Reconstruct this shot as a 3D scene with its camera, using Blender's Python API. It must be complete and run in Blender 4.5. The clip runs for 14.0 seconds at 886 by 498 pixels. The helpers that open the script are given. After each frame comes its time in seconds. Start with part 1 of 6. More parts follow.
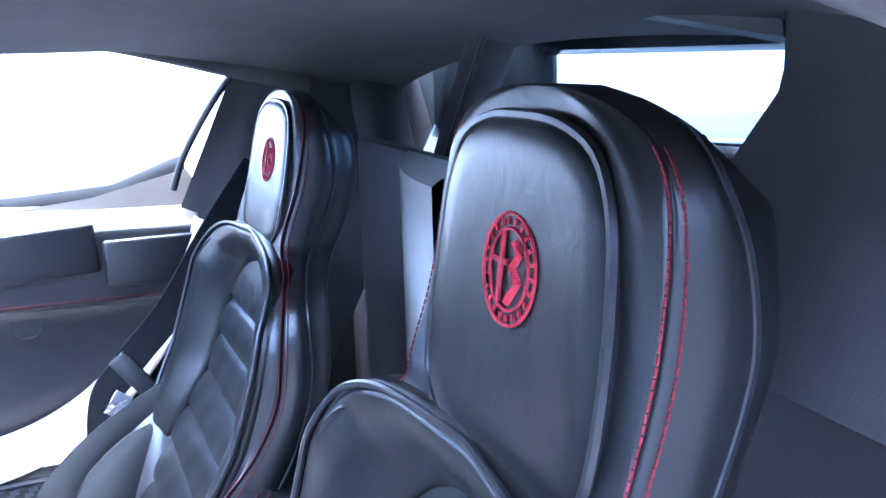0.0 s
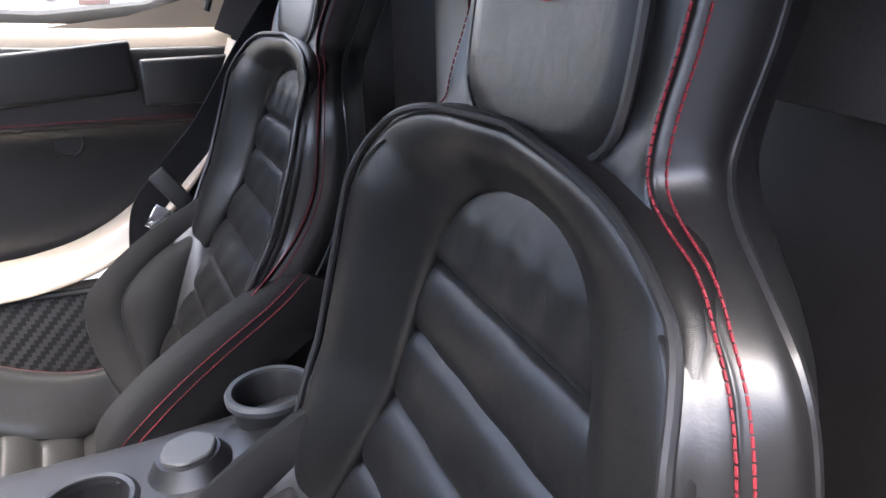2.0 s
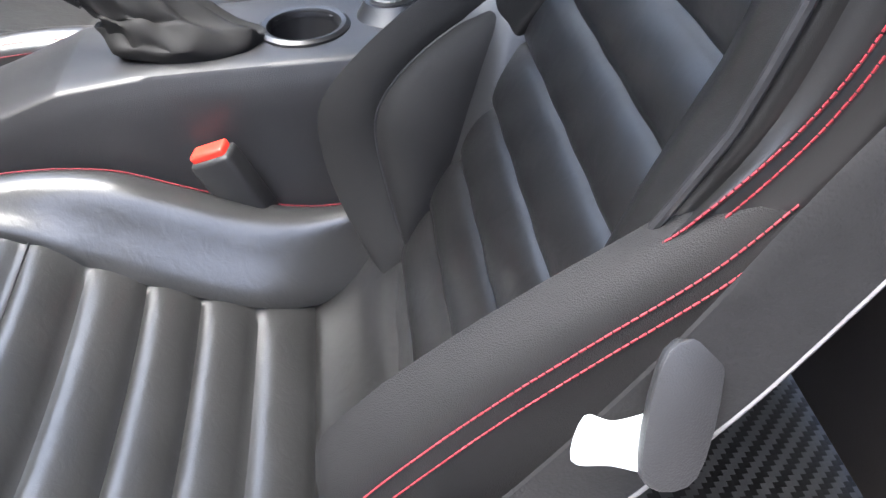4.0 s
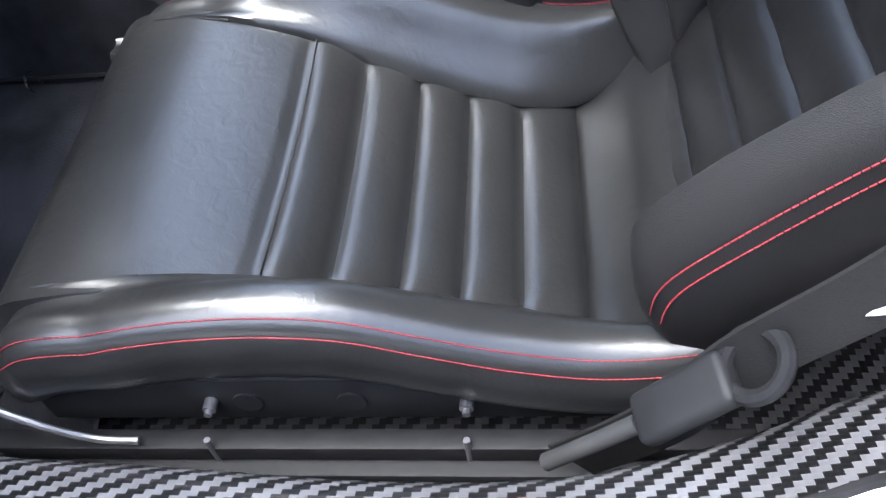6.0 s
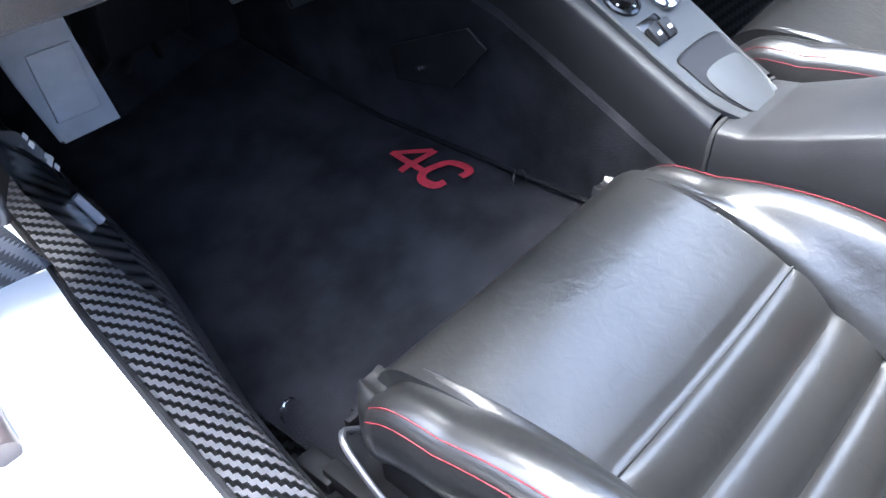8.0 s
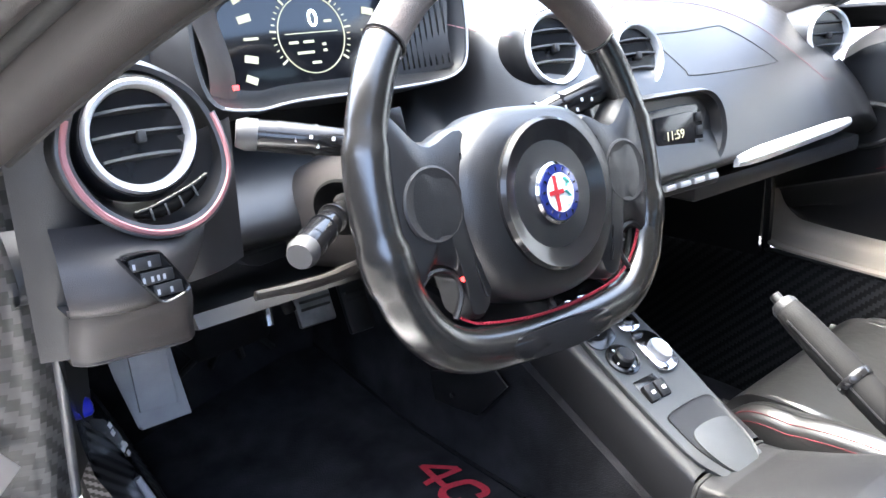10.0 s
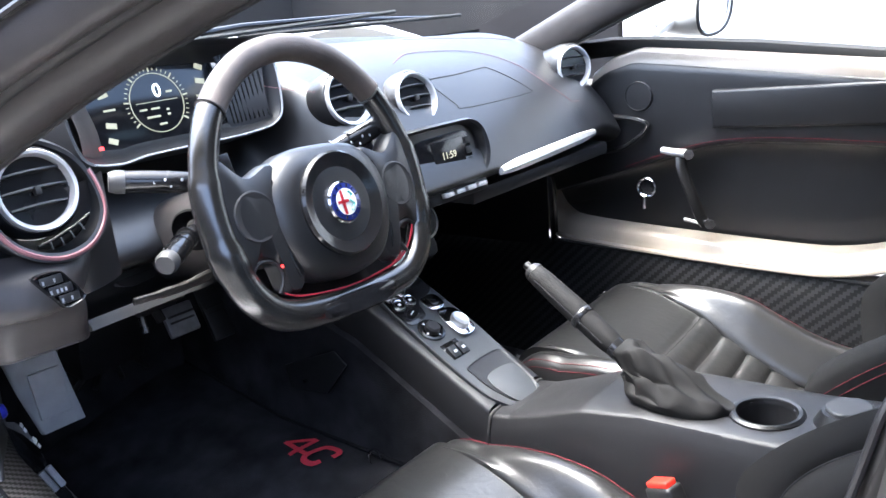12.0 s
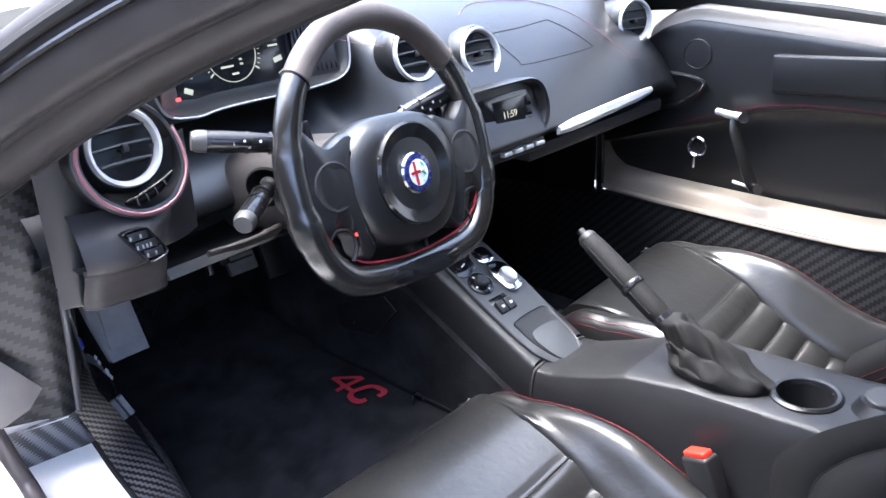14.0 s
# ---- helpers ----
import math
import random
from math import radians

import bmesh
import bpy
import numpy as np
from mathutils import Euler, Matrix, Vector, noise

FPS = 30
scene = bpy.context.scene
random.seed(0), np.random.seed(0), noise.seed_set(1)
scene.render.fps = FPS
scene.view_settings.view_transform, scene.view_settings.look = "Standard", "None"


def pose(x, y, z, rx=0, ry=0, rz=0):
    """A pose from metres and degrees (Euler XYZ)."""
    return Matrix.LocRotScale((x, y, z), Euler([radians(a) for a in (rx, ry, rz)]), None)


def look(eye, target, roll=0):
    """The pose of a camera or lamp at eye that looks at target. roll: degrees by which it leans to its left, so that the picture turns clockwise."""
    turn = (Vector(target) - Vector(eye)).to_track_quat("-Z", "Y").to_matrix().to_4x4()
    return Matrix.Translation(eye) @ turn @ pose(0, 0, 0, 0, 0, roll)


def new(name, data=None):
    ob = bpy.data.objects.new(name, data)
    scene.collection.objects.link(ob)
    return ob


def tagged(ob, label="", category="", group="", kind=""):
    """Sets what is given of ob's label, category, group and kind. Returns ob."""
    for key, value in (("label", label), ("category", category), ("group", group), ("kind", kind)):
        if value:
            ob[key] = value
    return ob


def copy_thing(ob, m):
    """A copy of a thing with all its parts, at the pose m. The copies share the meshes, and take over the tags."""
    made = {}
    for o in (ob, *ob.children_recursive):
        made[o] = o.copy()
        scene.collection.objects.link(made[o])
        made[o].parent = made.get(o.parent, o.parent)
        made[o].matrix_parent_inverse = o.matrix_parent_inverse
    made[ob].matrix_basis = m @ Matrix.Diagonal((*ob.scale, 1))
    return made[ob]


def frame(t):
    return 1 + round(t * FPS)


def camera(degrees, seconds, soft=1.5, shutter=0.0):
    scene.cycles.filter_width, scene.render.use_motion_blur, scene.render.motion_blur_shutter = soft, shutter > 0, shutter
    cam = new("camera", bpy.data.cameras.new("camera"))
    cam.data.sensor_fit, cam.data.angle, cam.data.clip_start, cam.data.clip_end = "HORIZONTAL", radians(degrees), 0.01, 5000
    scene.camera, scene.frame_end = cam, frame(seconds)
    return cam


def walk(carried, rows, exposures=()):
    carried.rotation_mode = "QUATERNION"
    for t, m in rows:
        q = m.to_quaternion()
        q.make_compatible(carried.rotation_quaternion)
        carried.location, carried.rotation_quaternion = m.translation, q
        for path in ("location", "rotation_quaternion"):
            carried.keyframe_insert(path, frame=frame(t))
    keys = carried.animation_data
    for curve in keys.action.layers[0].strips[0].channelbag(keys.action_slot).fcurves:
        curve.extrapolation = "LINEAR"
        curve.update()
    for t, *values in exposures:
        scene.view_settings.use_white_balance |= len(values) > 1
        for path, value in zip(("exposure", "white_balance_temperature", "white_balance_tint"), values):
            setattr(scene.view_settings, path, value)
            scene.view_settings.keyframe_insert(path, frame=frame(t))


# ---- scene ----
cam = camera(55.8, 14.0)
PATH = [
    (0, (-0.708, 0.025, 1.035), (1.1, -0.701, 0.582), -1.7),
    (0.5, (-0.698, 0.029, 1.004), (1.108, -0.757, 0.655), -1.2),
    (1, (-0.713, 0.034, 0.982), (1.079, -0.76, 0.584), -1.8),
    (1.5, (-0.734, 0.046, 0.954), (1.046, -0.696, 0.426), -1.7),
    (2, (-0.753, 0.056, 0.932), (1.01, -0.585, 0.239), -1.2),
    (2.5, (-0.769, 0.064, 0.911), (0.963, -0.454, 0.056), 0.2),
    (3, (-0.802, 0.085, 0.873), (0.873, -0.326, -0.139), 1.1),
    (3.5, (-0.841, 0.105, 0.822), (0.776, -0.211, -0.312), 1.9),
    (3.7, (-0.853, 0.106, 0.811), (0.739, -0.163, -0.37), 1.9),
    (5.8, (-0.895, 0.181, 0.805), (0.386, 0.365, -0.72), -8.8),
    (6, (-0.901, 0.199, 0.814), (0.367, 0.432, -0.715), -9.5),
    (6.5, (-0.899, 0.236, 0.824), (0.346, 0.641, -0.688), -10.7),
    (7, (-0.89, 0.26, 0.835), (0.319, 0.856, -0.643), -9.0),
    (7.5, (-0.875, 0.26, 0.837), (0.285, 1.094, -0.562), -6.6),
    (8, (-0.851, 0.238, 0.846), (0.25, 1.338, -0.409), -5.2),
    (8.5, (-0.822, 0.211, 0.863), (0.268, 1.526, -0.178), -4.0),
    (9, (-0.806, 0.194, 0.885), (0.321, 1.622, 0.053), -2.3),
    (9.2, (-0.811, 0.186, 0.9), (0.328, 1.641, 0.135), -1.8),
    (11.3, (-0.99, -0.119, 1.008), (0.347, 1.254, 0.437), -2.2),
    (11.5, (-1.002, -0.138, 1.008), (0.372, 1.198, 0.436), -2.8),
    (12, (-1.041, -0.189, 1.012), (0.404, 1.063, 0.424), -4.8),
    (12.5, (-1.081, -0.249, 1.02), (0.391, 0.95, 0.394), -5.9),
    (13, (-1.098, -0.257, 1.025), (0.385, 0.907, 0.356), -5.3),
    (13.5, (-1.135, -0.211, 1.064), (0.317, 0.946, 0.322), -2.9),
    (14, (-1.081, -0.155, 1.098), (0.269, 1.097, 0.317), -2.0),
]
walk(cam, [(t, look(eye, target, roll)) for t, eye, target, roll in PATH], [(0.0, 4.75, 4500, 10), (0.3, 3.9, 4500, 10), (0.5, 3.62, 4700, 10), (1.0, 3.12, 5200, 10), (1.5, 2.75, 5700, 10), (2.0, 3.3, 6200, 10), (2.5, 3.48, 6250, 10), (3.7, 3.42, 6000, 6), (6.0, 2.86, 5600, 5), (7.5, 3.5, 5400, 6), (8.2, 3.9, 5600, 4), (9.0, 4.5, 6250, 3), (10.2, 3.6, 6150, 4), (11.5, 3.3, 6050, 5), (13.0, 2.97, 5650, 6), (14.0, 3.02, 5750, 8)])

# ---- world, sun and exposure ----
world = bpy.data.worlds.new("world")
scene.world = world
world.use_nodes = True
wn = world.node_tree
sky = wn.nodes.new("ShaderNodeTexSky")
sky.sky_type, sky.sun_disc = "NISHITA", False
sky.sun_elevation, sky.sun_rotation = radians(73), radians(338)
sky.air_density, sky.dust_density, sky.ozone_density = 0.6, 6.0, 0.5
wn.links.new(sky.outputs[0], wn.nodes["Background"].inputs[0])
wn.nodes["Background"].inputs[1].default_value = 0.25
sun = new("sun", bpy.data.lights.new("sun", "SUN"))
sun.data.energy, sun.data.angle, sun.data.color = 0.5, radians(36), (1.0, 0.97, 0.93)
sun.matrix_basis = look((-0.45, 1.1, 3.9), (0, 0, 0))
tagged(sun, kind="structure")


# ---- materials ----
def mat(name, base, rough=0.5, metal=0.0, vary=0.15, scale=30.0, bump=0.0, bump_scale=400.0, coat=0.0, emit=0.0, spec=0.5, sheen=0.0, crease=0.0):
    m = bpy.data.materials.new(name)
    m.use_nodes = True
    nt = m.node_tree
    b = nt.nodes["Principled BSDF"]
    b.inputs["Roughness"].default_value, b.inputs["Metallic"].default_value = rough, metal
    b.inputs["Coat Weight"].default_value, b.inputs["Specular IOR Level"].default_value = coat, spec
    b.inputs["Sheen Weight"].default_value = sheen
    co = nt.nodes.new("ShaderNodeTexCoord")
    big = nt.nodes.new("ShaderNodeTexNoise")
    big.inputs["Scale"].default_value, big.inputs["Detail"].default_value = scale, 4.0
    nt.links.new(co.outputs["Object"], big.inputs["Vector"])
    ramp = nt.nodes.new("ShaderNodeValToRGB")
    lo, hi = [max(0.0, c * (1 - vary)) for c in base], [min(1.0, c * (1 + vary)) for c in base]
    ramp.color_ramp.elements[0].position, ramp.color_ramp.elements[1].position = 0.3, 0.7
    ramp.color_ramp.elements[0].color, ramp.color_ramp.elements[1].color = (*lo, 1), (*hi, 1)
    nt.links.new(big.outputs[0], ramp.inputs[0])
    nt.links.new(ramp.outputs[0], b.inputs["Base Color"])
    rr = nt.nodes.new("ShaderNodeMapRange")
    rr.inputs["To Min"].default_value, rr.inputs["To Max"].default_value = max(0.02, rough - 0.07), min(1.0, rough + 0.07)
    nt.links.new(big.outputs[0], rr.inputs["Value"])
    if not crease:
        nt.links.new(rr.outputs[0], b.inputs["Roughness"])
    if bump:
        fine = nt.nodes.new("ShaderNodeTexVoronoi" if bump_scale > 500 else "ShaderNodeTexNoise")
        fine.inputs["Scale"].default_value = bump_scale
        nt.links.new(co.outputs["Object"], fine.inputs["Vector"])
        bp = nt.nodes.new("ShaderNodeBump")
        bp.inputs["Strength"].default_value, bp.inputs["Distance"].default_value = bump, 0.001
        nt.links.new(fine.outputs[0], bp.inputs["Height"])
        if crease:
            wide = nt.nodes.new("ShaderNodeTexNoise")
            wide.inputs["Scale"].default_value, wide.inputs["Detail"].default_value, wide.inputs["Distortion"].default_value = 55.0, 5.0, 0.8
            nt.links.new(co.outputs["Object"], wide.inputs["Vector"])
            b2 = nt.nodes.new("ShaderNodeBump")
            b2.inputs["Strength"].default_value, b2.inputs["Distance"].default_value = crease, 0.004
            nt.links.new(wide.outputs[0], b2.inputs["Height"])
            nt.links.new(b2.outputs[0], bp.inputs["Normal"])
        nt.links.new(bp.outputs[0], b.inputs["Normal"])
    if emit:
        b.inputs["Emission Color"].default_value, b.inputs["Emission Strength"].default_value = (*base, 1), emit
    return m


def carbon_mat(name, scale=90.0, coat=1.0, light=0.26, dark=0.008, turn=45.0, contrast_rough=0.35):
    """A 2x2 twill of light and dark tows, under lacquer."""
    m = bpy.data.materials.new(name)
    m.use_nodes = True
    nt = m.node_tree
    b = nt.nodes["Principled BSDF"]
    co = nt.nodes.new("ShaderNodeTexCoord")
    mp = nt.nodes.new("ShaderNodeMapping")
    nt.links.new(co.outputs["UV"], mp.inputs["Vector"])
    mp.inputs["Scale"].default_value = (scale, scale, scale)
    sep = nt.nodes.new("ShaderNodeSeparateXYZ")
    nt.links.new(mp.outputs[0], sep.inputs[0])

    def op(kind, a, c, k=None):
        n = nt.nodes.new("ShaderNodeMath")
        n.operation = kind
        for i, v in enumerate((a, c)):
            if v is None:
                continue
            if isinstance(v, (int, float)):
                n.inputs[i].default_value = v
            else:
                nt.links.new(v, n.inputs[i])
        return n.outputs[0]

    u, v = op("FLOOR", sep.outputs[0], None), op("FLOOR", sep.outputs[1], None)
    four = op("FLOORED_MODULO", op("ADD", u, v), 4.0)
    warp = op("LESS_THAN", four, 2.0)
    fine = nt.nodes.new("ShaderNodeTexNoise")
    fine.inputs["Scale"].default_value = 6.0
    nt.links.new(co.outputs["UV"], fine.inputs["Vector"])
    mix = nt.nodes.new("ShaderNodeMix")
    mix.data_type = "RGBA"
    mix.inputs["A"].default_value, mix.inputs["B"].default_value = (dark, dark, dark * 1.05, 1), (light, light, light * 1.05, 1)
    nt.links.new(op("MULTIPLY", warp, op("ADD", fine.outputs[0], 0.35)), mix.inputs["Factor"])
    nt.links.new(mix.outputs["Result"], b.inputs["Base Color"])
    fu, fv = op("FRACT", sep.outputs[0], None), op("FRACT", sep.outputs[1], None)
    hump = op("ADD", op("MULTIPLY", op("SINE", op("MULTIPLY", fu, math.pi), None), 0.5), op("MULTIPLY", op("SINE", op("MULTIPLY", fv, math.pi), None), 0.5))
    bp = nt.nodes.new("ShaderNodeBump")
    bp.inputs["Strength"].default_value, bp.inputs["Distance"].default_value = 0.25, 0.0008
    nt.links.new(hump, bp.inputs["Height"])
    nt.links.new(bp.outputs[0], b.inputs["Normal"])
    b.inputs["Roughness"].default_value, b.inputs["Metallic"].default_value = contrast_rough, 0.35
    b.inputs["Coat Weight"].default_value, b.inputs["Coat Roughness"].default_value = coat, 0.08
    return m


# one leather: backrest shade and cushion sheen are put into colour and specular
LEATHER = mat("black_leather", (0.009, 0.0088, 0.0086), 0.30, vary=0.15, scale=18, bump=0.12, bump_scale=1700, spec=0.36, crease=0.10)
LEATHER_LIT = mat("lit_leather", (0.016, 0.016, 0.0157), 0.30, vary=0.15, scale=18, bump=0.08, bump_scale=480, spec=0.66, crease=0.14)
LEATHER_SIDE = mat("side_leather", (0.011, 0.0108, 0.0107), 0.36, vary=0.15, scale=18, bump=0.03, bump_scale=900, spec=0.62, crease=0.08)
WHEEL_LEATHER = mat("polished_wheel_leather", (0.012, 0.0117, 0.0115), 0.21, vary=0.2, scale=16, bump=0.06, bump_scale=1700, spec=1.0)
PLASTIC = mat("black_plastic", (0.013, 0.013, 0.0137), 0.45, vary=0.12, scale=40, bump=0.2, bump_scale=1200)
SOFT = mat("soft_dash_skin", (0.009, 0.0093, 0.0103), 0.34, vary=0.12, scale=25, bump=0.18, bump_scale=1000, spec=0.7, crease=0.03)
TUNNEL = mat("grey_tunnel_skin", (0.016, 0.016, 0.0172), 0.40, vary=0.12, scale=25, bump=0.25, bump_scale=1000)
GLOSS = mat("gloss_black", (0.012, 0.012, 0.013), 0.16, vary=0.2, scale=30, spec=0.5)
TRIM = mat("brown_grey_trim", (0.028, 0.0245, 0.0235), 0.50, vary=0.15, scale=30, bump=0.25, bump_scale=1100)
CARPET = mat("black_carpet", (0.020, 0.020, 0.0222), 0.95, vary=0.5, scale=14, bump=0.9, bump_scale=450, sheen=0.015, spec=0.06)
FELT = mat("headliner_cloth", (0.055, 0.052, 0.052), 0.92, vary=0.15, scale=20, bump=0.4, bump_scale=420)
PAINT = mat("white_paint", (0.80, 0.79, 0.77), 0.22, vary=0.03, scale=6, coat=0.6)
# white jamb paint, its dim ivory light put into a cream colour
SEALW = mat("jamb_white_warm_shade", (0.33, 0.285, 0.235), 0.35, vary=0.06, scale=10, coat=0.2)
ALU = mat("brushed_aluminium", (0.66, 0.67, 0.68), 0.34, 0.55, vary=0.1, scale=60, bump=0.1, bump_scale=300)
CHROME = mat("chrome", (0.78, 0.78, 0.80), 0.10, 1.0, vary=0.05)
ROSE = mat("dusty_red_trim", (0.27, 0.115, 0.125), 0.5, vary=0.1, scale=60)
TEAL = mat("green_enamel", (0.06, 0.30, 0.26), 0.2, vary=0.1)
TRIM_WARM = mat("worn_suede", (0.060, 0.048, 0.041), 0.5, vary=0.3, scale=25, bump=0.3, bump_scale=600)
CONSOLE = mat("grey_satin_plastic", (0.045, 0.048, 0.051), 0.45, vary=0.08, scale=50, bump=0.1, bump_scale=1200)
PALE_PLASTIC = mat("pale_grey_plastic", (0.42, 0.46, 0.46), 0.4, vary=0.1, scale=60)
ENDCAP = mat("grey_end_cap", (0.05, 0.05, 0.051), 0.45, vary=0.1, scale=60)
# near-black for solids that stand in for the shade inside recesses
RECESS_SHADE = mat("recess_shade_black", (0.004, 0.004, 0.004), 0.8, vary=0.2, spec=0.05)
GREYP = mat("grey_rubber_plate", (0.30, 0.31, 0.33), 0.5, vary=0.1, scale=30, bump=0.2, bump_scale=500)
RUBBER = mat("black_rubber", (0.014, 0.014, 0.014), 0.7, vary=0.2, scale=40, bump=0.2, bump_scale=500)
RED_THREAD = mat("red_thread", (0.18, 0.012, 0.020), 0.7, vary=0.2, scale=200)
RED_CLOTH = mat("red_embroidery", (0.40, 0.020, 0.040), 0.8, vary=0.2, scale=150, bump=0.5, bump_scale=700)
RED_PLASTIC = mat("red_button", (0.75, 0.035, 0.02), 0.35, vary=0.08)
PIPING = mat("black_piping", (0.016, 0.016, 0.017), 0.34, vary=0.1, scale=80)
WEB = mat("seat_belt_webbing", (0.009, 0.009, 0.010), 0.85, vary=0.2, scale=60, bump=0.5, bump_scale=480, spec=0.12)
STEEL = mat("black_steel", (0.009, 0.009, 0.010), 0.6, 0.0, vary=0.3, scale=40, spec=0.25)
STEEL2 = mat("dull_zinc_steel", (0.22, 0.22, 0.23), 0.4, 0.8, vary=0.2, scale=60)
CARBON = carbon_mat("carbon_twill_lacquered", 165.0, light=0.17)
PERF = mat("matt_woven_panel", (0.009, 0.0088, 0.0088), 0.70, vary=0.15, scale=30, bump=0.3, bump_scale=1300, spec=0.22)
# the same twill twice more, with shade put into darker tows and thinner lacquer
CARBON_SHADED = carbon_mat("carbon_twill_shaded", 150.0, 0.5, 0.075, 0.008, contrast_rough=0.45)
CARBON_DARK = carbon_mat("carbon_twill_deep_shade", 150.0, 0.2, 0.030, 0.004, contrast_rough=0.5)
# light falling on the bulkhead between the seats, put into a pale colour
BULKHEAD_LIGHT = mat("bulkhead_light_pale", (0.50, 0.48, 0.44), 0.5, vary=0.1, scale=12, bump=0.1, bump_scale=900)
WHITE_MARK = mat("white_print", (0.72, 0.72, 0.72), 0.5, vary=0.05)
BLUE = mat("blue_cap", (0.03, 0.04, 0.62), 0.3, vary=0.1)
ENAMEL_BLUE = mat("blue_enamel", (0.014, 0.022, 0.12), 0.15, vary=0.1, coat=0.5)
ENAMEL_WHITE = mat("white_enamel", (0.75, 0.78, 0.76), 0.15, vary=0.05, coat=0.5)
ENAMEL_RED = mat("red_enamel", (0.35, 0.03, 0.04), 0.15, vary=0.1, coat=0.5)
SCREEN = mat("dark_screen", (0.010, 0.010, 0.011), 0.12, vary=0.1)
GLOW = mat("lit_digits", (0.85, 0.90, 0.92), 0.5, vary=0.02, emit=0.9)
GLOW_DIM = mat("dim_dial_marks", (0.40, 0.37, 0.25), 0.5, vary=0.02, emit=0.13)
GLOW_RED = mat("red_telltale", (0.8, 0.03, 0.03), 0.5, vary=0.02, emit=0.8)
CONCRETE = mat("grey_asphalt", (0.07, 0.068, 0.066), 0.8, vary=0.12, scale=1.5, bump=0.3, bump_scale=60)
# the walls' shade is put into this near-black colour
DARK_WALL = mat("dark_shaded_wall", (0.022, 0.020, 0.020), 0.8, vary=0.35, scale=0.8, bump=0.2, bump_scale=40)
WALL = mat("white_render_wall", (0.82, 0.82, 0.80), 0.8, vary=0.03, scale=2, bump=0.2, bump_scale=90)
BRICK = mat("brown_red_fitting", (0.20, 0.12, 0.095), 0.6, vary=0.2)


def pane_mat(name, tint, gloss):
    """Thin glass: clear along the line of sight, with a faint mirror."""
    m = bpy.data.materials.new(name)
    m.use_nodes = True
    nt = m.node_tree
    nt.nodes.remove(nt.nodes["Principled BSDF"])
    clear, shine, both = nt.nodes.new("ShaderNodeBsdfTransparent"), nt.nodes.new("ShaderNodeBsdfGlossy"), nt.nodes.new("ShaderNodeMixShader")
    clear.inputs["Color"].default_value = (*tint, 1)
    shine.inputs["Roughness"].default_value = 0.02
    both.inputs["Fac"].default_value = gloss
    nt.links.new(clear.outputs[0], both.inputs[1])
    nt.links.new(shine.outputs[0], both.inputs[2])
    nt.links.new(both.outputs[0], nt.nodes["Material Output"].inputs["Surface"])
    return m


GLASS = pane_mat("window_glass", (0.93, 0.96, 0.95), 0.03)
TINT = pane_mat("tinted_glass", (0.30, 0.36, 0.38), 0.04)
JAMB_SKIN = mat("brown_grey_jamb_plastic", (0.060, 0.050, 0.050), 0.36, vary=0.18, scale=14, bump=0.1, bump_scale=900)
TONGUE_EDGE = mat("pale_webbing_edge", (0.10, 0.095, 0.095), 0.6, vary=0.1, scale=80)
BELT = mat("grey_belt_webbing", (0.0085, 0.0083, 0.0085), 0.8, vary=0.15, scale=60, bump=0.5, bump_scale=480, spec=0.2)
SILL_PLATE = mat("grey_beige_sill_plate", (0.20, 0.18, 0.16), 0.42, vary=0.1, scale=20)


# ---- building helpers ----
def world_of(ob):
    m = ob.matrix_basis.copy()
    while ob.parent:
        ob = ob.parent
        m = ob.matrix_basis @ m
    return m


def part(name, bm, material, parent=None, label="", smooth=True):
    """Links a bmesh, given in world metres, as one mesh object under a thing or a part."""
    bmesh.ops.recalc_face_normals(bm, faces=bm.faces)
    if parent:
        bm.transform(world_of(parent).inverted())
    me = bpy.data.meshes.new(name)
    bm.to_mesh(me)
    bm.free()
    me.materials.append(material)
    if smooth:
        for p in me.polygons:
            p.use_smooth = True
        me.set_sharp_from_angle(angle=radians(38))
    ob = new(name, me)
    ob.parent = parent
    return tagged(ob, label)


def thing(name, at, label, category, group="", kind=""):
    ob = new(name)
    ob.empty_display_size = 0.05
    ob.matrix_basis = Matrix.Translation(at)
    return tagged(ob, label, category, group, kind)


def spline(pts, n, closed=False):
    """n points along a Catmull-Rom curve through pts (any dimension)."""
    p = np.array(pts, float)
    k = len(p)
    out = []
    segs = k if closed else k - 1
    for j in range(n):
        u = j / n * segs if closed else j / (n - 1) * segs
        i = min(int(u), segs - 1)
        f = u - i
        g = (lambda q: p[q % k]) if closed else (lambda q: p[min(max(q, 0), k - 1)])
        a, b, c, d = g(i - 1), g(i), g(i + 1), g(i + 2)
        out.append(0.5 * (2 * b + (c - a) * f + (2 * a - 5 * b + 4 * c - d) * f * f + (3 * b - a - 3 * c + d) * f ** 3))
    return np.array(out)


def skin(rings, closed=True, caps=True, uv=None):
    """A surface over rings of equally many points."""
    bm = bmesh.new()
    vs = [[bm.verts.new(tuple(q)) for q in r] for r in rings]
    n = len(rings[0])
    lay = bm.loops.layers.uv.new("uv")
    for i in range(len(rings) - 1):
        for j in range(n if closed else n - 1):
            k = (j + 1) % n
            try:
                f = bm.faces.new((vs[i][j], vs[i][k], vs[i + 1][k], vs[i + 1][j]))
            except ValueError:
                continue
            if uv:
                for lp in f.loops:
                    lp[lay].uv = uv(lp.vert.co)
    if caps and closed:
        for r in (vs[0], vs[-1]):
            try:
                bm.faces.new(r)
            except ValueError:
                pass
    return bm


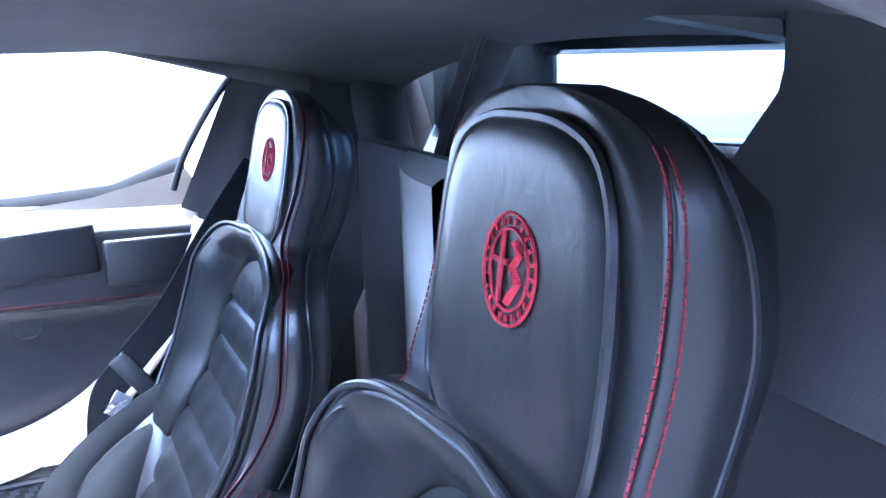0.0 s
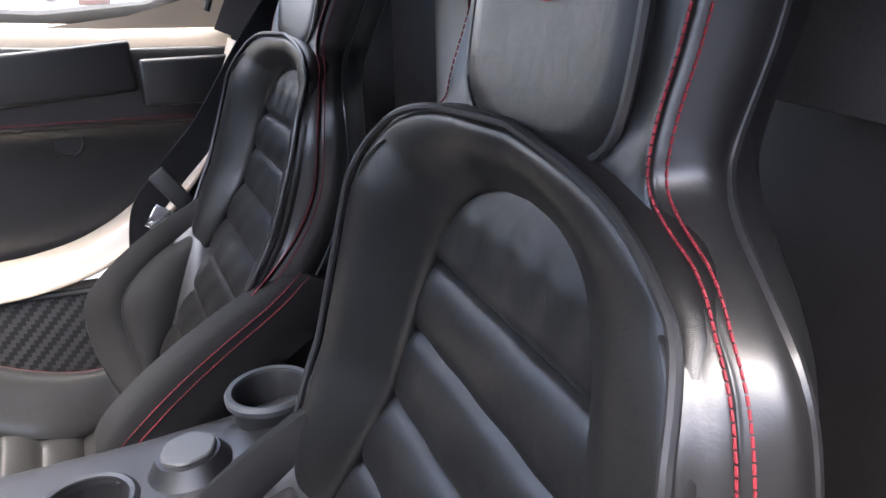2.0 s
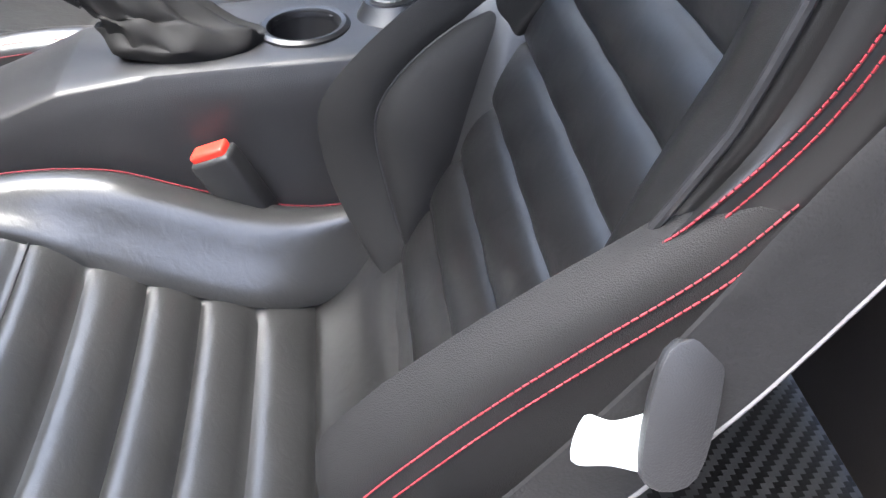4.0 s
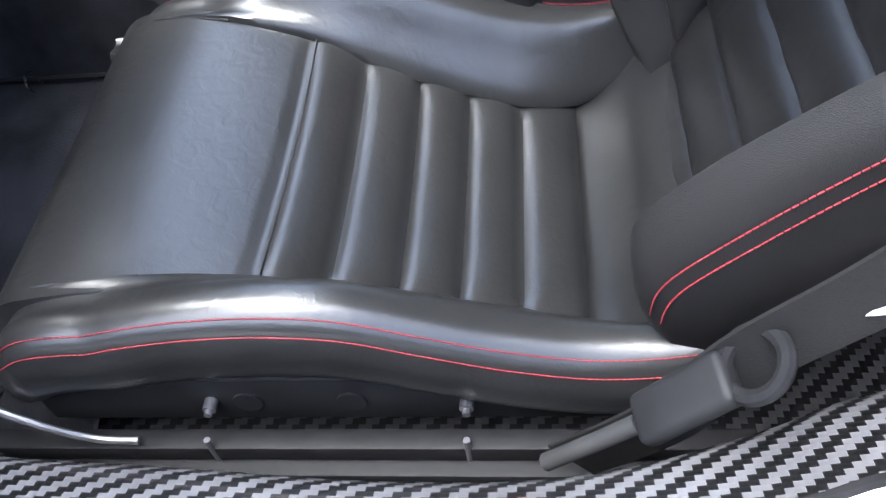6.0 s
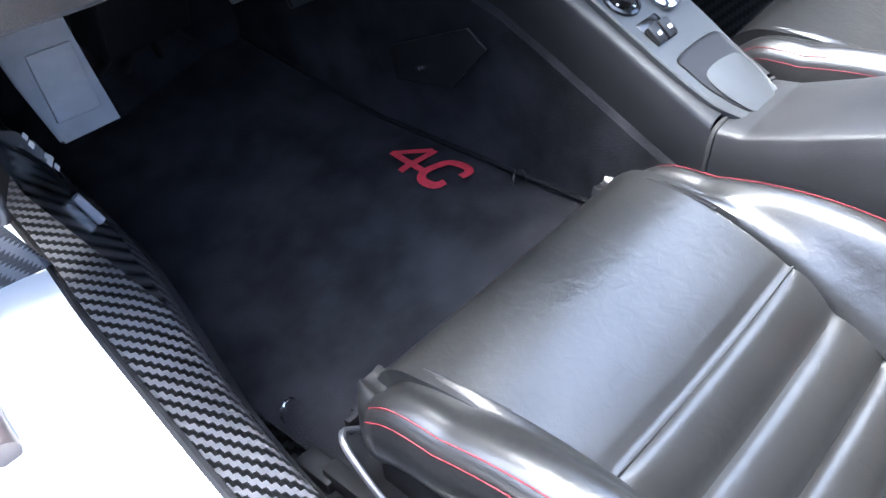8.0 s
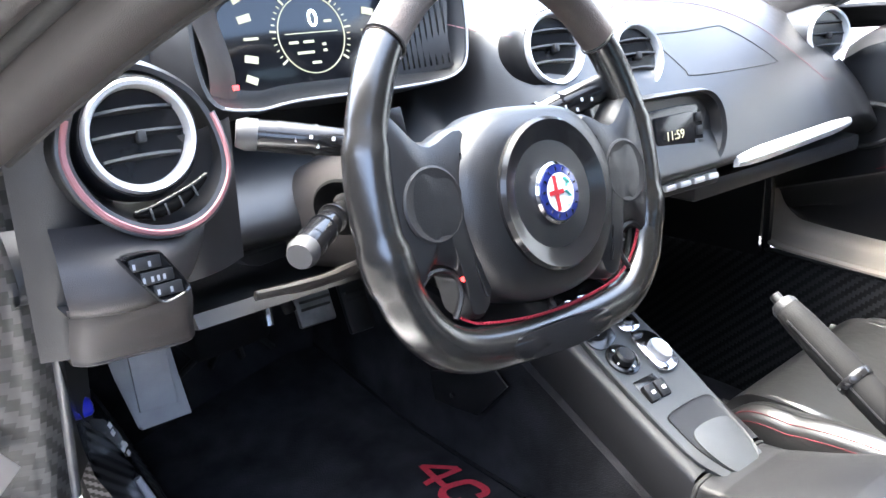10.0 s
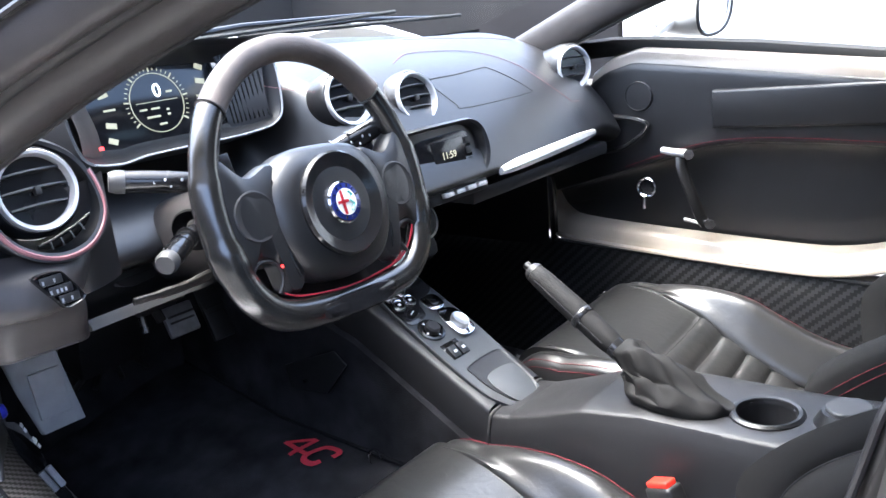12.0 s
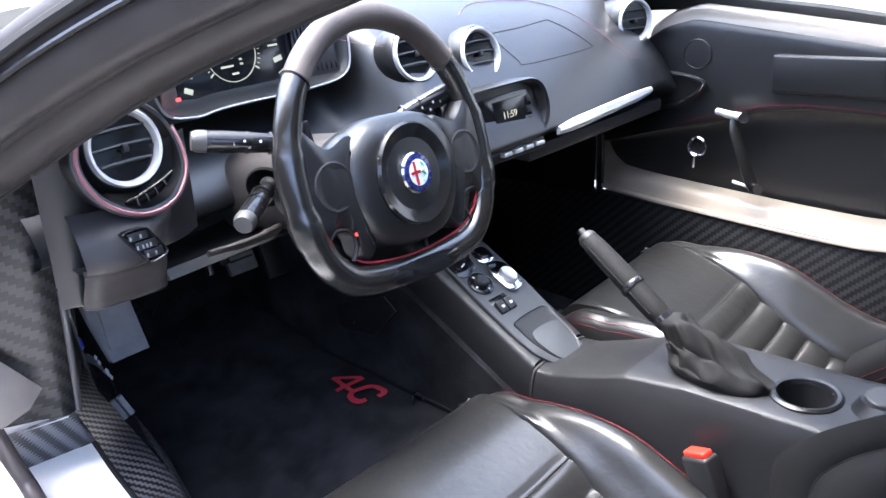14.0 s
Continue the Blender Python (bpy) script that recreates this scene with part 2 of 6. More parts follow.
def tube(pts, r, n=8, closed=False, flat=1.0):
    """A round bar along pts; r one radius or one a point."""
    p = [Vector(q) for q in pts]
    k = len(p)
    rad = [float(q) for q in r] if hasattr(r, "__len__") else [float(r)] * k
    up, rings = None, []
    for i in range(k):
        a = p[(i - 1) % k] if closed or i else p[i]
        b = p[(i + 1) % k] if closed or i < k - 1 else p[i]
        d = (b - a).normalized()
        if up is None:
            up = d.orthogonal().normalized()
        up = (up - d * up.dot(d)).normalized()
        side = d.cross(up)
        rings.append([p[i] + rad[i] * (math.cos(2 * math.pi * j / n) * flat * up + math.sin(2 * math.pi * j / n) * side) for j in range(n)])
    if closed:
        rings.append(rings[0])
        bm = skin(rings[:-1], True, False)
        bm.verts.ensure_lookup_table()
        a, b = [bm.verts[(k - 1) * n + j] for j in range(n)], [bm.verts[j] for j in range(n)]
        best = min(range(n), key=lambda s: sum((a[j].co - b[(j + s) % n].co).length for j in range(n)))
        for j in range(n):
            bm.faces.new((a[j], a[(j + 1) % n], b[(j + 1 + best) % n], b[(j + best) % n]))
        return bm
    return skin(rings)


def box(m, sx, sy, sz, bevel=0.0, seg=2, uv=None):
    bm = bmesh.new()
    bmesh.ops.create_cube(bm, size=1.0)
    bm.transform(Matrix.Diagonal((sx, sy, sz, 1)))
    if bevel:
        bmesh.ops.bevel(bm, geom=bm.edges[:], offset=bevel, segments=seg, affect="EDGES", profile=0.5)
    bm.transform(m if isinstance(m, Matrix) else Matrix.Translation(m))
    if uv:
        lay = bm.loops.layers.uv.new("uv")
        for f in bm.faces:
            for lp in f.loops:
                lp[lay].uv = uv(lp.vert.co)
    return bm


def turned(m, profile, n=28):
    """A turned body: profile of (radius, height) round m's z axis; it stays open where it does not reach the axis."""
    bm = skin([[m @ Vector((r * math.cos(2 * math.pi * j / n), r * math.sin(2 * math.pi * j / n), h)) for j in range(n)] for r, h in profile], caps=profile[-1][0] < 0.002)
    return bm


def prism(m, outline, depth, bevel=0.0, uv=None):
    """A plate: a flat outline in m's xy plane, given thickness along m's z."""
    bm = bmesh.new()
    f = bm.faces.new([bm.verts.new((x, y, 0)) for x, y in outline])
    r = bmesh.ops.extrude_face_region(bm, geom=[f])
    bmesh.ops.translate(bm, vec=(0, 0, depth), verts=[v for v in r["geom"] if isinstance(v, bmesh.types.BMVert)])
    if bevel:
        rim = [e for e in bm.edges if len(e.link_faces) == 2 and abs(e.verts[0].co.z - e.verts[1].co.z) < 1e-6]
        bmesh.ops.bevel(bm, geom=rim, offset=bevel, segments=2, affect="EDGES", profile=0.5)
    bm.transform(m)
    if uv:
        lay = bm.loops.layers.uv.new("uv")
        for f in bm.faces:
            for lp in f.loops:
                lp[lay].uv = uv(lp.vert.co)
    return bm


def join(*bms):
    out = bmesh.new()
    out.loops.layers.uv.new("uv")
    for b in bms:
        me = bpy.data.meshes.new("t")
        b.to_mesh(me)
        b.free()
        out.from_mesh(me)
        bpy.data.meshes.remove(me)
    return out


def axes(at, z, x=None):
    """A pose at a point with its z axis along z and its x axis near x."""
    z = Vector(z).normalized()
    x = Vector(x) if x is not None else z.orthogonal()
    y = z.cross(x).normalized()
    x = y.cross(z)
    return Matrix((( x.x, y.x, z.x, at[0]), (x.y, y.y, z.y, at[1]), (x.z, y.z, z.z, at[2]), (0, 0, 0, 1)))


def stitches(path, pitch=0.0050, length=0.0040, r=0.00065, lift=0.0):
    """A row of single thread stitches along a path."""
    p = [Vector(q) for q in path]
    dist = [0.0]
    for a, b in zip(p, p[1:]):
        dist.append(dist[-1] + (b - a).length)

    def at(s):
        i = max(0, min(len(p) - 2, int(np.searchsorted(dist, s)) - 1))
        f = (s - dist[i]) / max(1e-9, dist[i + 1] - dist[i])
        return p[i].lerp(p[i + 1], min(1.0, max(0.0, f)))

    out = bmesh.new()
    s = 0.0
    while s + length < dist[-1]:
        a, b = at(s), at(s + length)
        d = (b - a).normalized()
        u = d.orthogonal().normalized()
        w = d.cross(u)
        ra = [out.verts.new(a + r * (math.cos(k * math.pi / 2) * u + math.sin(k * math.pi / 2) * w)) for k in range(4)]
        rb = [out.verts.new(b + r * (math.cos(k * math.pi / 2) * u + math.sin(k * math.pi / 2) * w)) for k in range(4)]
        for k in range(4):
            out.faces.new((ra[k], ra[(k + 1) % 4], rb[(k + 1) % 4], rb[k]))
        out.faces.new(ra)
        out.faces.new(rb)
        s += pitch
    return out


# ---- ground, wall behind and car shell ----
ground = part("ground", box((0, 0, -0.05), 300, 300, 0.1), CONCRETE)
tagged(ground, "grey asphalt ground under the car", "ground", kind="structure")
backdrop = part("wall_east", box((7.0, -4.0, 2.0), 0.3, 16.0, 4.2), WALL)
tagged(backdrop, "white rendered wall beyond the passenger window", "wall", kind="structure")
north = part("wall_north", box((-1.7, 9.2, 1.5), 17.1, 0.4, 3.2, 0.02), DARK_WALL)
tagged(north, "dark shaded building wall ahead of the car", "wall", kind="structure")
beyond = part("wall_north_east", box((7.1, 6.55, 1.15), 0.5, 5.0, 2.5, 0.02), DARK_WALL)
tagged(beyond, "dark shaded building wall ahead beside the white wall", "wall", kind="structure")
# unseen wall, added so the driver side gets less low sky light
west = part("sky_blocker_west", box((-4.2, 0.0, 1.2), 0.4, 17.0, 2.6, 0.02), DARK_WALL)
tagged(west, "unseen dark wall added on the driver side to block low sky light", "wall", kind="structure")
for y0, z0, w, h in ((0.57, 0.62, 0.10, 0.15), (0.25, 0.57, 0.24, 0.14)):
    lamp = part("wall_box", box((6.80, y0, z0), 0.14, w, h, 0.012), BRICK)
    tagged(lamp, "small brown wall box on the white wall", "wall box", group="wall boxes")

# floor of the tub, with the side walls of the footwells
floor = part("floor", box((0, 0.55, 0.06), 1.44, 2.1, 0.06, uv=lambda v: (v.x, v.y)), CARBON_SHADED)
tagged(floor, "black carbon floor of the car tub", "floor", kind="structure")


def sill_uv(v):
    return (v.y, v.x - v.z)


def side_sill(s, name):
    """The tub's side: an inner carbon wall, its rounded lip, and the white painted sill outside."""
    t = thing(name, (s * 0.70, 0.4, 0.12), "carbon fibre tub side with a white painted outer sill", "sill", kind="structure")
    inner, lip, outer = [], [], []
    for y, xi, xo in ((-0.35, 0.560, 0.640), (-0.05, 0.600, 0.668), (0.07, 0.640, 0.700), (0.18, 0.668, 0.722), (0.31, 0.672, 0.728), (0.45, 0.663, 0.722), (0.62, 0.652, 0.706), (0.77, 0.626, 0.688), (0.90, 0.592, 0.671), (1.03, 0.562, 0.650), (1.30, 0.535, 0.62), (1.6, 0.52, 0.60)):
        inner.append([(s * (xi - 0.045), y, 0.09), (s * (xi - 0.035), y, 0.16), (s * (xi - 0.018), y, 0.25), (s * (xi - 0.006), y, 0.285)])
        lip.append([(s * (xi - 0.006), y, 0.284), (s * xi, y, 0.300), (s * (xi + 0.008), y, 0.309), (s * (xi + 0.03), y, 0.318), (s * xo, y, 0.330), (s * (xo + 0.003), y, 0.329), (s * (xo + 0.004), y, 0.326)])
        outer.append([(s * (xo + 0.002), y, 0.318), (s * (xo + 0.003), y, 0.3285), (s * (xo + 0.03), y, 0.334), (s * (xo + 0.10), y, 0.338), (s * (xo + 0.17), y, 0.325), (s * (xo + 0.21), y, 0.27), (s * (xo + 0.20), y, 0.13)])
    res = [spline(np.array(r).reshape(len(r), -1), 40).reshape(40, -1, 3) for r in (inner, lip, outer)]
    part("inner_wall", skin(res[0], False, False, uv=sill_uv), CARBON_SHADED, t)
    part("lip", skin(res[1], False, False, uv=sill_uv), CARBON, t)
    part("lip_edge", tube([tuple(r[-2] + np.array((0, 0, 0.0005))) for r in res[1]], 0.0045, 6), STEEL, t)
    part("painted_sill", skin(res[2], False, False), PAINT, t)
    return t


side_sill(-1, "sill_driver")


# ---- seats ----
ZB = (0.15, 0.22, 0.30, 0.40, 0.50, 0.62, 0.70, 0.76, 0.80, 0.93, 1.00, 1.06)
YB = (0.134, 0.098, 0.055, 0.004, -0.046, -0.102, -0.124, -0.140, -0.156, -0.158, -0.153, -0.147)


def lev(z, table):
    return float(np.interp(z, [a for a, b in table], [b for a, b in table]))


def back_y(z):
    return float(np.interp(z, ZB, YB))


W_IN = ((0.15, 0.122), (0.30, 0.142), (0.40, 0.158), (0.46, 0.164), (0.50, 0.152), (0.55, 0.138), (0.60, 0.130), (0.655, 0.126), (0.705, 0.119), (0.745, 0.104), (0.772, 0.078), (0.786, 0.052), (0.795, 0.026), (0.80, 0.01))


# shell guides up the seat's side (z, half width, y): stitched seam, rear edge, front corner
SEAM = ((0.16, 0.170, 0.110), (0.30, 0.185, 0.070), (0.42, 0.190, 0.035), (0.50, 0.196, 0.004), (0.548, 0.212, -0.027), (0.574, 0.219, -0.049), (0.627, 0.224, -0.086), (0.682, 0.226, -0.108), (0.74, 0.223, -0.113), (0.78, 0.208, -0.119), (0.800, 0.186, -0.125), (0.811, 0.163, -0.132), (0.820, 0.138, -0.137), (0.832, 0.120, -0.140), (0.847, 0.116, -0.142), (0.865, 0.114, -0.147), (0.890, 0.113, -0.155), (0.920, 0.112, -0.162), (0.960, 0.109, -0.168), (0.985, 0.102, -0.171), (1.002, 0.087, -0.172), (1.013, 0.060, -0.172), (1.019, 0.028, -0.172))
REAR = ((0.16, 0.180, 0.040), (0.30, 0.195, 0.010), (0.42, 0.200, -0.030), (0.50, 0.207, -0.070), (0.565, 0.220, -0.105), (0.62, 0.224, -0.130), (0.68, 0.225, -0.146), (0.72, 0.224, -0.150), (0.766, 0.219, -0.147), (0.79, 0.206, -0.148), (0.807, 0.175, -0.157), (0.820, 0.146, -0.167), (0.832, 0.126, -0.177), (0.848, 0.118, -0.185), (0.89, 0.117, -0.200), (0.92, 0.117, -0.205), (0.956, 0.114, -0.202), (0.983, 0.107, -0.195), (1.002, 0.092, -0.192), (1.013, 0.064, -0.190), (1.019, 0.030, -0.188))
FRONT = ((0.16, 0.135, 0.120), (0.30, 0.138, 0.040), (0.42, 0.140, -0.010), (0.50, 0.164, -0.032), (0.548, 0.190, -0.048), (0.60, 0.202, -0.066), (0.66, 0.2095, -0.080), (0.72, 0.2090, -0.091), (0.765, 0.200, -0.101), (0.79, 0.180, -0.111), (0.804, 0.150, -0.122), (0.815, 0.126, -0.131), (0.826, 0.106, -0.138), (0.845, 0.096, -0.144), (0.87, 0.095, -0.152), (0.92, 0.095, -0.160), (0.97, 0.089, -0.163), (0.99, 0.080, -0.165), (1.005, 0.062, -0.168), (1.014, 0.040, -0.170), (1.019, 0.018, -0.172))
MID = ((0.16, 0.105), (0.50, -0.075), (0.70, -0.142), (0.78, -0.152), (0.81, -0.147), (0.83, -0.144), (0.85, -0.146), (0.88, -0.156), (0.95, -0.164), (1.02, -0.172))
GUIDE = [spline(q, 300) for q in (SEAM, REAR, FRONT)]


def shell_points(z):
    """Half the shell's outline at a height: 12 points from the front middle round to the back middle."""
    s, e, f = (np.array([np.interp(z, g[:, 0], g[:, i]) for i in (1, 2)]) for g in GUIDE)
    d = e - s
    n = np.array((-d[1], d[0])) / (np.linalg.norm(d) + 1e-9)
    m = lev(z, MID)
    k = min(1.0, max(0.15, (1.02 - z) / 0.05))
    low = z < 0.795
    m = back_y(z) - 0.030 if low else m
    return [(0.0, m), ((f[0] * 0.86, m + 0.1 * (f[1] - m)) if low else (f[0] * 0.6, m + 0.35 * (f[1] - m))), tuple(f), tuple((f + s) / 2 + 0.003 * n * k), tuple(s), tuple(s + 0.11 * d - 0.0026 * n * k), tuple(s + 0.22 * d), tuple(s + 0.66 * d + 0.006 * n * k), tuple(e),
            (e[0] - 0.012, e[1] - 0.008), (e[0] * 0.75, e[1] - 0.040 * k), (0.0, e[1] - 0.055 * k)]


def shell_ring(z, per=5):
    h = shell_points(z)
    r = spline(h + [(-x, y) for x, y in h[-2:0:-1]], 22 * per, True)
    return [(x, y, z) for x, y in r]


# horseshoe bolster: inner and outer edge (half width, z, lift) from the hip up to the middle of the arch
ARCH_IN = ((0.164, 0.462), (0.156, 0.490), (0.146, 0.520), (0.137, 0.56), (0.131, 0.60), (0.127, 0.655), (0.119, 0.705), (0.103, 0.745), (0.076, 0.772), (0.040, 0.786), (0.0, 0.790))
ARCH_OUT = ((0.168, 0.462, 0.006), (0.186, 0.492, 0.020), (0.199, 0.525, 0.029), (0.208, 0.56, 0.034), (0.215, 0.605, 0.037), (0.219, 0.665, 0.038), (0.218, 0.722, 0.040), (0.209, 0.764, 0.042), (0.180, 0.802, 0.039), (0.112, 0.826, 0.029), (0.0, 0.834, 0.020))



def horseshoe():
    """Rings of the bolster from one hip over the arch to the other, and its piping."""
    k = 60
    i, o = spline(ARCH_IN, k), spline(ARCH_OUT, k)
    rings, pipe = [], []
    for j in range(k):
        p = np.array((i[j][0], back_y(i[j][1]) - 0.002, i[j][1]))
        q = np.array((o[j][0], back_y(o[j][1]) + o[j][2], o[j][1]))
        g = (q - p) * np.array((1, 0, 1))
        g /= np.linalg.norm(g)
        f = np.array((0, 1.0, 0))
        h = q[1] - p[1]
        w = min(1.0, j / 4 + 0.2)
        rings.append(spline([p - 0.014 * f + 0.003 * g, p + 0.004 * f, p + 0.20 * (q - p) + (0.12 * h + 0.007) * f * w, p + 0.55 * (q - p) + (0.14 * h + 0.009) * f * w, p + 0.86 * (q - p) + 0.007 * f * w, q, q + 0.006 * g - 0.012 * f, q - 0.008 * g - 0.045 * f, p - 0.05 * f], 45, True))
        pipe.append(q + 0.0036 * g + 0.0036 * f)
    m = np.array((-1, 1, 1))
    return rings + [r * m for r in rings[-2::-1]], pipe + [q * m for q in pipe[-2::-1]]


def head_y(z):
    return lev(z, ((0.80, -0.138), (0.85, -0.145), (0.92, -0.156), (1.02, -0.168)))


# hip wing: inner root, leading edge, stitched outer line (half width, y, z)
WING_IN = ((0.126, 0.076, 0.250), (0.138, 0.048, 0.300), (0.148, 0.021, 0.350), (0.156, -0.006, 0.400), (0.165, -0.027, 0.440), (0.174, -0.048, 0.480), (0.180, -0.0645, 0.515), (0.184, -0.082, 0.555), (0.187, -0.097, 0.590))
WING_ED = ((0.140, 0.092, 0.262), (0.172, 0.122, 0.315), (0.192, 0.138, 0.365), (0.201, 0.138, 0.412), (0.205, 0.104, 0.458), (0.207, 0.058, 0.500), (0.206, 0.010, 0.535), (0.202, -0.040, 0.566), (0.194, -0.080, 0.596))
WING_OUT = ((0.170, 0.082, 0.235), (0.212, 0.106, 0.285), (0.230, 0.114, 0.335), (0.236, 0.104, 0.376), (0.238, 0.062, 0.425), (0.238, 0.020, 0.466), (0.238, -0.025, 0.505), (0.236, -0.075, 0.545), (0.230, -0.112, 0.580))


def wing_rings(s):
    """Rings of a hip wing: a padded oval next to the ribs, a flat band outside it, a rounded rim and a plain back."""
    k = 48
    a, b, c = (spline(q, k) for q in (WING_IN, WING_ED, WING_OUT))
    rings = []
    for i in range(k):
        p, q, o = a[i], b[i], c[i]
        t = a[min(i + 1, k - 1)] - a[max(i - 1, 0)]
        n = np.cross(t, q - p)
        n = n / (np.linalg.norm(n) + 1e-9)
        n = n if n[0] < 0 else -n
        f = 0.03 + 0.62 * max(0.0, math.sin(math.pi * min(1.0, max(0.0, (i - 4) / 35)))) ** 0.55
        puff = 0.017 * (f / 0.65)
        ring = [p + f * u * (q - p) + n * puff * math.sin(math.pi * u) ** 0.75 for u in np.linspace(0, 1, 10)]
        ring[-1] = ring[-1] - 0.002 * n
        ring += [p + (f + (1 - f) * u) * (q - p) + n * (0.003 * math.sin(math.pi * u)) for u in (0.12, 0.35, 0.65, 0.9, 1.0)]
        back = [q * (1 - u) + o * u + np.array((0.008, 0.010, 0.006)) * math.sin(math.pi * u) for u in (0.15, 0.35, 0.55, 0.75, 0.9, 1.0)]
        back += [o + np.array(d) for d in ((0.001, -0.022, -0.008), (0.001, -0.050, -0.020), (-0.030, -0.100, -0.030))] + [p + np.array(d) for d in ((0.006, -0.070, 0.0), (0.003, -0.016, 0.0))]
        rings.append([(s * x, y, z) for x, y, z in ring + back])
    return rings


def seat(at_x):
    base = Vector((at_x, 0.35, 0.12))
    t = thing("bucket_seat", base, "black leather bucket seat with ribbed centre and red stitching", "seat", group="seats")
    off = Matrix.Translation((at_x, 0, 0))

    def put(name, bm, material, label="", parent=None, dx=0.0):
        bm.transform(off @ Matrix.Translation((dx, 0, 0)))
        return part(name, bm, material, parent or t, label)

    # backrest shell with the head part
    put("backrest_shell", skin([shell_ring(z) for z in np.concatenate((np.linspace(0.16, 0.76, 50), np.linspace(0.765, 0.78, 5), np.linspace(0.782, 0.85, 60), np.linspace(0.853, 0.98, 30), np.linspace(0.983, 1.019, 16)))]), LEATHER_SIDE)
    # ribbed centre of the backrest
    rows = []
    for z in np.concatenate((np.linspace(0.19, 0.715, 230), np.linspace(0.718, 0.800, 28))):
        w, y = lev(z, W_IN) + 0.008 + 0.012 * max(0.0, min(1.0, (z - 0.73) / 0.03)), back_y(z)
        ph = ((0.715 - z) / 0.0555) % 1.0
        puff = 0.0105 * math.sin(math.pi * ph) ** 0.36 if z < 0.715 else 0.0105 * min(1.0, (z - 0.715) / 0.012) ** 0.5
        rows.append([(w * u, y - 0.009 + puff + (0.0011 * math.sin(150 * w * u + 30 * z) * math.exp(-((z - 0.745) / 0.02) ** 2) if z > 0.715 else 0.0005 * math.sin(90 * w * u + 60 * z)), z) for u in np.linspace(-1, 1, 34)])
    put("centre_panel", skin(rows, False, False), LEATHER, dx=0.008)
    rings, pipe = horseshoe()
    put("bolster", skin(rings), LEATHER, dx=0.006)
    put("piping", tube(pipe, 0.0030, 8), PIPING, dx=0.006)
    for s in (-1, 1):
        edge = []
        for k in (0, 1):
            line = []
            for z in np.concatenate((np.linspace(0.552, 0.79, 40), np.linspace(0.792, 0.84, 40), np.linspace(0.844, 1.0, 40))):
                h = shell_points(z)
                d = np.array(h[8]) - np.array(h[4])
                n = np.array((-d[1], d[0])) / np.linalg.norm(d)
                lift = math.exp(-((z - 0.812) / 0.014) ** 2)
                q = np.array(h[4 + 2 * k]) + (0.0011 + 0.0022 * lift) * n
                line.append((s * q[0], q[1], z + 0.0032 * lift))
                if k:
                    edge.append((s * h[8][0], h[8][1], z))
            put("stitching", stitches(line, 0.0046, 0.0037, 0.00065), RED_THREAD, "red double seam stitching")
        put("edge_piping", tube(edge, 0.0026, 6), PIPING)
        # hip wing with its oval pad
        rings = wing_rings(s)
        wing = put("hip_wing", skin(rings), PERF)
        for k in (18, 19):
            put("stitching", stitches([(r[k][0] + s * 0.001, r[k][1] + 0.001, r[k][2] + 0.001) for r in rings[11:]]), RED_THREAD, "red double seam stitching", wing)
        put("piping", tube(spline([r[9] for r in rings[4:42:2]], 40), 0.0016, 6), PIPING, "", wing)
    # headrest pad, its piping and its round embroidered badge
    outline = [(0.0, 0.814), (0.030, 0.818), (0.062, 0.829), (0.086, 0.848), (0.091, 0.885), (0.088, 0.935), (0.082, 0.968), (0.066, 0.992), (0.036, 1.003), (0.0, 1.005)]
    outline = outline + [(-x, z) for x, z in outline[-2:0:-1]]
    ring = spline(outline, 64, True)
    rows = []
    for f, lift in ((1.0, -0.012), (1.0, 0.003), (0.985, 0.0075), (0.94, 0.0100), (0.8, 0.0100), (0.55, 0.0085), (0.25, 0.007), (0.02, 0.007)):
        rows.append([(x * f, head_y(0.92 + (z - 0.92) * f) - 0.006 + lift, 0.92 + (z - 0.92) * f) for x, z in ring])
    pad = put("headrest_pad", skin(rows), LEATHER)
    put("piping", tube([(x * 1.006, head_y(z) + 0.001, 0.92 + (z - 0.92) * 1.006) for x, z in ring], 0.003, 6, True), PIPING, "", pad)
    em = []
    c = Vector((0.0, head_y(0.93) + 0.0022, 0.930))
    for r0, w0 in ((0.0280, 0.0010), (0.0205, 0.0009)):
        em.append(tube([c + Vector((r0 * math.cos(a), 0, r0 * math.sin(a))) for a in np.linspace(0, 2 * math.pi, 40, endpoint=False)], w0, 5, True))
    for k in range(22):
        a = 2 * math.pi * k / 22
        em.append(box(pose(c.x + 0.0243 * math.cos(a), c.y, c.z + 0.0243 * math.sin(a), 0, -math.degrees(a), 0), 0.0036, 0.0014, 0.0018))
    em.append(box(tuple(c + Vector((0.008, 0, 0))), 0.003, 0.0016, 0.036))
    em.append(box(tuple(c + Vector((0.009, 0, 0.003))), 0.015, 0.0016, 0.003))
    em.append(tube([c + Vector(q) for q in ((-0.005, 0, 0.015), (-0.011, 0, 0.009), (-0.004, 0, 0.002), (-0.011, 0, -0.005), (-0.005, 0, -0.012), (-0.001, 0, -0.017))], 0.0026, 6, flat=0.4))
    em = join(*em)
    for v in em.verts:
        v.co.y += head_y(v.co.z) - head_y(0.93)
    put("embroidered_badge", em, RED_CLOTH, "round red embroidered badge", pad)

    # cushion: ribbed middle, two bolsters
    ztop = ((0.05, 0.285), (0.085, 0.250), (0.115, 0.214), (0.155, 0.198), (0.22, 0.212), (0.27, 0.229), (0.32, 0.248), (0.376, 0.271), (0.43, 0.297), (0.52, 0.318), (0.60, 0.318), (0.635, 0.304), (0.655, 0.276), (0.662, 0.240), (0.655, 0.200))
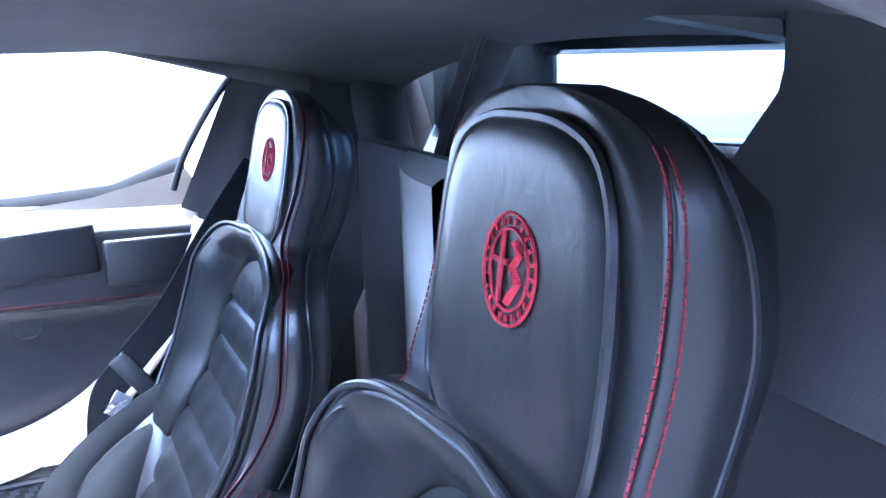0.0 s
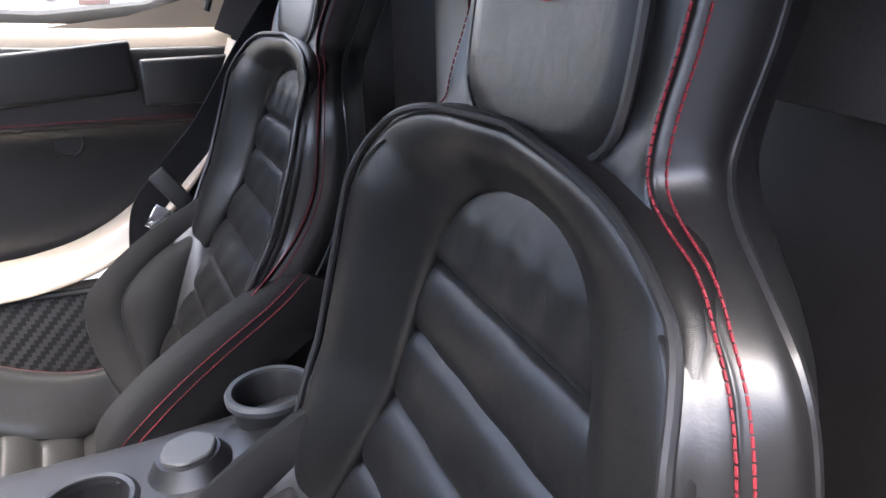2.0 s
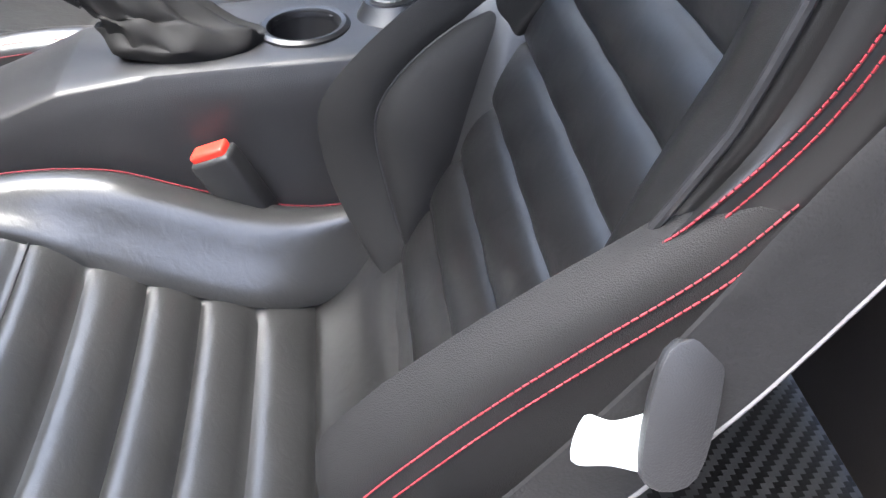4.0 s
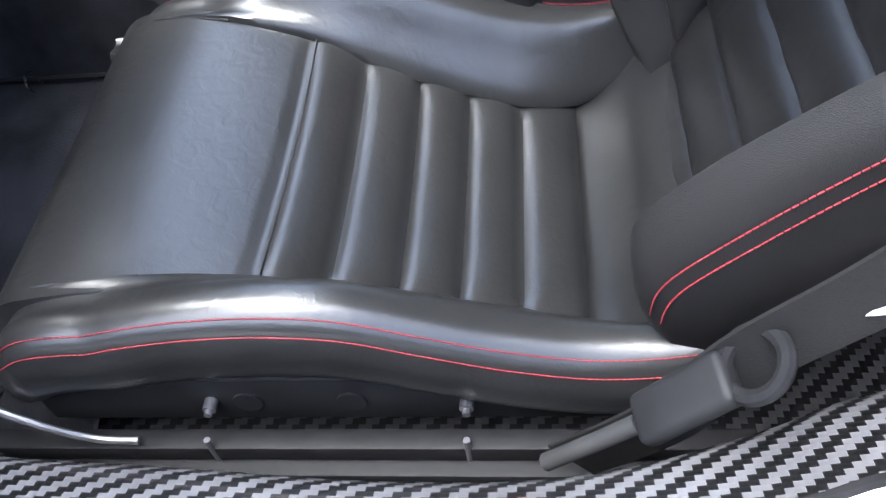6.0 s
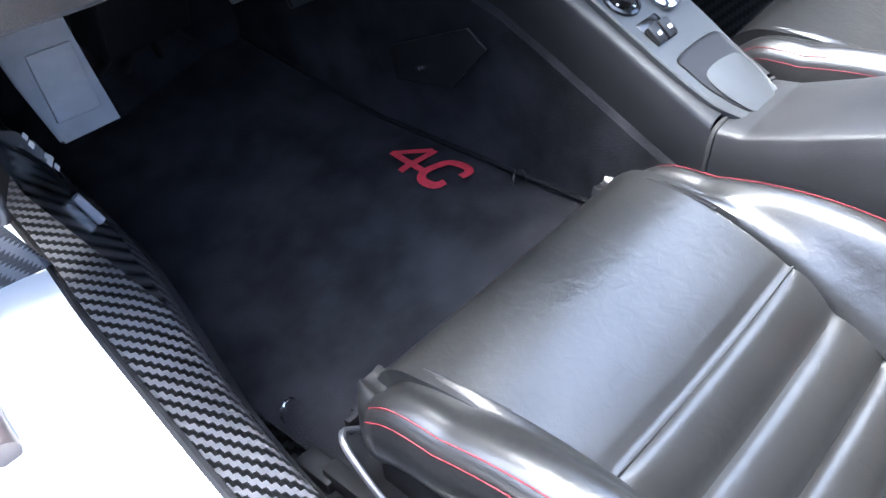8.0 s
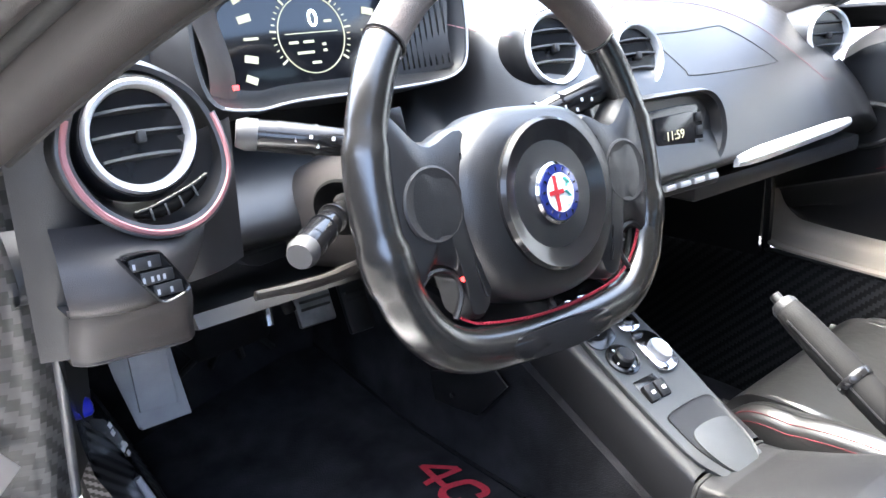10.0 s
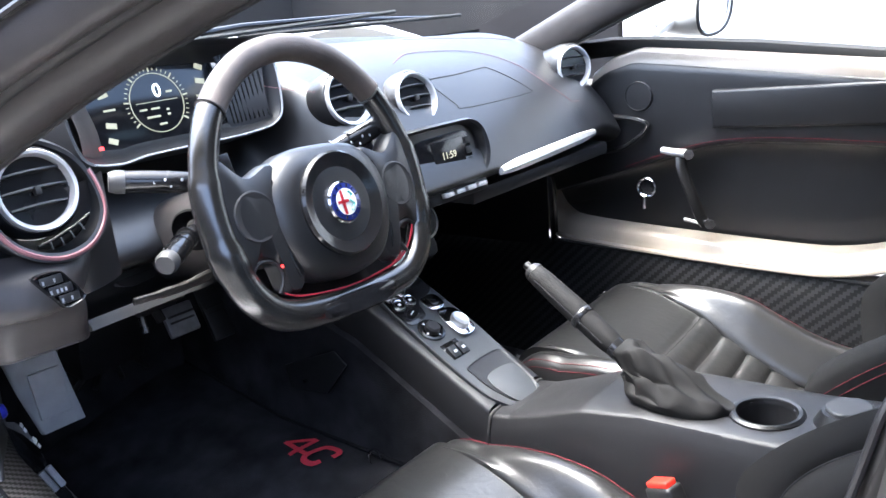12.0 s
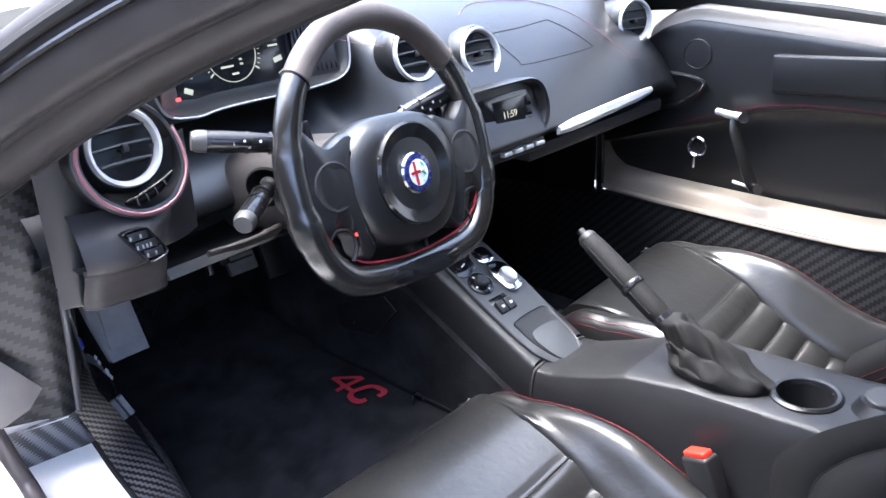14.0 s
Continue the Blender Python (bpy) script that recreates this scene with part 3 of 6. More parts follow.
    prof = spline(ztop, 180)
    c_half = ((0.05, 0.196), (0.095, 0.180), (0.125, 0.164), (0.155, 0.147), (0.19, 0.138), (0.22, 0.135), (0.27, 0.137), (0.32, 0.141), (0.376, 0.149), (0.43, 0.158), (0.52, 0.170), (0.60, 0.177), (0.635, 0.177), (0.67, 0.174))
    seams = (0.427, 0.376, 0.321, 0.270, 0.217, 0.158)
    rows = []
    for y, z in prof:
        g = 0.0
        if y < 0.426:
            nxt = max([q for q in seams if q <= y] or [0.06])
            up = min([q for q in seams if q > y] or [0.427])
            ph = min(1, max(0, (y - nxt) / (up - nxt)))
            g = 0.017 * math.sin(math.pi * ph) ** 0.42 - 0.009
            if up == 0.427 and ph > 0.5:
                g = 0.008 - 0.0095 * (2 * ph - 1) ** 3
        elif y < 0.440:
            g = -0.0012 - 0.0010 * math.sin(math.pi * (y - 0.426) / 0.014)
        h = lev(y, c_half)
        rows.append([((h + 0.012) * u, y, z + g * (1 - abs(u) ** 8) - 0.010 * math.cos(math.pi / 2 * u) * min(1, max(0, (0.66 - y) / 0.15)) + 0.006) for u in np.linspace(-1, 1, 28)])
        dz = min(0.06, max(0.001, rows[-1][0][2] - 0.225))
        rows[-1] = [(rows[-1][0][0], y - 0.004, rows[-1][0][2] - dz)] + rows[-1] + [(rows[-1][-1][0], y - 0.004, rows[-1][-1][2] - dz)]
    cut = next(i for i, q in enumerate(prof) if q[0] > 0.158)
    put("cushion_centre", skin(rows[cut - 1:], False, False), LEATHER_LIT)
    # the cushion's shaded rear takes the darker leather
    put("cushion_rear", skin(rows[:cut], False, False), LEATHER)
    zs = lev(0.433, ztop[:11])
    put("seam_stitch", join(*[tube([(0.155 * u, 0.433 + d, zs + 0.0045 - 0.010 * math.cos(math.pi / 2 * u)) for u in np.linspace(-1, 1, 24)], 0.0011, 5) for d in (-0.0085, 0.0085)]), PIPING)
    crest = ((0.06, 0.300), (0.11, 0.288), (0.165, 0.286), (0.228, 0.299), (0.288, 0.320), (0.347, 0.341), (0.409, 0.347), (0.475, 0.342), (0.54, 0.328), (0.58, 0.311), (0.62, 0.292), (0.645, 0.272), (0.664, 0.240))
    mid = ((0.05, 0.290), (0.085, 0.255), (0.115, 0.220), (0.155, 0.206), (0.22, 0.218), (0.27, 0.234), (0.32, 0.252), (0.376, 0.275), (0.43, 0.301), (0.52, 0.320), (0.60, 0.314), (0.64, 0.280))
    crest, mid = [tuple(q) for q in spline(crest, 90)], [tuple(q) for q in spline(mid, 90)]

    def bolster_sect(y):
        zc, zm, h = lev(y, crest), lev(y, mid), lev(y, c_half)
        zc = max(zc, zm + 0.006)
        f = min(1.0, math.sqrt(max(0.0, (0.666 - y)) / 0.05 + 0.01))
        zb = zc - 0.082 + 0.04 * (1 - f)
        pts = [(h - 0.002, zm + 0.002), (h + 0.40 * (0.20 - h), zm + 0.55 * (zc - zm)), (h + 0.78 * (0.20 - h), zc - 0.003), (0.208, zc + 0.001), (0.222, zc - 0.006), (0.2305, zc - 0.018), (0.2345, zc - 0.046), (0.222, zb), (0.170, zb)]
        return spline([(0.198 + (x - 0.198) * f if f < 1 and x > 0.198 else x, zz) for x, zz in pts], 72, True)
    for s in (-1, 1):
        ys = np.concatenate((np.linspace(0.085, 0.59, 44), np.linspace(0.60, 0.665, 14)))
        put("cushion_bolster", skin([[(s * x, y, zz) for x, zz in bolster_sect(y)[::2]] for y in ys]), LEATHER_LIT)
        for k in (0, 1):
            line = []
            for y in np.linspace(0.08, 0.632, 70):
                q = bolster_sect(y)[32 + 8 * k]
                line.append((s * (q[0] + 0.0012), y, q[1] + 0.0008))
            put("stitching", stitches(line), RED_THREAD, "red double seam stitching")
        put("nose_seam", tube(spline([(s * 0.176, 0.652, 0.272), (s * 0.177, 0.632, 0.306), (s * 0.176, 0.600, 0.3225), (s * 0.173, 0.555, 0.3255), (s * 0.168, 0.515, 0.324)], 24), 0.0016, 6), PIPING)
    # lower front corners, base and rails
    put("front_roll", skin([[(0.205 * u, 0.42 + (0.23 + 0.006 * math.cos(math.pi / 2 * u)) * v, 0.215 + 0.05 * (1 - abs(2 * v - 1) ** 4)) for v in np.linspace(0, 1, 20)] for u in np.linspace(-1, 1, 30)], False, False), LEATHER)
    put("base_frame", join(*[box((s * 0.206, 0.36, 0.205), 0.012, 0.56, 0.065, 0.004) for s in (-1, 1)], box((0, 0.36, 0.165), 0.40, 0.52, 0.02, 0.004)), STEEL, "black pressed steel seat base")
    for s in (-1, 1):
        rail = put("slide_rail", join(box((s * 0.240, 0.38, 0.150), 0.040, 0.70, 0.022, 0.004), box((s * 0.236, 0.36, 0.172), 0.020, 0.66, 0.022, 0.003), box((s * 0.240, 0.70, 0.160), 0.026, 0.05, 0.03, 0.004)), STEEL, "black steel slide rail")
        for y in (0.263, 0.482):
            put("bolt", join(tube([(s * 0.208, y, 0.206), (s * 0.222, y, 0.206)], 0.006, 10), tube([(s * 0.222, y, 0.206), (s * 0.227, y, 0.206)], 0.0035, 8), tube([(s * 0.244, y, 0.160), (s * 0.244, y, 0.196)], 0.003, 8)), STEEL2, "", rail)
        for y in (0.36, 0.45):
            put("hole_plug", tube([(s * 0.210, y, 0.205), (s * 0.2145, y, 0.205)], 0.013, 16), STEEL, "", rail)
    put("front_bar", join(box((0, 0.700, 0.192), 0.40, 0.010, 0.022, 0.003), box((0, 0.714, 0.186), 0.36, 0.006, 0.010, 0.002)), STEEL, "dark metal front adjuster bar")
    return t


driver_seat = seat(-0.346)
copy_thing(driver_seat, pose(0.352, 0.395, 0.142, 4.6, 0, 3.2))
part("adjust_lever", tube([(x - 0.346, y, z) for x, y, z in spline([(-0.10, 0.665, 0.195), (-0.185, 0.672, 0.205), (-0.228, 0.668, 0.235), (-0.240, 0.630, 0.220), (-0.242, 0.585, 0.195), (-0.242, 0.545, 0.190)], 40)], 0.0035, 8), STEEL2, driver_seat, "bent bright steel seat lever")


# ---- steering wheel ----
WHEEL = Vector((-0.358, 0.590, 0.764))
WN = Vector((0.05, -0.955, 0.285)).normalized()
WM = axes(WHEEL, WN, (1, 0, 0)) @ pose(0, 0, 0, 0, 0, -3)


def w_at(x, y, z=0.0):
    return WM @ Vector((x, y, z))


def dish(outline, centre, layers, s=1):
    """A plate in the wheel's plane, built up in layers of (scale, height)."""
    cx, cy = centre
    return skin([[w_at(s * (cx + (x - cx) * f), cy + (y - cy) * f, z) for x, y in outline] for f, z in layers])


wheel = thing("steering_wheel", WHEEL, "flat-bottomed black leather steering wheel with red stitching", "steering wheel")
RIM = [(0.0, 0.206), (0.074, 0.188), (0.131, 0.138), (0.163, 0.070), (0.169, 0.005), (0.158, -0.055), (0.134, -0.094), (0.092, -0.115), (0.0, -0.121)]
RIM = RIM + [(-x, y) for x, y in RIM[-2:0:-1]]
rim = spline(RIM, 120, True)
top_arc = [i for i in range(120) if rim[i][1] > 0.130]
part("rim", tube([w_at(x, y) for x, y in rim], [0.0160 + 0.0025 * (y < -0.02) + 0.002 * (-0.05 < y < 0.06) for x, y in rim], 16, True, flat=1.05), WHEEL_LEATHER, wheel)
arc = [rim[i] for i in sorted(top_arc, key=lambda i: (i + 60) % 120)]
part("top_grip", tube([w_at(x, y) for x, y in arc], 0.0172, 16), TRIM_WARM, wheel, "worn brown-grey suede top grip")
for e in (arc[0], arc[-1]):
    d = Vector((e[0], e[1]))
    part("grip_seam", tube([w_at(e[0] + 0.018 * math.cos(a) * e[0] / d.length, e[1] + 0.018 * math.cos(a) * e[1] / d.length, 0.018 * math.sin(a)) for a in np.linspace(0, 2 * math.pi, 20, endpoint=False)], 0.0012, 5, True), RUBBER, wheel)
low = spline([(0.149, 0.000), (0.148, -0.025), (0.137, -0.056), (0.115, -0.081), (0.080, -0.095), (0.0, -0.1025), (-0.080, -0.095), (-0.108, -0.084)], 90)
part("stitching", stitches([w_at(x, y, 0.006) for x, y in low], 0.0040, 0.0032, 0.0014), RED_CLOTH, wheel, "red cross stitching")
part("lower_inlay", dish(spline([(-0.060, -0.112), (0.060, -0.112), (0.050, -0.134), (-0.050, -0.134)], 32, True), (0, -0.122), ((1.0, 0.008), (1.0, 0.0165), (0.9, 0.019), (0.3, 0.020))), GLOSS, wheel)
hub = spline([(0.0, 0.080), (0.062, 0.072), (0.098, 0.030), (0.096, -0.030), (0.062, -0.078), (0.0, -0.091), (-0.062, -0.078), (-0.096, -0.030), (-0.098, 0.030), (-0.062, 0.072)], 56, True)
part("airbag_cover", dish(hub, (0, 0), ((0.9, -0.05), (1.0, -0.02), (1.0, 0.002), (0.97, 0.013), (0.88, 0.022), (0.7, 0.028), (0.4, 0.030), (0.02, 0.031))), SOFT, wheel)
for s in (-1, 1):
    sp = spline([(0.070, 0.060), (0.118, 0.056), (0.158, 0.086), (0.170, 0.025), (0.166, -0.020), (0.150, -0.056), (0.128, -0.040), (0.104, -0.052), (0.094, -0.088), (0.070, -0.070)], 56, True)
    part("spoke", dish(sp, (0.115, 0.0), ((0.92, -0.022), (1.0, -0.012), (1.0, 0.004), (0.95, 0.010), (0.7, 0.015), (0.3, 0.017), (0.02, 0.017)), s), SOFT, wheel)
    part("spoke_seam", tube([w_at(s * x, y, 0.0145) for x, y in spline([(0.086, 0.045), (0.092, 0.010), (0.090, -0.040), (0.082, -0.072)], 20)], 0.0014, 5), GLOSS, wheel)
    part("thumb_dish", turned(axes(w_at(s * 0.122, 0.008, 0.012), WN), ((0.031, 0.0), (0.031, 0.0042), (0.029, 0.0052), (0.024, 0.0042), (0.012, 0.0034), (0.001, 0.0030))), PLASTIC, wheel)
    part("spoke_lip", tube([w_at(s * x, y, 0.008) for x, y in spline([(0.150, -0.060), (0.132, -0.044), (0.110, -0.048), (0.104, -0.066), (0.114, -0.084)], 24)], 0.0026, 6), PLASTIC, wheel)
    part("paddle", prism(WM @ pose(s * 0.118, 0.052, -0.035), [(-0.024 * s, -0.030), (0.024 * s, -0.036), (0.030 * s, 0.034), (-0.016 * s, 0.040)], 0.006, 0.0015), GLOSS, wheel, "gloss black shift paddle")
part("telltale", box(WM @ pose(-0.098, -0.054, 0.012), 0.012, 0.004, 0.004, 0.001), GLOW_RED, wheel, "small red mark")
disc = part("hub_disc", turned(axes(w_at(0, 0, 0.024), WN), ((0.066, 0.0), (0.066, 0.008), (0.063, 0.0115), (0.057, 0.010), (0.044, 0.004), (0.001, 0.003)), 48), GLOSS, wheel)
part("badge", turned(axes(w_at(0, 0, 0.0275), WN), ((0.0268, 0.0), (0.0268, 0.006), (0.0248, 0.008), (0.001, 0.0085)), 40), CHROME, disc, "round enamel badge in blue, white and red")
bm_ = axes(w_at(0, 0, 0.0355), WN, (1, 0, 0)) @ Matrix.Diagonal((0.98, 0.98, 1, 1))
part("badge_ring", turned(bm_, ((0.0243, -0.001), (0.0243, 0.0014), (0.0175, 0.0020), (0.0175, 0.0)), 40), ENAMEL_BLUE, disc)
part("badge_field", turned(bm_, ((0.0172, 0.0), (0.0172, 0.0019), (0.001, 0.0024)), 40), ENAMEL_WHITE, disc)
part("badge_cross", join(box(bm_ @ pose(-0.006, 0, 0.0027), 0.004, 0.031, 0.001), box(bm_ @ pose(-0.006, 0.001, 0.0027), 0.018, 0.004, 0.001)), ENAMEL_RED, disc)
part("badge_snake", tube([bm_ @ Vector(q) for q in ((0.006, 0.012, 0.0028), (0.011, 0.007, 0.0028), (0.005, 0.001, 0.0028), (0.011, -0.005, 0.0028), (0.005, -0.012, 0.0028))], 0.0018, 6, flat=0.5), TEAL, disc)
part("badge_marks", join(*[box(bm_ @ pose(0.0208 * math.cos(a), 0.0208 * math.sin(a), 0.0019, 0, 0, math.degrees(a)), 0.0035, 0.0016, 0.0006) for a in np.linspace(0.3, 2 * math.pi + 0.3, 14, endpoint=False)]), CHROME, disc)

# column shroud behind the wheel, with key barrel and fob
col = thing("steering_column", (-0.352, 0.80, 0.70), "black plastic steering column shroud", "steering column")
cz = lambda f: Vector((-0.352, 0.640, 0.748)).lerp(Vector((-0.345, 0.900, 0.690)), f)
part("shroud", skin([[tuple(cz(f) + Vector((wx * math.copysign(abs(math.cos(a)) ** 0.6, math.cos(a)), 0, wz * math.copysign(abs(math.sin(a)) ** 0.7, math.sin(a))))) for a in np.linspace(0, 2 * math.pi, 32, endpoint=False)] for f, wx, wz in ((0, 0.050, 0.050), (0.08, 0.068, 0.060), (0.35, 0.078, 0.064), (0.7, 0.086, 0.066), (1.0, 0.090, 0.066))]), TRIM, col)
part("key_barrel", tube([(-0.262, 0.66, 0.700), (-0.235, 0.635, 0.694)], 0.014, 16), PLASTIC, col)
part("stalk_socket", turned(axes((-0.436, 0.700, 0.735), (-0.6, -0.75, 0.1)), ((0.030, 0.0), (0.033, 0.006), (0.024, 0.008), (0.020, -0.006), (0.001, -0.010))), GLOSS, col)
key = thing("key_fob", (-0.225, 0.612, 0.660), "red and silver key fob hanging from the ignition", "key")
part("fob", box(axes((-0.222, 0.618, 0.664), (0.1, -0.98, 0.2), (0.9, 0.1, 0.5)), 0.022, 0.042, 0.010, 0.004), ENAMEL_RED, key)
part("fob_face", box(axes((-0.222, 0.6125, 0.662), (0.1, -0.98, 0.2), (0.9, 0.1, 0.5)), 0.014, 0.018, 0.002, 0.0006), CHROME, key)
part("ring", tube([(-0.222 + 0.011 * math.cos(a), 0.622, 0.690 + 0.011 * math.sin(a)) for a in np.linspace(0, 2 * math.pi, 20, endpoint=False)], 0.0012, 6, True), CHROME, key)

for name, tip, root, lab in (("wiper_stalk", (-0.205, 0.640, 0.838), (-0.31, 0.68, 0.80), "black wiper stalk with white symbols"), ("light_stalk", (-0.528, 0.758, 0.821), (-0.410, 0.700, 0.800), "black light stalk with white symbols"), ("column_lever", (-0.521, 0.701, 0.727), (-0.430, 0.769, 0.740), "short black column lever with white symbols")):
    st = thing(name, root, lab, "stalk")
    a, b = Vector(root), Vector(tip)
    part("arm", tube([a.lerp(b, f) for f in (0, 0.35, 0.4, 0.55, 0.8, 1.0)], (0.009, 0.010, 0.0125, 0.0135, 0.0145, 0.0140), 16), GLOSS, st)
    if name == "column_lever":
        part("lever_recess_shade", turned(axes(a.lerp(b, 0.20), tuple(b - a)), ((0.030, -0.004), (0.028, 0.0), (0.014, -0.008), (0.012, -0.012)), 24), RECESS_SHADE, st, "near-black cone standing for the shaded recess round the lever")
    for f in (0.40, 0.62, 0.86):
        part("collar", tube([a.lerp(b, f - 0.012), a.lerp(b, f + 0.012)], 0.0149, 18), GLOSS, st)
    part("tip", tube([b, b.lerp(a, -0.08), b.lerp(a, -0.14)], (0.0142, 0.0146, 0.0118), 18), ENDCAP, st, "grey end cap")
    part("symbols", join(*[box(axes(a.lerp(b, f) + Vector((0, -0.0150, 0.004 * g)), (0, -1, 0.2), tuple(b - a)), 0.0026, 0.0034, 0.001) for f, g in ((0.55, 1), (0.66, -1), (0.70, 1), (0.80, 0))]), WHITE_MARK, st)

# ---- dashboard ----
dash = thing("dashboard", (0, 0.95, 0.60), "black soft-skinned dashboard with red seams", "dashboard", kind="structure")


def dash_prof(x):
    """The dash's section at x: y and z from its windscreen edge down to its lower lip."""
    d = min(1.0, max(0.0, (x - 0.12) / 0.45))
    return [(1.20, 0.925 - 0.02 * d), (1.06, 0.930 - 0.02 * d), (0.96, 0.912 - 0.02 * d), (0.86, 0.868 - 0.02 * d), (0.775, 0.790 - 0.015 * d), (0.733 - 0.02 * (1 - d), 0.715), (0.728 - 0.02 * (1 - d), 0.690), (0.77, 0.668), (0.93, 0.655)]


DRV = [(1.20, 0.93), (1.06, 0.935), (1.00, 0.925), (0.985, 0.880), (0.96, 0.80), (0.88, 0.730), (0.86, 0.690), (0.90, 0.668), (0.97, 0.655)]
rows = []
for x in np.concatenate((np.linspace(-0.72, -0.20, 20), np.linspace(-0.19, 0.70, 60))):
    k = min(1.0, max(0.0, (x + 0.19) / 0.09))
    k = k * k * (3 - 2 * k)
    sec = [(p[0] * (1 - k) + q[0] * k, p[1] * (1 - k) + q[1] * k) for p, q in zip(DRV, dash_prof(x))]
    rows.append([(x, y + (0.10 * max(0, x - 0.50)), z - 0.9 * max(0, x - 0.60) ** 1.5) for y, z in spline(sec, 48)])
part("skin", skin(rows, False, False), SOFT, dash)


def on_dash(x, y, up=0.001):
    """A point of the passenger side's dash top."""
    sec = spline(dash_prof(x), 60)[:32][::-1]
    yy = y - 0.10 * max(0, x - 0.50)
    return (x, y, float(np.interp(yy, sec[:, 0], sec[:, 1])) - 0.9 * max(0, x - 0.60) ** 1.5 + up)


lid = [(0.140, 0.842), (0.165, 0.797), (0.177, 0.788), (0.30, 0.789), (0.405, 0.793), (0.413, 0.799), (0.385, 0.828), (0.350, 0.855), (0.335, 0.858), (0.24, 0.850), (0.15, 0.846)]
part("airbag_seam", tube([on_dash(x, y, 0.0002) for x, y in spline(lid, 80, True)], 0.0010, 5, True), RUBBER, dash)
part("trim_strip", skin([[tuple(Vector((0.170, 0.706, 0.690)).lerp(Vector((0.549, 0.729, 0.694)), f) + Vector(q) * (0.45 + 0.55 * math.sin(math.pi * min(1, 4 * min(f + 0.06, 1.03 - f)) / 2))) for q in ((0, 0.004, 0.013), (0, -0.008, 0.010), (0, -0.012, 0.0), (0, -0.008, -0.010), (0, 0.004, -0.013))] for f in np.linspace(0, 1, 16)], True), ALU, dash, "brushed aluminium trim strip")
part("glovebox_under", box((0.38, 0.86, 0.645), 0.50, 0.24, 0.03, 0.008), PLASTIC, dash)
# red seam lines over the pad and round the pods
for pts in ([(0.12, 0.900), (0.20, 0.935), (0.31, 0.932), (0.382, 0.914), (0.445, 0.861), (0.492, 0.794), (0.537, 0.752)], [(0.30, 1.035), (0.40, 1.018), (0.468, 0.999), (0.54, 0.985), (0.60, 0.965)]):
    part("seam", stitches([on_dash(x, y, 0.0008) for x, y in spline(pts, 60)], 0.0055, 0.004, 0.0007), ROSE, dash)
for pts in ([(0.120, 0.760, 0.775), (0.142, 0.742, 0.752), (0.148, 0.722, 0.715), (0.142, 0.715, 0.690)], [(-0.185, 0.90, 0.89), (-0.150, 0.865, 0.878), (-0.122, 0.835, 0.872)]):
    part("seam", stitches(spline(pts, 50), 0.0055, 0.004, 0.0007), ROSE, dash)


def vent(at, normal, r, hood=0.10, collar=None):
    v = thing("air_vent", at, "round air vent with a satin silver ring and black vanes", "air vent", group="air vents")
    m = axes(at, normal, (0, 0, 1))
    part("housing", turned(m, ((r * 0.9, -hood), (r * 1.22, -0.03), (r * 1.22, -0.008), (r * 1.12, 0.001), (r * 1.04, -0.002)), 40), SOFT, v)
    part("ring", turned(m, ((r * 1.07, -0.006), (r * 1.08, 0.003), (r * 1.03, 0.007), (r * 0.95, 0.006), (r * 0.90, 0.000), (r * 0.88, -0.010)), 44), ALU, v, "satin silver ring")
    part("bowl", turned(m, ((r * 0.90, -0.004), (r * 0.88, -0.030), (r * 0.5, -0.045), (0.001, -0.047))), GLOSS, v)
    for k in (-1, 0, 1):
        half = math.sqrt(max(0.0, (0.86 * r) ** 2 - (k * 0.44 * r) ** 2))
        curve = [m @ pose(k * 0.44 * r, 0, -0.007, 0, 25, 0) @ Vector((0, half * u, 0.004 * (1 - u * u))) for u in np.linspace(-1, 1, 9)]
        tilt = m.to_3x3() @ Vector((0.4, 0, 0.9)).normalized() * 0.007
        thick = m.to_3x3() @ Vector((0.9, 0, -0.4)).normalized() * 0.0013
        part("vane", skin([[tuple(p + a * tilt + b * thick) for a, b in ((-1, -1), (1, -1), (1, 1), (-1, 1))] for p in curve]), PLASTIC, v)
    part("knob", box(m @ pose(0, 0, 0.002), 0.011, 0.008, 0.010, 0.002), PLASTIC, v)
    return v


vent((-0.085, 0.815, 0.858), (-0.12, -0.95, 0.25), 0.043, 0.13)
vent((0.069, 0.806, 0.836), (-0.1, -0.95, 0.28), 0.043, 0.12)
vent((0.612, 0.812, 0.826), (-0.30, -0.94, 0.10), 0.044, 0.12)
vent((-0.618, 0.795, 0.828), (0.02, -0.98, 0.20), 0.0455, 0.12)

# driver side pod round the outer vent, with its red-stitched lip, lower slot and switches
pod = thing("driver_dash_pod", (-0.62, 0.83, 0.66), "dark dash pod with a red-edged vent lip", "dash pod")
lip = [(-0.668, 0.795, 0.862), (-0.682, 0.785, 0.820), (-0.664, 0.776, 0.778), (-0.625, 0.768, 0.755), (-0.582, 0.770, 0.760), (-0.553, 0.782, 0.790), (-0.553, 0.795, 0.830), (-0.570, 0.805, 0.862), (-0.610, 0.812, 0.884), (-0.650, 0.806, 0.880)]
lp = spline(lip, 56, True)
cc = np.array((-0.611, 0.80, 0.822))
part("lip", skin([[tuple(cc + (p - cc) * f + np.array((0, dy, 0))) for p in lp] for f, dy in ((1.16, 0.05), (1.12, 0.010), (1.05, -0.004), (0.97, -0.003), (0.92, 0.02), (0.88, 0.06))], True, False), SOFT, pod)
edge = [tuple(cc + (p - cc) * 1.055 + np.array((0, -0.0045, 0))) for p in lp]
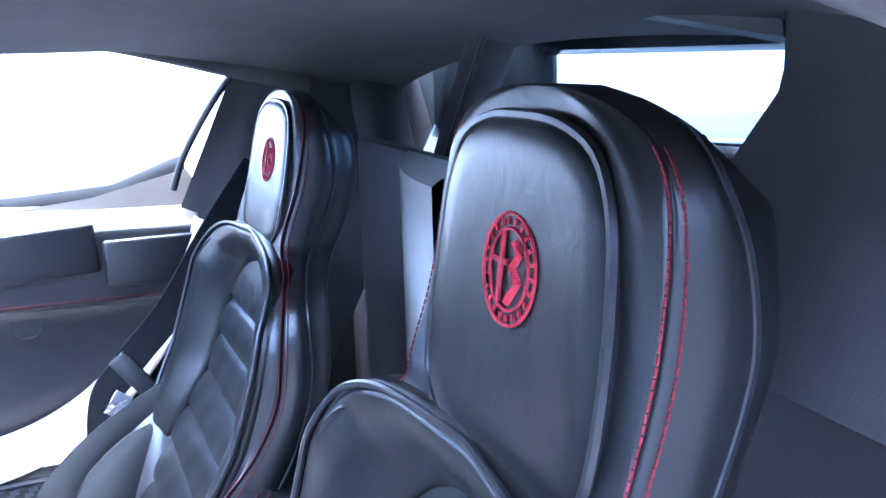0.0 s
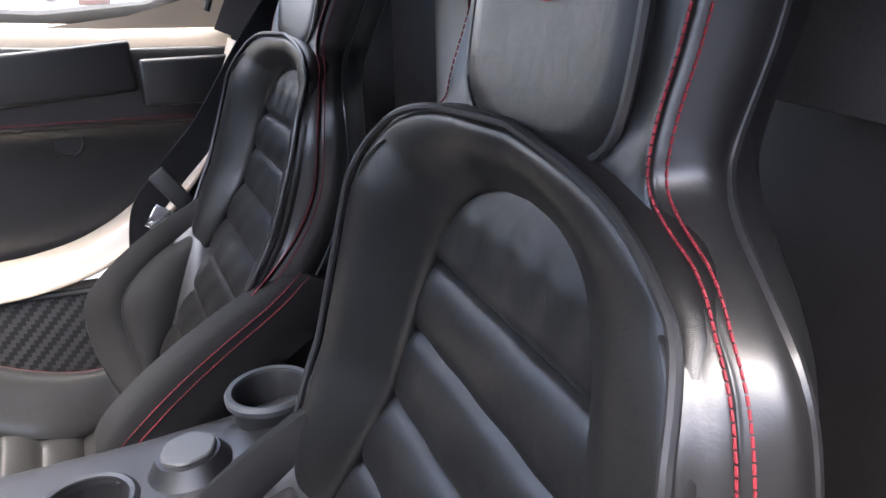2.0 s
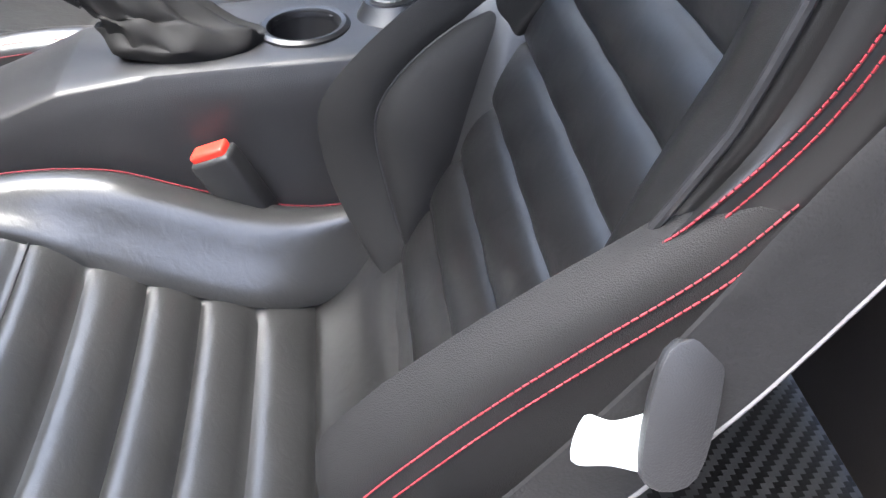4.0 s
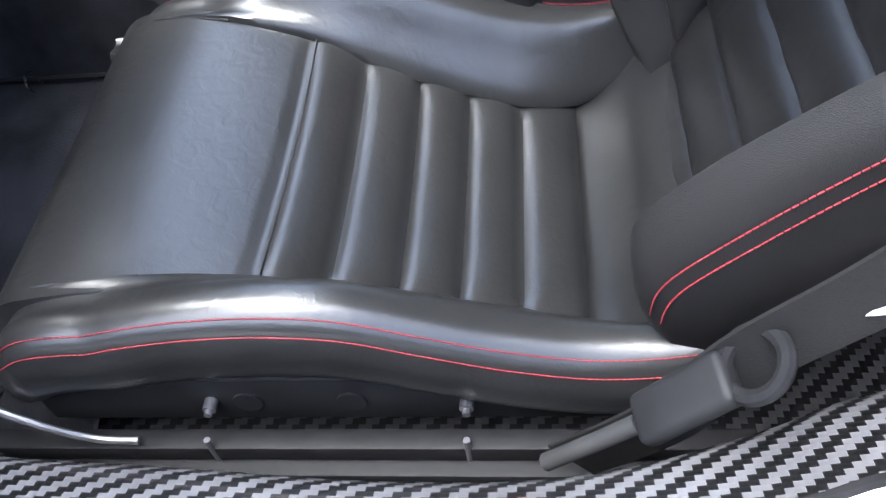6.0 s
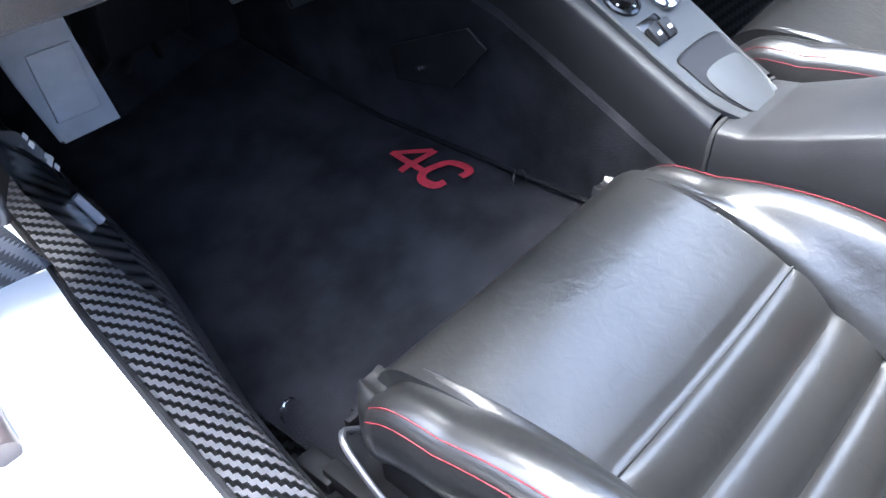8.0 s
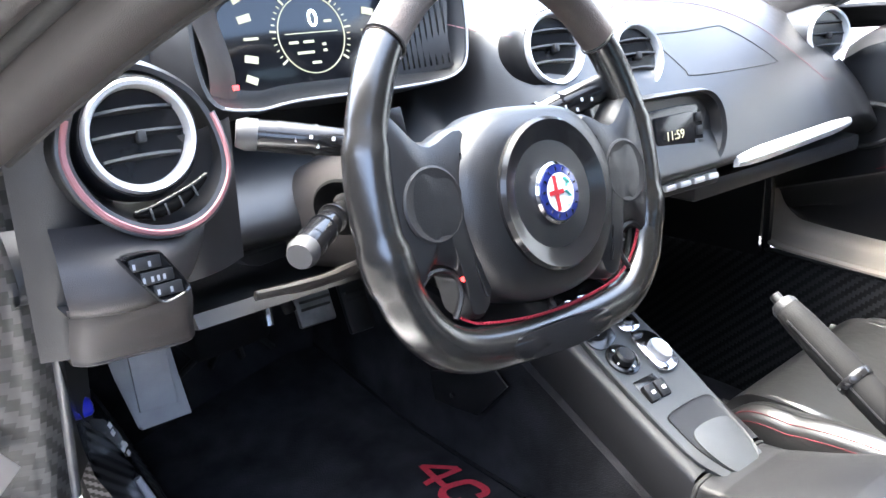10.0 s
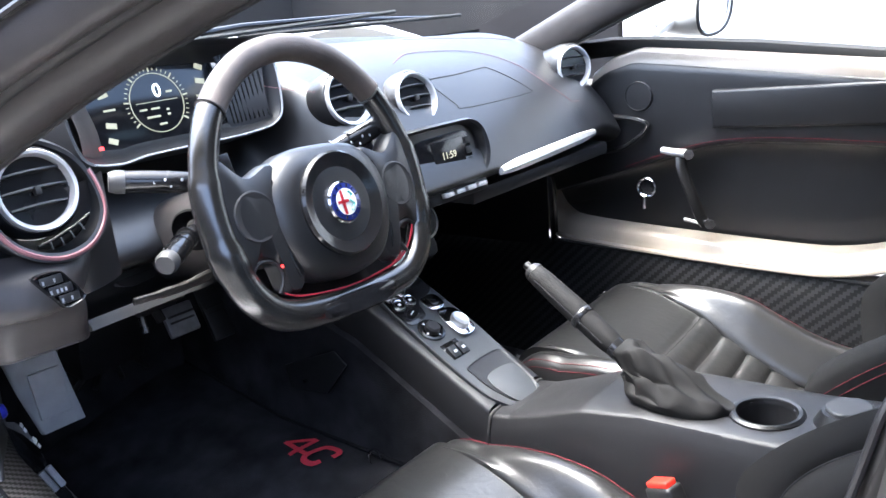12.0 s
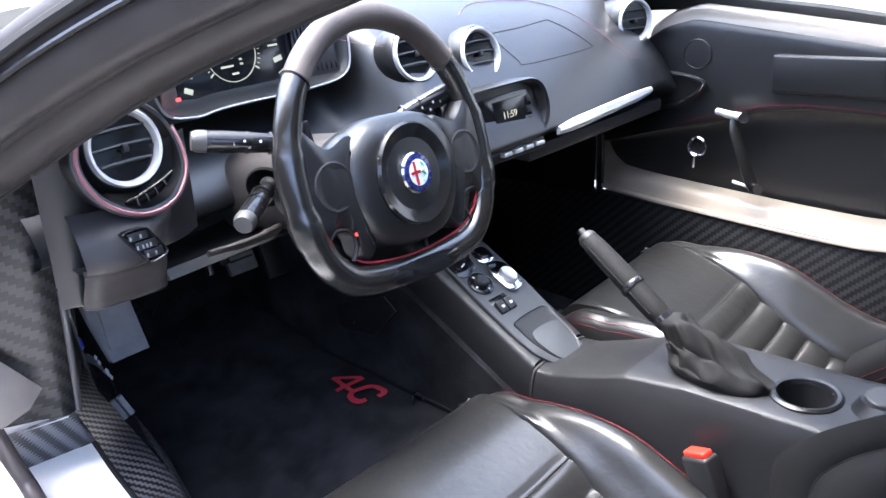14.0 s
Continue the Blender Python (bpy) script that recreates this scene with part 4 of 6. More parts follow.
part("lip_trim", tube([edge[(i + 2) % 56] for i in range(34)], 0.0030, 6, flat=0.7), ROSE, pod, "dusty red edge trim")
outer = [tuple(cc + (p - cc) * 1.105 + np.array((0, -0.0005, 0))) for p in lp]
part("lip_piping", tube([outer[(i + 2) % 56] for i in range(34)], 0.0026, 6, flat=0.8), CONSOLE, pod, "pale grey outer piping")
slot = [(-0.640 + 0.0132 * k, 0.7725, 0.7675 - 0.002 * k + 0.0013 * k * k) for k in range(6)]
path = spline(slot, 24)
# solid black tube in place of the slot's shaded opening
part("slot_shade", tube(path, [0.0025 + 0.0045 * math.sin(math.pi * i / 23) for i in range(24)], 10), RECESS_SHADE, pod)
part("slot_brow", tube([(x, y - 0.004, z + 0.0025 + 0.0055 * math.sin(math.pi * i / 23)) for i, (x, y, z) in enumerate(path)], 0.0013, 8), PLASTIC, pod)
for k in range(1, 5):
    part("slot_vane", box(axes((slot[k][0], 0.7672, slot[k][2]), (0, -0.97, 0.2), (1, 0, 0.1 * k)), 0.0016, 0.011, 0.004, 0.0005), CONSOLE, pod)
front = []
for z, y, x0, x1 in ((0.76, 0.79, -0.700, -0.560), (0.738, 0.757, -0.705, -0.572), (0.715, 0.747, -0.706, -0.586), (0.702, 0.746, -0.705, -0.594), (0.694, 0.751, -0.704, -0.600), (0.690, 0.764, -0.703, -0.602), (0.690, 0.80, -0.703, -0.602)):
    front.append([(x0 + (x1 - x0) * u, y + 0.035 * (2 * u - 1) ** 2 * (u > 0.5) + 0.02 * (2 * u - 1) ** 2 * (u <= 0.5), z) for u in np.linspace(0, 1, 20)])
part("face", skin([spline(c, 24) for c in np.array(front).transpose(1, 0, 2)], False, False), TRIM, pod)
low = [[(x0 + (x1 - x0) * u, y - 0.012 * u + 0.012 * (2 * u - 1) ** 8, z) for u in np.linspace(0, 1, 22)] for z, y, x0, x1 in ((0.696, 0.772, -0.703, -0.600), (0.680, 0.773, -0.703, -0.599), (0.655, 0.787, -0.703, -0.596), (0.640, 0.794, -0.701, -0.593), (0.635, 0.803, -0.700, -0.594), (0.640, 0.88, -0.700, -0.594))]
part("lower_trim", skin([spline(c, 20) for c in np.array(low).transpose(1, 0, 2)], False, False), TRIM, pod)
part("cheek", skin([[(-0.604 + 0.074 * u, 0.806 - 0.010 * math.sin(math.pi * u), z + 0.012 * u) for u in np.linspace(0, 1, 10)] for z in np.linspace(0.684, 0.82, 8)], False, False), SOFT, pod)
part("outer_cheek", skin([[(-0.722 + 0.082 * u, 0.822 - 0.012 * math.sin(math.pi * u), z) for u in np.linspace(0, 1, 10)] for z in np.linspace(0.64, 0.90, 10)], False, False), SOFT, pod)
part("cheek_edge", tube(spline([(-0.560, 0.792, 0.765), (-0.588, 0.787, 0.728), (-0.601, 0.788, 0.694)], 16), 0.0022, 6), CONSOLE, pod)
swm = axes((-0.637, 0.7415, 0.722), (0.0, -0.985, 0.17), (1, 0, 0))
sw = thing("light_switch_panel", (-0.640, 0.746, 0.722), "black switch panel with white symbols", "switch panel")
rim = [(-0.0285, 0.0165), (-0.0275, 0.0205), (-0.023, 0.0225), (-0.010, 0.0225), (0.002, 0.0205), (0.007, 0.0155), (0.0225, -0.012), (0.0225, -0.0175), (0.017, -0.021), (0.003, -0.0240), (-0.002, -0.023), (-0.006, -0.019)]
part("bezel", skin([[swm @ Vector((x * f, y * f, z)) for x, y in spline(rim, 44, True)] for f, z in ((1.0, -0.008), (1.0, 0.001), (0.96, 0.003), (0.90, 0.002), (0.86, -0.001), (0.02, -0.001))]), GLOSS, sw)
for k, (x, y, w) in enumerate(((-0.010, 0.0125, 0.026), (-0.002, -0.0005, 0.027), (0.005, -0.0125, 0.024))):
    part("button", box(swm @ pose(x, y, 0.0005), w, 0.0105, 0.003, 0.001), PLASTIC, sw)
    part("symbol", join(*[box(swm @ pose(x + dx - 0.003, y - 0.001, 0.0022), 0.0022, 0.0046, 0.0005) for dx in ((-0.007, 0.006), (-0.009, -0.002, 0.003, 0.008), (-0.006, 0.005))[k]]), GREYP, sw)
under = thing("under_dash_panel", (-0.42, 0.90, 0.62), "grey-brown trim panel under the steering column", "trim panel")
part("panel", skin([[(x, y, z - 0.007 - 0.004 * math.sin(6 * x)) for x in np.linspace(-0.590, -0.16, 22)] for y, z in ((0.80, 0.662), (0.79, 0.650), (0.82, 0.640), (0.90, 0.630), (1.05, 0.625))], False, False), PLASTIC, under)
part("release_lever", tube(spline([(-0.42, 0.78, 0.664), (-0.47, 0.775, 0.662), (-0.532, 0.786, 0.661)], 16), [0.012] * 5 + [0.010] * 6 + [0.008] * 5, 10, flat=0.5), TRIM, under)
part("bracket", box(pose(-0.40, 0.98, 0.60, 10, 0, 12), 0.10, 0.06, 0.05, 0.01), STEEL, under)
part("cable_plug", tube([(-0.41, 0.96, 0.575), (-0.405, 0.955, 0.555)], 0.008, 10), WEB, under)
part("metal_clip", tube([(-0.43, 0.97, 0.58), (-0.435, 0.955, 0.545)], 0.006, 8), CHROME, under)

# instrument binnacle
binn = thing("instrument_cluster", (-0.345, 0.99, 0.83), "digital instrument cluster under a black hood", "instrument cluster")
bmx = axes((-0.348, 0.955, 0.886), (0.0, -0.975, 0.22), (1, 0, 0))
part("screen", box(bmx, 0.225, 0.135, 0.01, 0.002), SCREEN, binn)
bo = spline([(-0.165, -0.062), (-0.120, -0.080), (-0.06, -0.076), (0.10, -0.076), (0.165, -0.066), (0.185, -0.030), (0.188, 0.045), (0.165, 0.066), (0.0, 0.075), (-0.130, 0.062), (-0.168, 0.020)], 60, True)
part("surround", skin([[bmx @ Vector((x * f, y * f, z)) for x, y in bo] for f, z in ((0.70, 0.006), (0.80, 0.012), (0.93, 0.045), (0.98, 0.060), (1.01, 0.062), (1.03, 0.052), (1.05, -0.03))], True, False), PLASTIC, binn)
part("bright_edge", tube([bmx @ Vector((x * 0.995, y * 0.995, 0.0625)) for x, y in bo[2:34]], 0.0016, 6), GREYP, binn)
for sx, nm, mt_ in ((-1, "side_panel", TRIM_WARM), (1, "side_grille", PLASTIC)):
    part(nm, skin([[bmx @ Vector((sx * (0.112 + 0.050 * u + 0.004 * math.sin(3 * v)), v * (0.064 - 0.006 * u), 0.011 + 0.046 * u ** 1.3)) for u in np.linspace(0, 1, 8)] for v in np.linspace(-1, 1, 14)], False, False), mt_, binn)
for k in range(9):
    part("grille_rib", tube([bmx @ Vector((0.116 + 0.0052 * k, v * 0.054, 0.014 + 0.046 * (0.06 + 0.104 * k) ** 1.3)) for v in (-1, -0.3, 0.3, 1)], 0.0014, 6), GLOSS, binn)
marks = []
for k in range(31):
    a = radians(215 - 250 * k / 30)
    big = k % 5 == 0
    marks.append(box(bmx @ pose(0.050 * math.cos(a), 0.050 * math.sin(a), 0.0056, 0, 0, math.degrees(a)), 0.008 if big else 0.004, 0.0022 if big else 0.0012, 0.001))
part("dial_marks", join(*marks), GLOW_DIM, binn)
part("dial_circle", tube([bmx @ Vector((0.044 * math.cos(a), 0.044 * math.sin(a), 0.0055)) for a in np.linspace(0, 2 * math.pi, 48, endpoint=False)], 0.0008, 4, True), GLOW_DIM, binn)
bars = []
for s in (-1, 1):
    for k in range(5):
        bars.append(box(bmx @ pose(s * (0.078 + 0.004 * abs(k - 2)), -0.044 + 0.022 * k, 0.0056, 0, 0, -s * 12 * (k - 2)), 0.018 - 0.002 * abs(k - 2), 0.008 if k != 2 else 0.003, 0.001))
for bar in bars:
    part("gauge_bar", bar, GLOW_DIM, binn)
for x, y, w in ((-0.026, -0.008, 0.012), (-0.006, -0.008, 0.014), (0.024, 0.014, 0.010), (-0.012, -0.020, 0.022), (0.014, -0.012, 0.005), (0.014, -0.019, 0.005), (0.0, -0.032, 0.012), (0.0, 0.056, 0.012), (-0.05, 0.058, 0.016), (0.055, 0.058, 0.018)):
    part("text_bar", box(bmx @ pose(x, y, 0.0056), w, 0.003, 0.001), GLOW_DIM, binn)
part("divider", box(bmx @ pose(0, 0.002, 0.0056), 0.070, 0.0010, 0.001), GLOW_DIM, binn)
part("telltale", box(bmx @ pose(-0.118, -0.052, 0.028), 0.007, 0.005, 0.002, 0.0005), GLOW_RED, binn)


def text(name, s, size, m, material, parent, label=""):
    cu = bpy.data.curves.new(name, "FONT")
    cu.body, cu.size, cu.align_x, cu.align_y, cu.extrude = s, size, "CENTER", "CENTER", 0.0003
    tmp = new("tmp_text", cu)
    me = bpy.data.meshes.new_from_object(tmp.evaluated_get(bpy.context.evaluated_depsgraph_get()))
    bpy.data.objects.remove(tmp)
    bm = bmesh.new()
    bm.from_mesh(me)
    bpy.data.meshes.remove(me)
    bm.transform(m)
    return part(name, bm, material, parent, label, smooth=False)


text("speed_digit", "0", 0.028, bmx @ pose(0.004, 0.017, 0.006), GLOW, binn)

# centre stack
stack = thing("centre_stack", (0.045, 0.76, 0.66), "black centre stack with a small clock display", "centre stack")
smx = axes((0.052, 0.722, 0.742), (-0.04, -0.975, 0.20), (1, 0, 0))
so = spline([(-0.13, -0.044), (-0.10, -0.050), (-0.02, -0.051), (0.050, -0.050), (0.080, -0.040), (0.096, -0.018), (0.099, 0.006), (0.092, 0.032), (0.070, 0.049), (0.03, 0.053), (-0.10, 0.053), (-0.13, 0.046)], 72, True)
part("bezel", skin([[smx @ Vector((x * f + (-0.02 if f < 1 else 0) * (1 - f), y * f, z)) for x, y in so] for f, z in ((1.06, -0.09), (1.06, -0.004), (1.0, 0.006), (0.94, 0.003), (0.90, -0.012), (0.02, -0.014))]), SOFT, stack)
part("display", prism(smx @ pose(-0.010, 0.001, -0.0125), spline([(-0.062, -0.026), (-0.052, -0.034), (0.0, -0.0355), (0.058, -0.034), (0.070, -0.026), (0.073, 0.0), (0.070, 0.026), (0.056, 0.035), (0.0, 0.036), (-0.052, 0.034), (-0.062, 0.026), (-0.064, 0.0)], 56, True).tolist(), 0.006, 0.0015), SCREEN, stack)
part("display_glass", box(smx @ pose(0.002, 0.002, -0.0055), 0.078, 0.050, 0.003, 0.001), GLOSS, stack)
text("clock_digits", "11:59", 0.0170, smx @ pose(0.0, 0.000, -0.0034), GLOW_DIM, stack)
for k in range(3):
    part("side_key", box(smx @ pose(0.054, 0.018 - 0.018 * k, -0.007), 0.012, 0.012, 0.006, 0.001), PLASTIC, stack)
for k in range(4):
    part("lower_key", box(smx @ pose(-0.03 + 0.030 * k, -0.064, 0.000), 0.022, 0.008, 0.012, 0.002), ALU, stack, "small silver key")
part("key_shelf", box(smx @ pose(0.0, -0.066, -0.03), 0.17, 0.022, 0.05, 0.005), PLASTIC, stack)
part("fan_knob", turned(axes((0.062, 0.815, 0.612), (-0.1, -0.9, 0.42)), ((0.036, -0.03), (0.036, 0.0), (0.032, 0.004), (0.026, 0.004), (0.024, 0.016), (0.021, 0.018), (0.001, 0.018)), 32), PLASTIC, stack, "black fan dial with silver rim")
part("knob_rim", turned(axes((0.062, 0.815, 0.612), (-0.1, -0.9, 0.42)), ((0.037, -0.002), (0.038, 0.003), (0.035, 0.005), (0.034, 0.002)), 32), ALU, stack)
part("stack_base", box(pose(0.03, 0.90, 0.58, -25, 0, 0), 0.20, 0.10, 0.16, 0.02), PLASTIC, stack)


# ---- tunnel and console ----
tun = thing("centre_tunnel", (0, 0.3, 0.12), "black centre tunnel with a sloping switch console", "console", kind="structure")
TOP = ((-0.42, 0.50), (-0.20, 0.49), (0.0, 0.448), (0.10, 0.436), (0.20, 0.430), (0.30, 0.424), (0.40, 0.405), (0.48, 0.372), (0.54, 0.350), (0.57, 0.346))
rings = []
for y in np.linspace(-0.36, 0.572, 320):
    z = lev(y, TOP)
    w = lev(y, ((-0.4, 0.085), (0.1, 0.090), (0.3, 0.092), (0.45, 0.086), (0.58, 0.080)))
    rings.append([(x, y, zz) for x, zz in spline([(-w - 0.024, 0.11), (-w - 0.012, z - 0.14), (-w - 0.006, z - 0.05), (-w + 0.002, z - 0.012), (-w + 0.016, z), (0, z + 0.002), (w - 0.016, z), (w - 0.002, z - 0.012), (w + 0.006, z - 0.05), (w + 0.012, z - 0.14), (w + 0.024, 0.11)], 40)])
bmc = skin(rings, False, False)
bmesh.ops.delete(bmc, geom=[f for f in bmc.faces if f.calc_center_median().z > 0.39 and math.hypot(f.calc_center_median().x + 0.012, f.calc_center_median().y - 0.152) < 0.0425], context="FACES")
part("rear_cover", bmc, TUNNEL, tun)
part("cover_joint", tube([tuple(Vector(q) + Vector((0, 0.002, 0.0))) for q in rings[-1][6:34]], 0.0035, 6), RUBBER, tun)
FTOP = ((0.572, 0.352), (0.66, 0.398), (0.78, 0.462), (0.86, 0.503), (0.90, 0.515), (1.00, 0.55), (1.35, 0.60))
rings = []
for y in np.linspace(0.578, 1.35, 50):
    z = lev(y, FTOP) - 0.002
    w = lev(y, ((0.57, 0.078), (0.70, 0.080), (0.90, 0.084), (1.35, 0.10)))
    rings.append([(x, y, zz) for x, zz in spline([(-w - 0.020, 0.11), (-w - 0.008, z - 0.13), (-w - 0.006, z - 0.07), (-w, z - 0.020), (-w + 0.014, z), (0, z), (w - 0.014, z), (w, z - 0.020), (w + 0.006, z - 0.07), (w + 0.008, z - 0.13), (w + 0.020, 0.11)], 40)])
part("front_cover", skin(rings, False, False), TUNNEL, tun)
part("lower_carpet", skin([[(-lev(y, ((0.57, 0.078), (0.70, 0.080), (0.90, 0.084), (1.35, 0.10))) - dx, y, zz) for dx, zz in ((0.034, 0.12), (0.026, 0.20), (0.020, 0.27), (0.016, lev(y, FTOP) - 0.085), (0.008, lev(y, FTOP) - 0.078))] for y in np.linspace(0.585, 1.40, 34)], False, False), CARPET, tun, "black carpeted side")
part("side_flap", prism(axes((-0.119, 0, 0), (-1, 0, 0), (0, 1, 0)), [(1.036, -0.344), (1.025, -0.297), (0.923, -0.312), (0.86, -0.384), (0.89, -0.405)], 0.004, 0.001), PLASTIC, tun)
part("side_bolt", tube([(-0.122, 0.977, 0.326), (-0.129, 0.977, 0.326)], 0.004, 8), CHROME, tun)

# sloping switch plate: its own frame, x across, y up the slope
CM = axes((0.0, 0.690, 0.4165), (0.0, -0.478, 0.878), (1, 0, 0))
plate = thing("switch_plate", (0, 0.69, 0.41), "grey console plate with gear buttons and switches", "switch plate")
po = spline([(-0.060, -0.10), (-0.064, 0.0), (-0.060, 0.12), (-0.045, 0.185), (0.045, 0.185), (0.060, 0.12), (0.064, 0.0), (0.050, -0.12), (0.034, -0.195), (-0.01, -0.19), (-0.045, -0.14)], 48, True)
part("plate", skin([[CM @ Vector((x * f, -0.005 + (y + 0.005) * f, z)) for x, y in po] for f, z in ((1.0, -0.006), (1.0, 0.003), (0.97, 0.005), (0.4, 0.005), (0.02, 0.005))]), CONSOLE, plate)
tray = spline([(-0.036, -0.050), (0.040, -0.050), (0.048, -0.075), (0.044, -0.130), (0.020, -0.155), (-0.020, -0.150), (-0.040, -0.110), (-0.044, -0.07)], 40, True)
part("tray_rim", skin([[CM @ Vector((x * f, -0.10 + (y + 0.10) * f, z)) for x, y in tray] for f, z in ((1.05, 0.0048), (1.03, 0.007), (1.0, 0.006), (0.94, 0.0056), (0.02, 0.0056))]), PLASTIC, plate)
rub = spline([(-0.030, -0.085), (0.036, -0.085), (0.042, -0.110), (0.030, -0.150), (0.0, -0.165), (-0.028, -0.140)], 36, True)
part("tray_mat", skin([[CM @ Vector((x * f, -0.12 + (y + 0.12) * f, z)) for x, y in rub] for f, z in ((1.0, 0.0058), (1.0, 0.0075), (0.97, 0.008), (0.02, 0.008))]), CONSOLE, plate)


part("upper_panel", prism(CM @ pose(0, 0, 0.0052), spline([(-0.058, 0.082), (-0.012, 0.080), (0.004, 0.112), (0.052, 0.128), (0.043, 0.182), (-0.043, 0.182)], 40, True).tolist(), 0.002, 0.0006), GLOSS, plate, "gloss black upper panel")


def pushbutton(x, y, r=0.0125):
    b = part("round_button", turned(CM @ pose(x, y, 0.004), ((r, -0.004), (r, 0.006), (r * 0.85, 0.0085), (r * 0.6, 0.0075), (0.001, 0.0070)), 24), GLOSS, plate)
    part("button_ring", turned(CM @ pose(x, y, 0.004), ((r * 1.06, 0.0), (r * 1.06, 0.006), (r * 0.9, 0.0092), (r * 0.74, 0.0085), (r * 0.72, 0.006)), 28), CHROME, b, "chrome ring")
    return b


for x, y in ((-0.040, 0.150), (-0.012, 0.150), (-0.040, 0.122), (-0.012, 0.122)):
    b = pushbutton(x, y)
    part("symbol", box(CM @ pose(x, y, 0.0115), 0.006, 0.005, 0.0006), WHITE_MARK, b)
part("oval_key", skin([[CM @ Vector((-0.034 + 0.015 * f * math.cos(a), 0.095 + 0.009 * f * math.sin(a), z)) for a in np.linspace(0, 2 * math.pi, 24, endpoint=False)] for f, z in ((1, 0.0), (1, 0.009), (0.9, 0.011), (0.02, 0.011))]), GLOSS, plate)
part("key_mark", box(CM @ pose(-0.034, 0.095, 0.0115, 0, 0, 20), 0.012, 0.002, 0.0008), WHITE_MARK, plate)
part("rotary_plinth", turned(CM @ pose(-0.030, 0.048, 0.004), ((0.026, 0.0), (0.025, 0.004), (0.021, 0.005), (0.020, 0.003), (0.001, 0.003)), 32), GLOSS, plate)
part("rotary_mirror_knob", turned(CM @ pose(-0.030, 0.048, 0.006), ((0.014, 0.0), (0.014, 0.010), (0.011, 0.013), (0.001, 0.012)), 20), PLASTIC, plate)
part("knob_marks", join(*[box(CM @ pose(-0.030 + 0.017 * math.cos(a), 0.048 + 0.017 * math.sin(a), 0.0095, 0, 0, math.degrees(a)), 0.004, 0.003, 0.0008) for a in (0.5, 1.9, 3.4, 4.9)]), WHITE_MARK, plate)
part("window_switch_well", box(CM @ pose(-0.026, -0.006, 0.003), 0.044, 0.038, 0.006, 0.002), GLOSS, plate)
for dx in (-0.011, 0.011):
    w = part("window_switch", box(CM @ pose(-0.026 + dx, -0.012, 0.008, 12, 0, 0), 0.019, 0.024, 0.008, 0.002), PLASTIC, plate)
    part("symbol", box(CM @ pose(-0.026 + dx, -0.014, 0.0130, 12, 0, 0), 0.007, 0.005, 0.0006), WHITE_MARK, w)
part("selector_frame", prism(CM @ pose(0.026, 0.096, 0.005), spline([(-0.016, -0.014), (0.016, -0.014), (0.018, 0.016), (-0.016, 0.018)], 24, True).tolist(), 0.006, 0.0015), CHROME, plate, "bright drive mode switch")
part("selector_face", box(CM @ pose(0.027, 0.096, 0.0115), 0.016, 0.014, 0.003, 0.001), GLOSS, plate)
part("mode_lever_base", prism(CM @ pose(0.030, 0.040, 0.005), spline([(-0.022, -0.030), (0.014, -0.034), (0.022, -0.010), (0.022, 0.020), (0.006, 0.034), (-0.020, 0.030)], 32, True).tolist(), 0.007, 0.002), CHROME, plate, "bright metal mode lever")
part("mode_lever", skin([[CM @ Vector((0.030 + 0.015 * f * math.cos(a), 0.034 + 0.019 * f * math.sin(a), z)) for a in np.linspace(0, 2 * math.pi, 24, endpoint=False)] for f, z in ((1, 0.010), (1, 0.018), (0.9, 0.021), (0.5, 0.019), (0.02, 0.018))]), ALU, plate)
part("mode_window", box(CM @ pose(0.020, 0.070, 0.0135), 0.018, 0.010, 0.003, 0.001), GLOSS, plate)

# handbrake
hb = thing("handbrake", (-0.02, 0.27, 0.43), "leather handbrake lever with a crumpled gaiter", "handbrake")
tip, root = Vector((-0.003, 0.526, 0.578)), Vector((-0.020, 0.372, 0.486))
part("grip", tube([root.lerp(tip, f) for f in (0, 0.06, 0.12, 0.5, 0.85, 0.97, 1.0)], (0.015, 0.0175, 0.0185, 0.019, 0.0175, 0.0155, 0.011), 18), PERF, hb)
part("grip_collar", tube([root.lerp(tip, f) for f in (0.36, 0.37, 0.41, 0.42)], (0.0195, 0.0208, 0.0208, 0.0195), 20), GLOSS, hb)
part("end_cap", tube([tip.lerp(root, 0.03), tip, tip.lerp(root, -0.03)], (0.0160, 0.0155, 0.012), 18), PLASTIC, hb)
part("button", tube([tip, tip.lerp(root, -0.09)], 0.0065, 12), PLASTIC, hb)
part("grip_seam", tube([root.lerp(tip, f) + Vector((-0.0188, 0.0, 0.002)) for f in np.linspace(0.1, 0.9, 12)], 0.0012, 5), PIPING, hb)
part("collar", tube([root.lerp(tip, -0.06), root.lerp(tip, 0.03)], 0.0165, 18), GLOSS, hb)
rings = []
LAY = (((-0.030, 0.270, 0.427), 0.078, 0.042), ((-0.030, 0.272, 0.438), 0.080, 0.044), ((-0.029, 0.278, 0.447), 0.070, 0.040), ((-0.028, 0.292, 0.452), 0.056, 0.034), ((-0.027, 0.304, 0.459), 0.046, 0.031), ((-0.026, 0.318, 0.466), 0.040, 0.028), ((-0.025, 0.332, 0.474), 0.032, 0.025), ((-0.023, 0.345, 0.482), 0.026, 0.022), ((-0.022, 0.356, 0.488), 0.023, 0.020), ((-0.021, 0.366, 0.490), 0.018, 0.017))
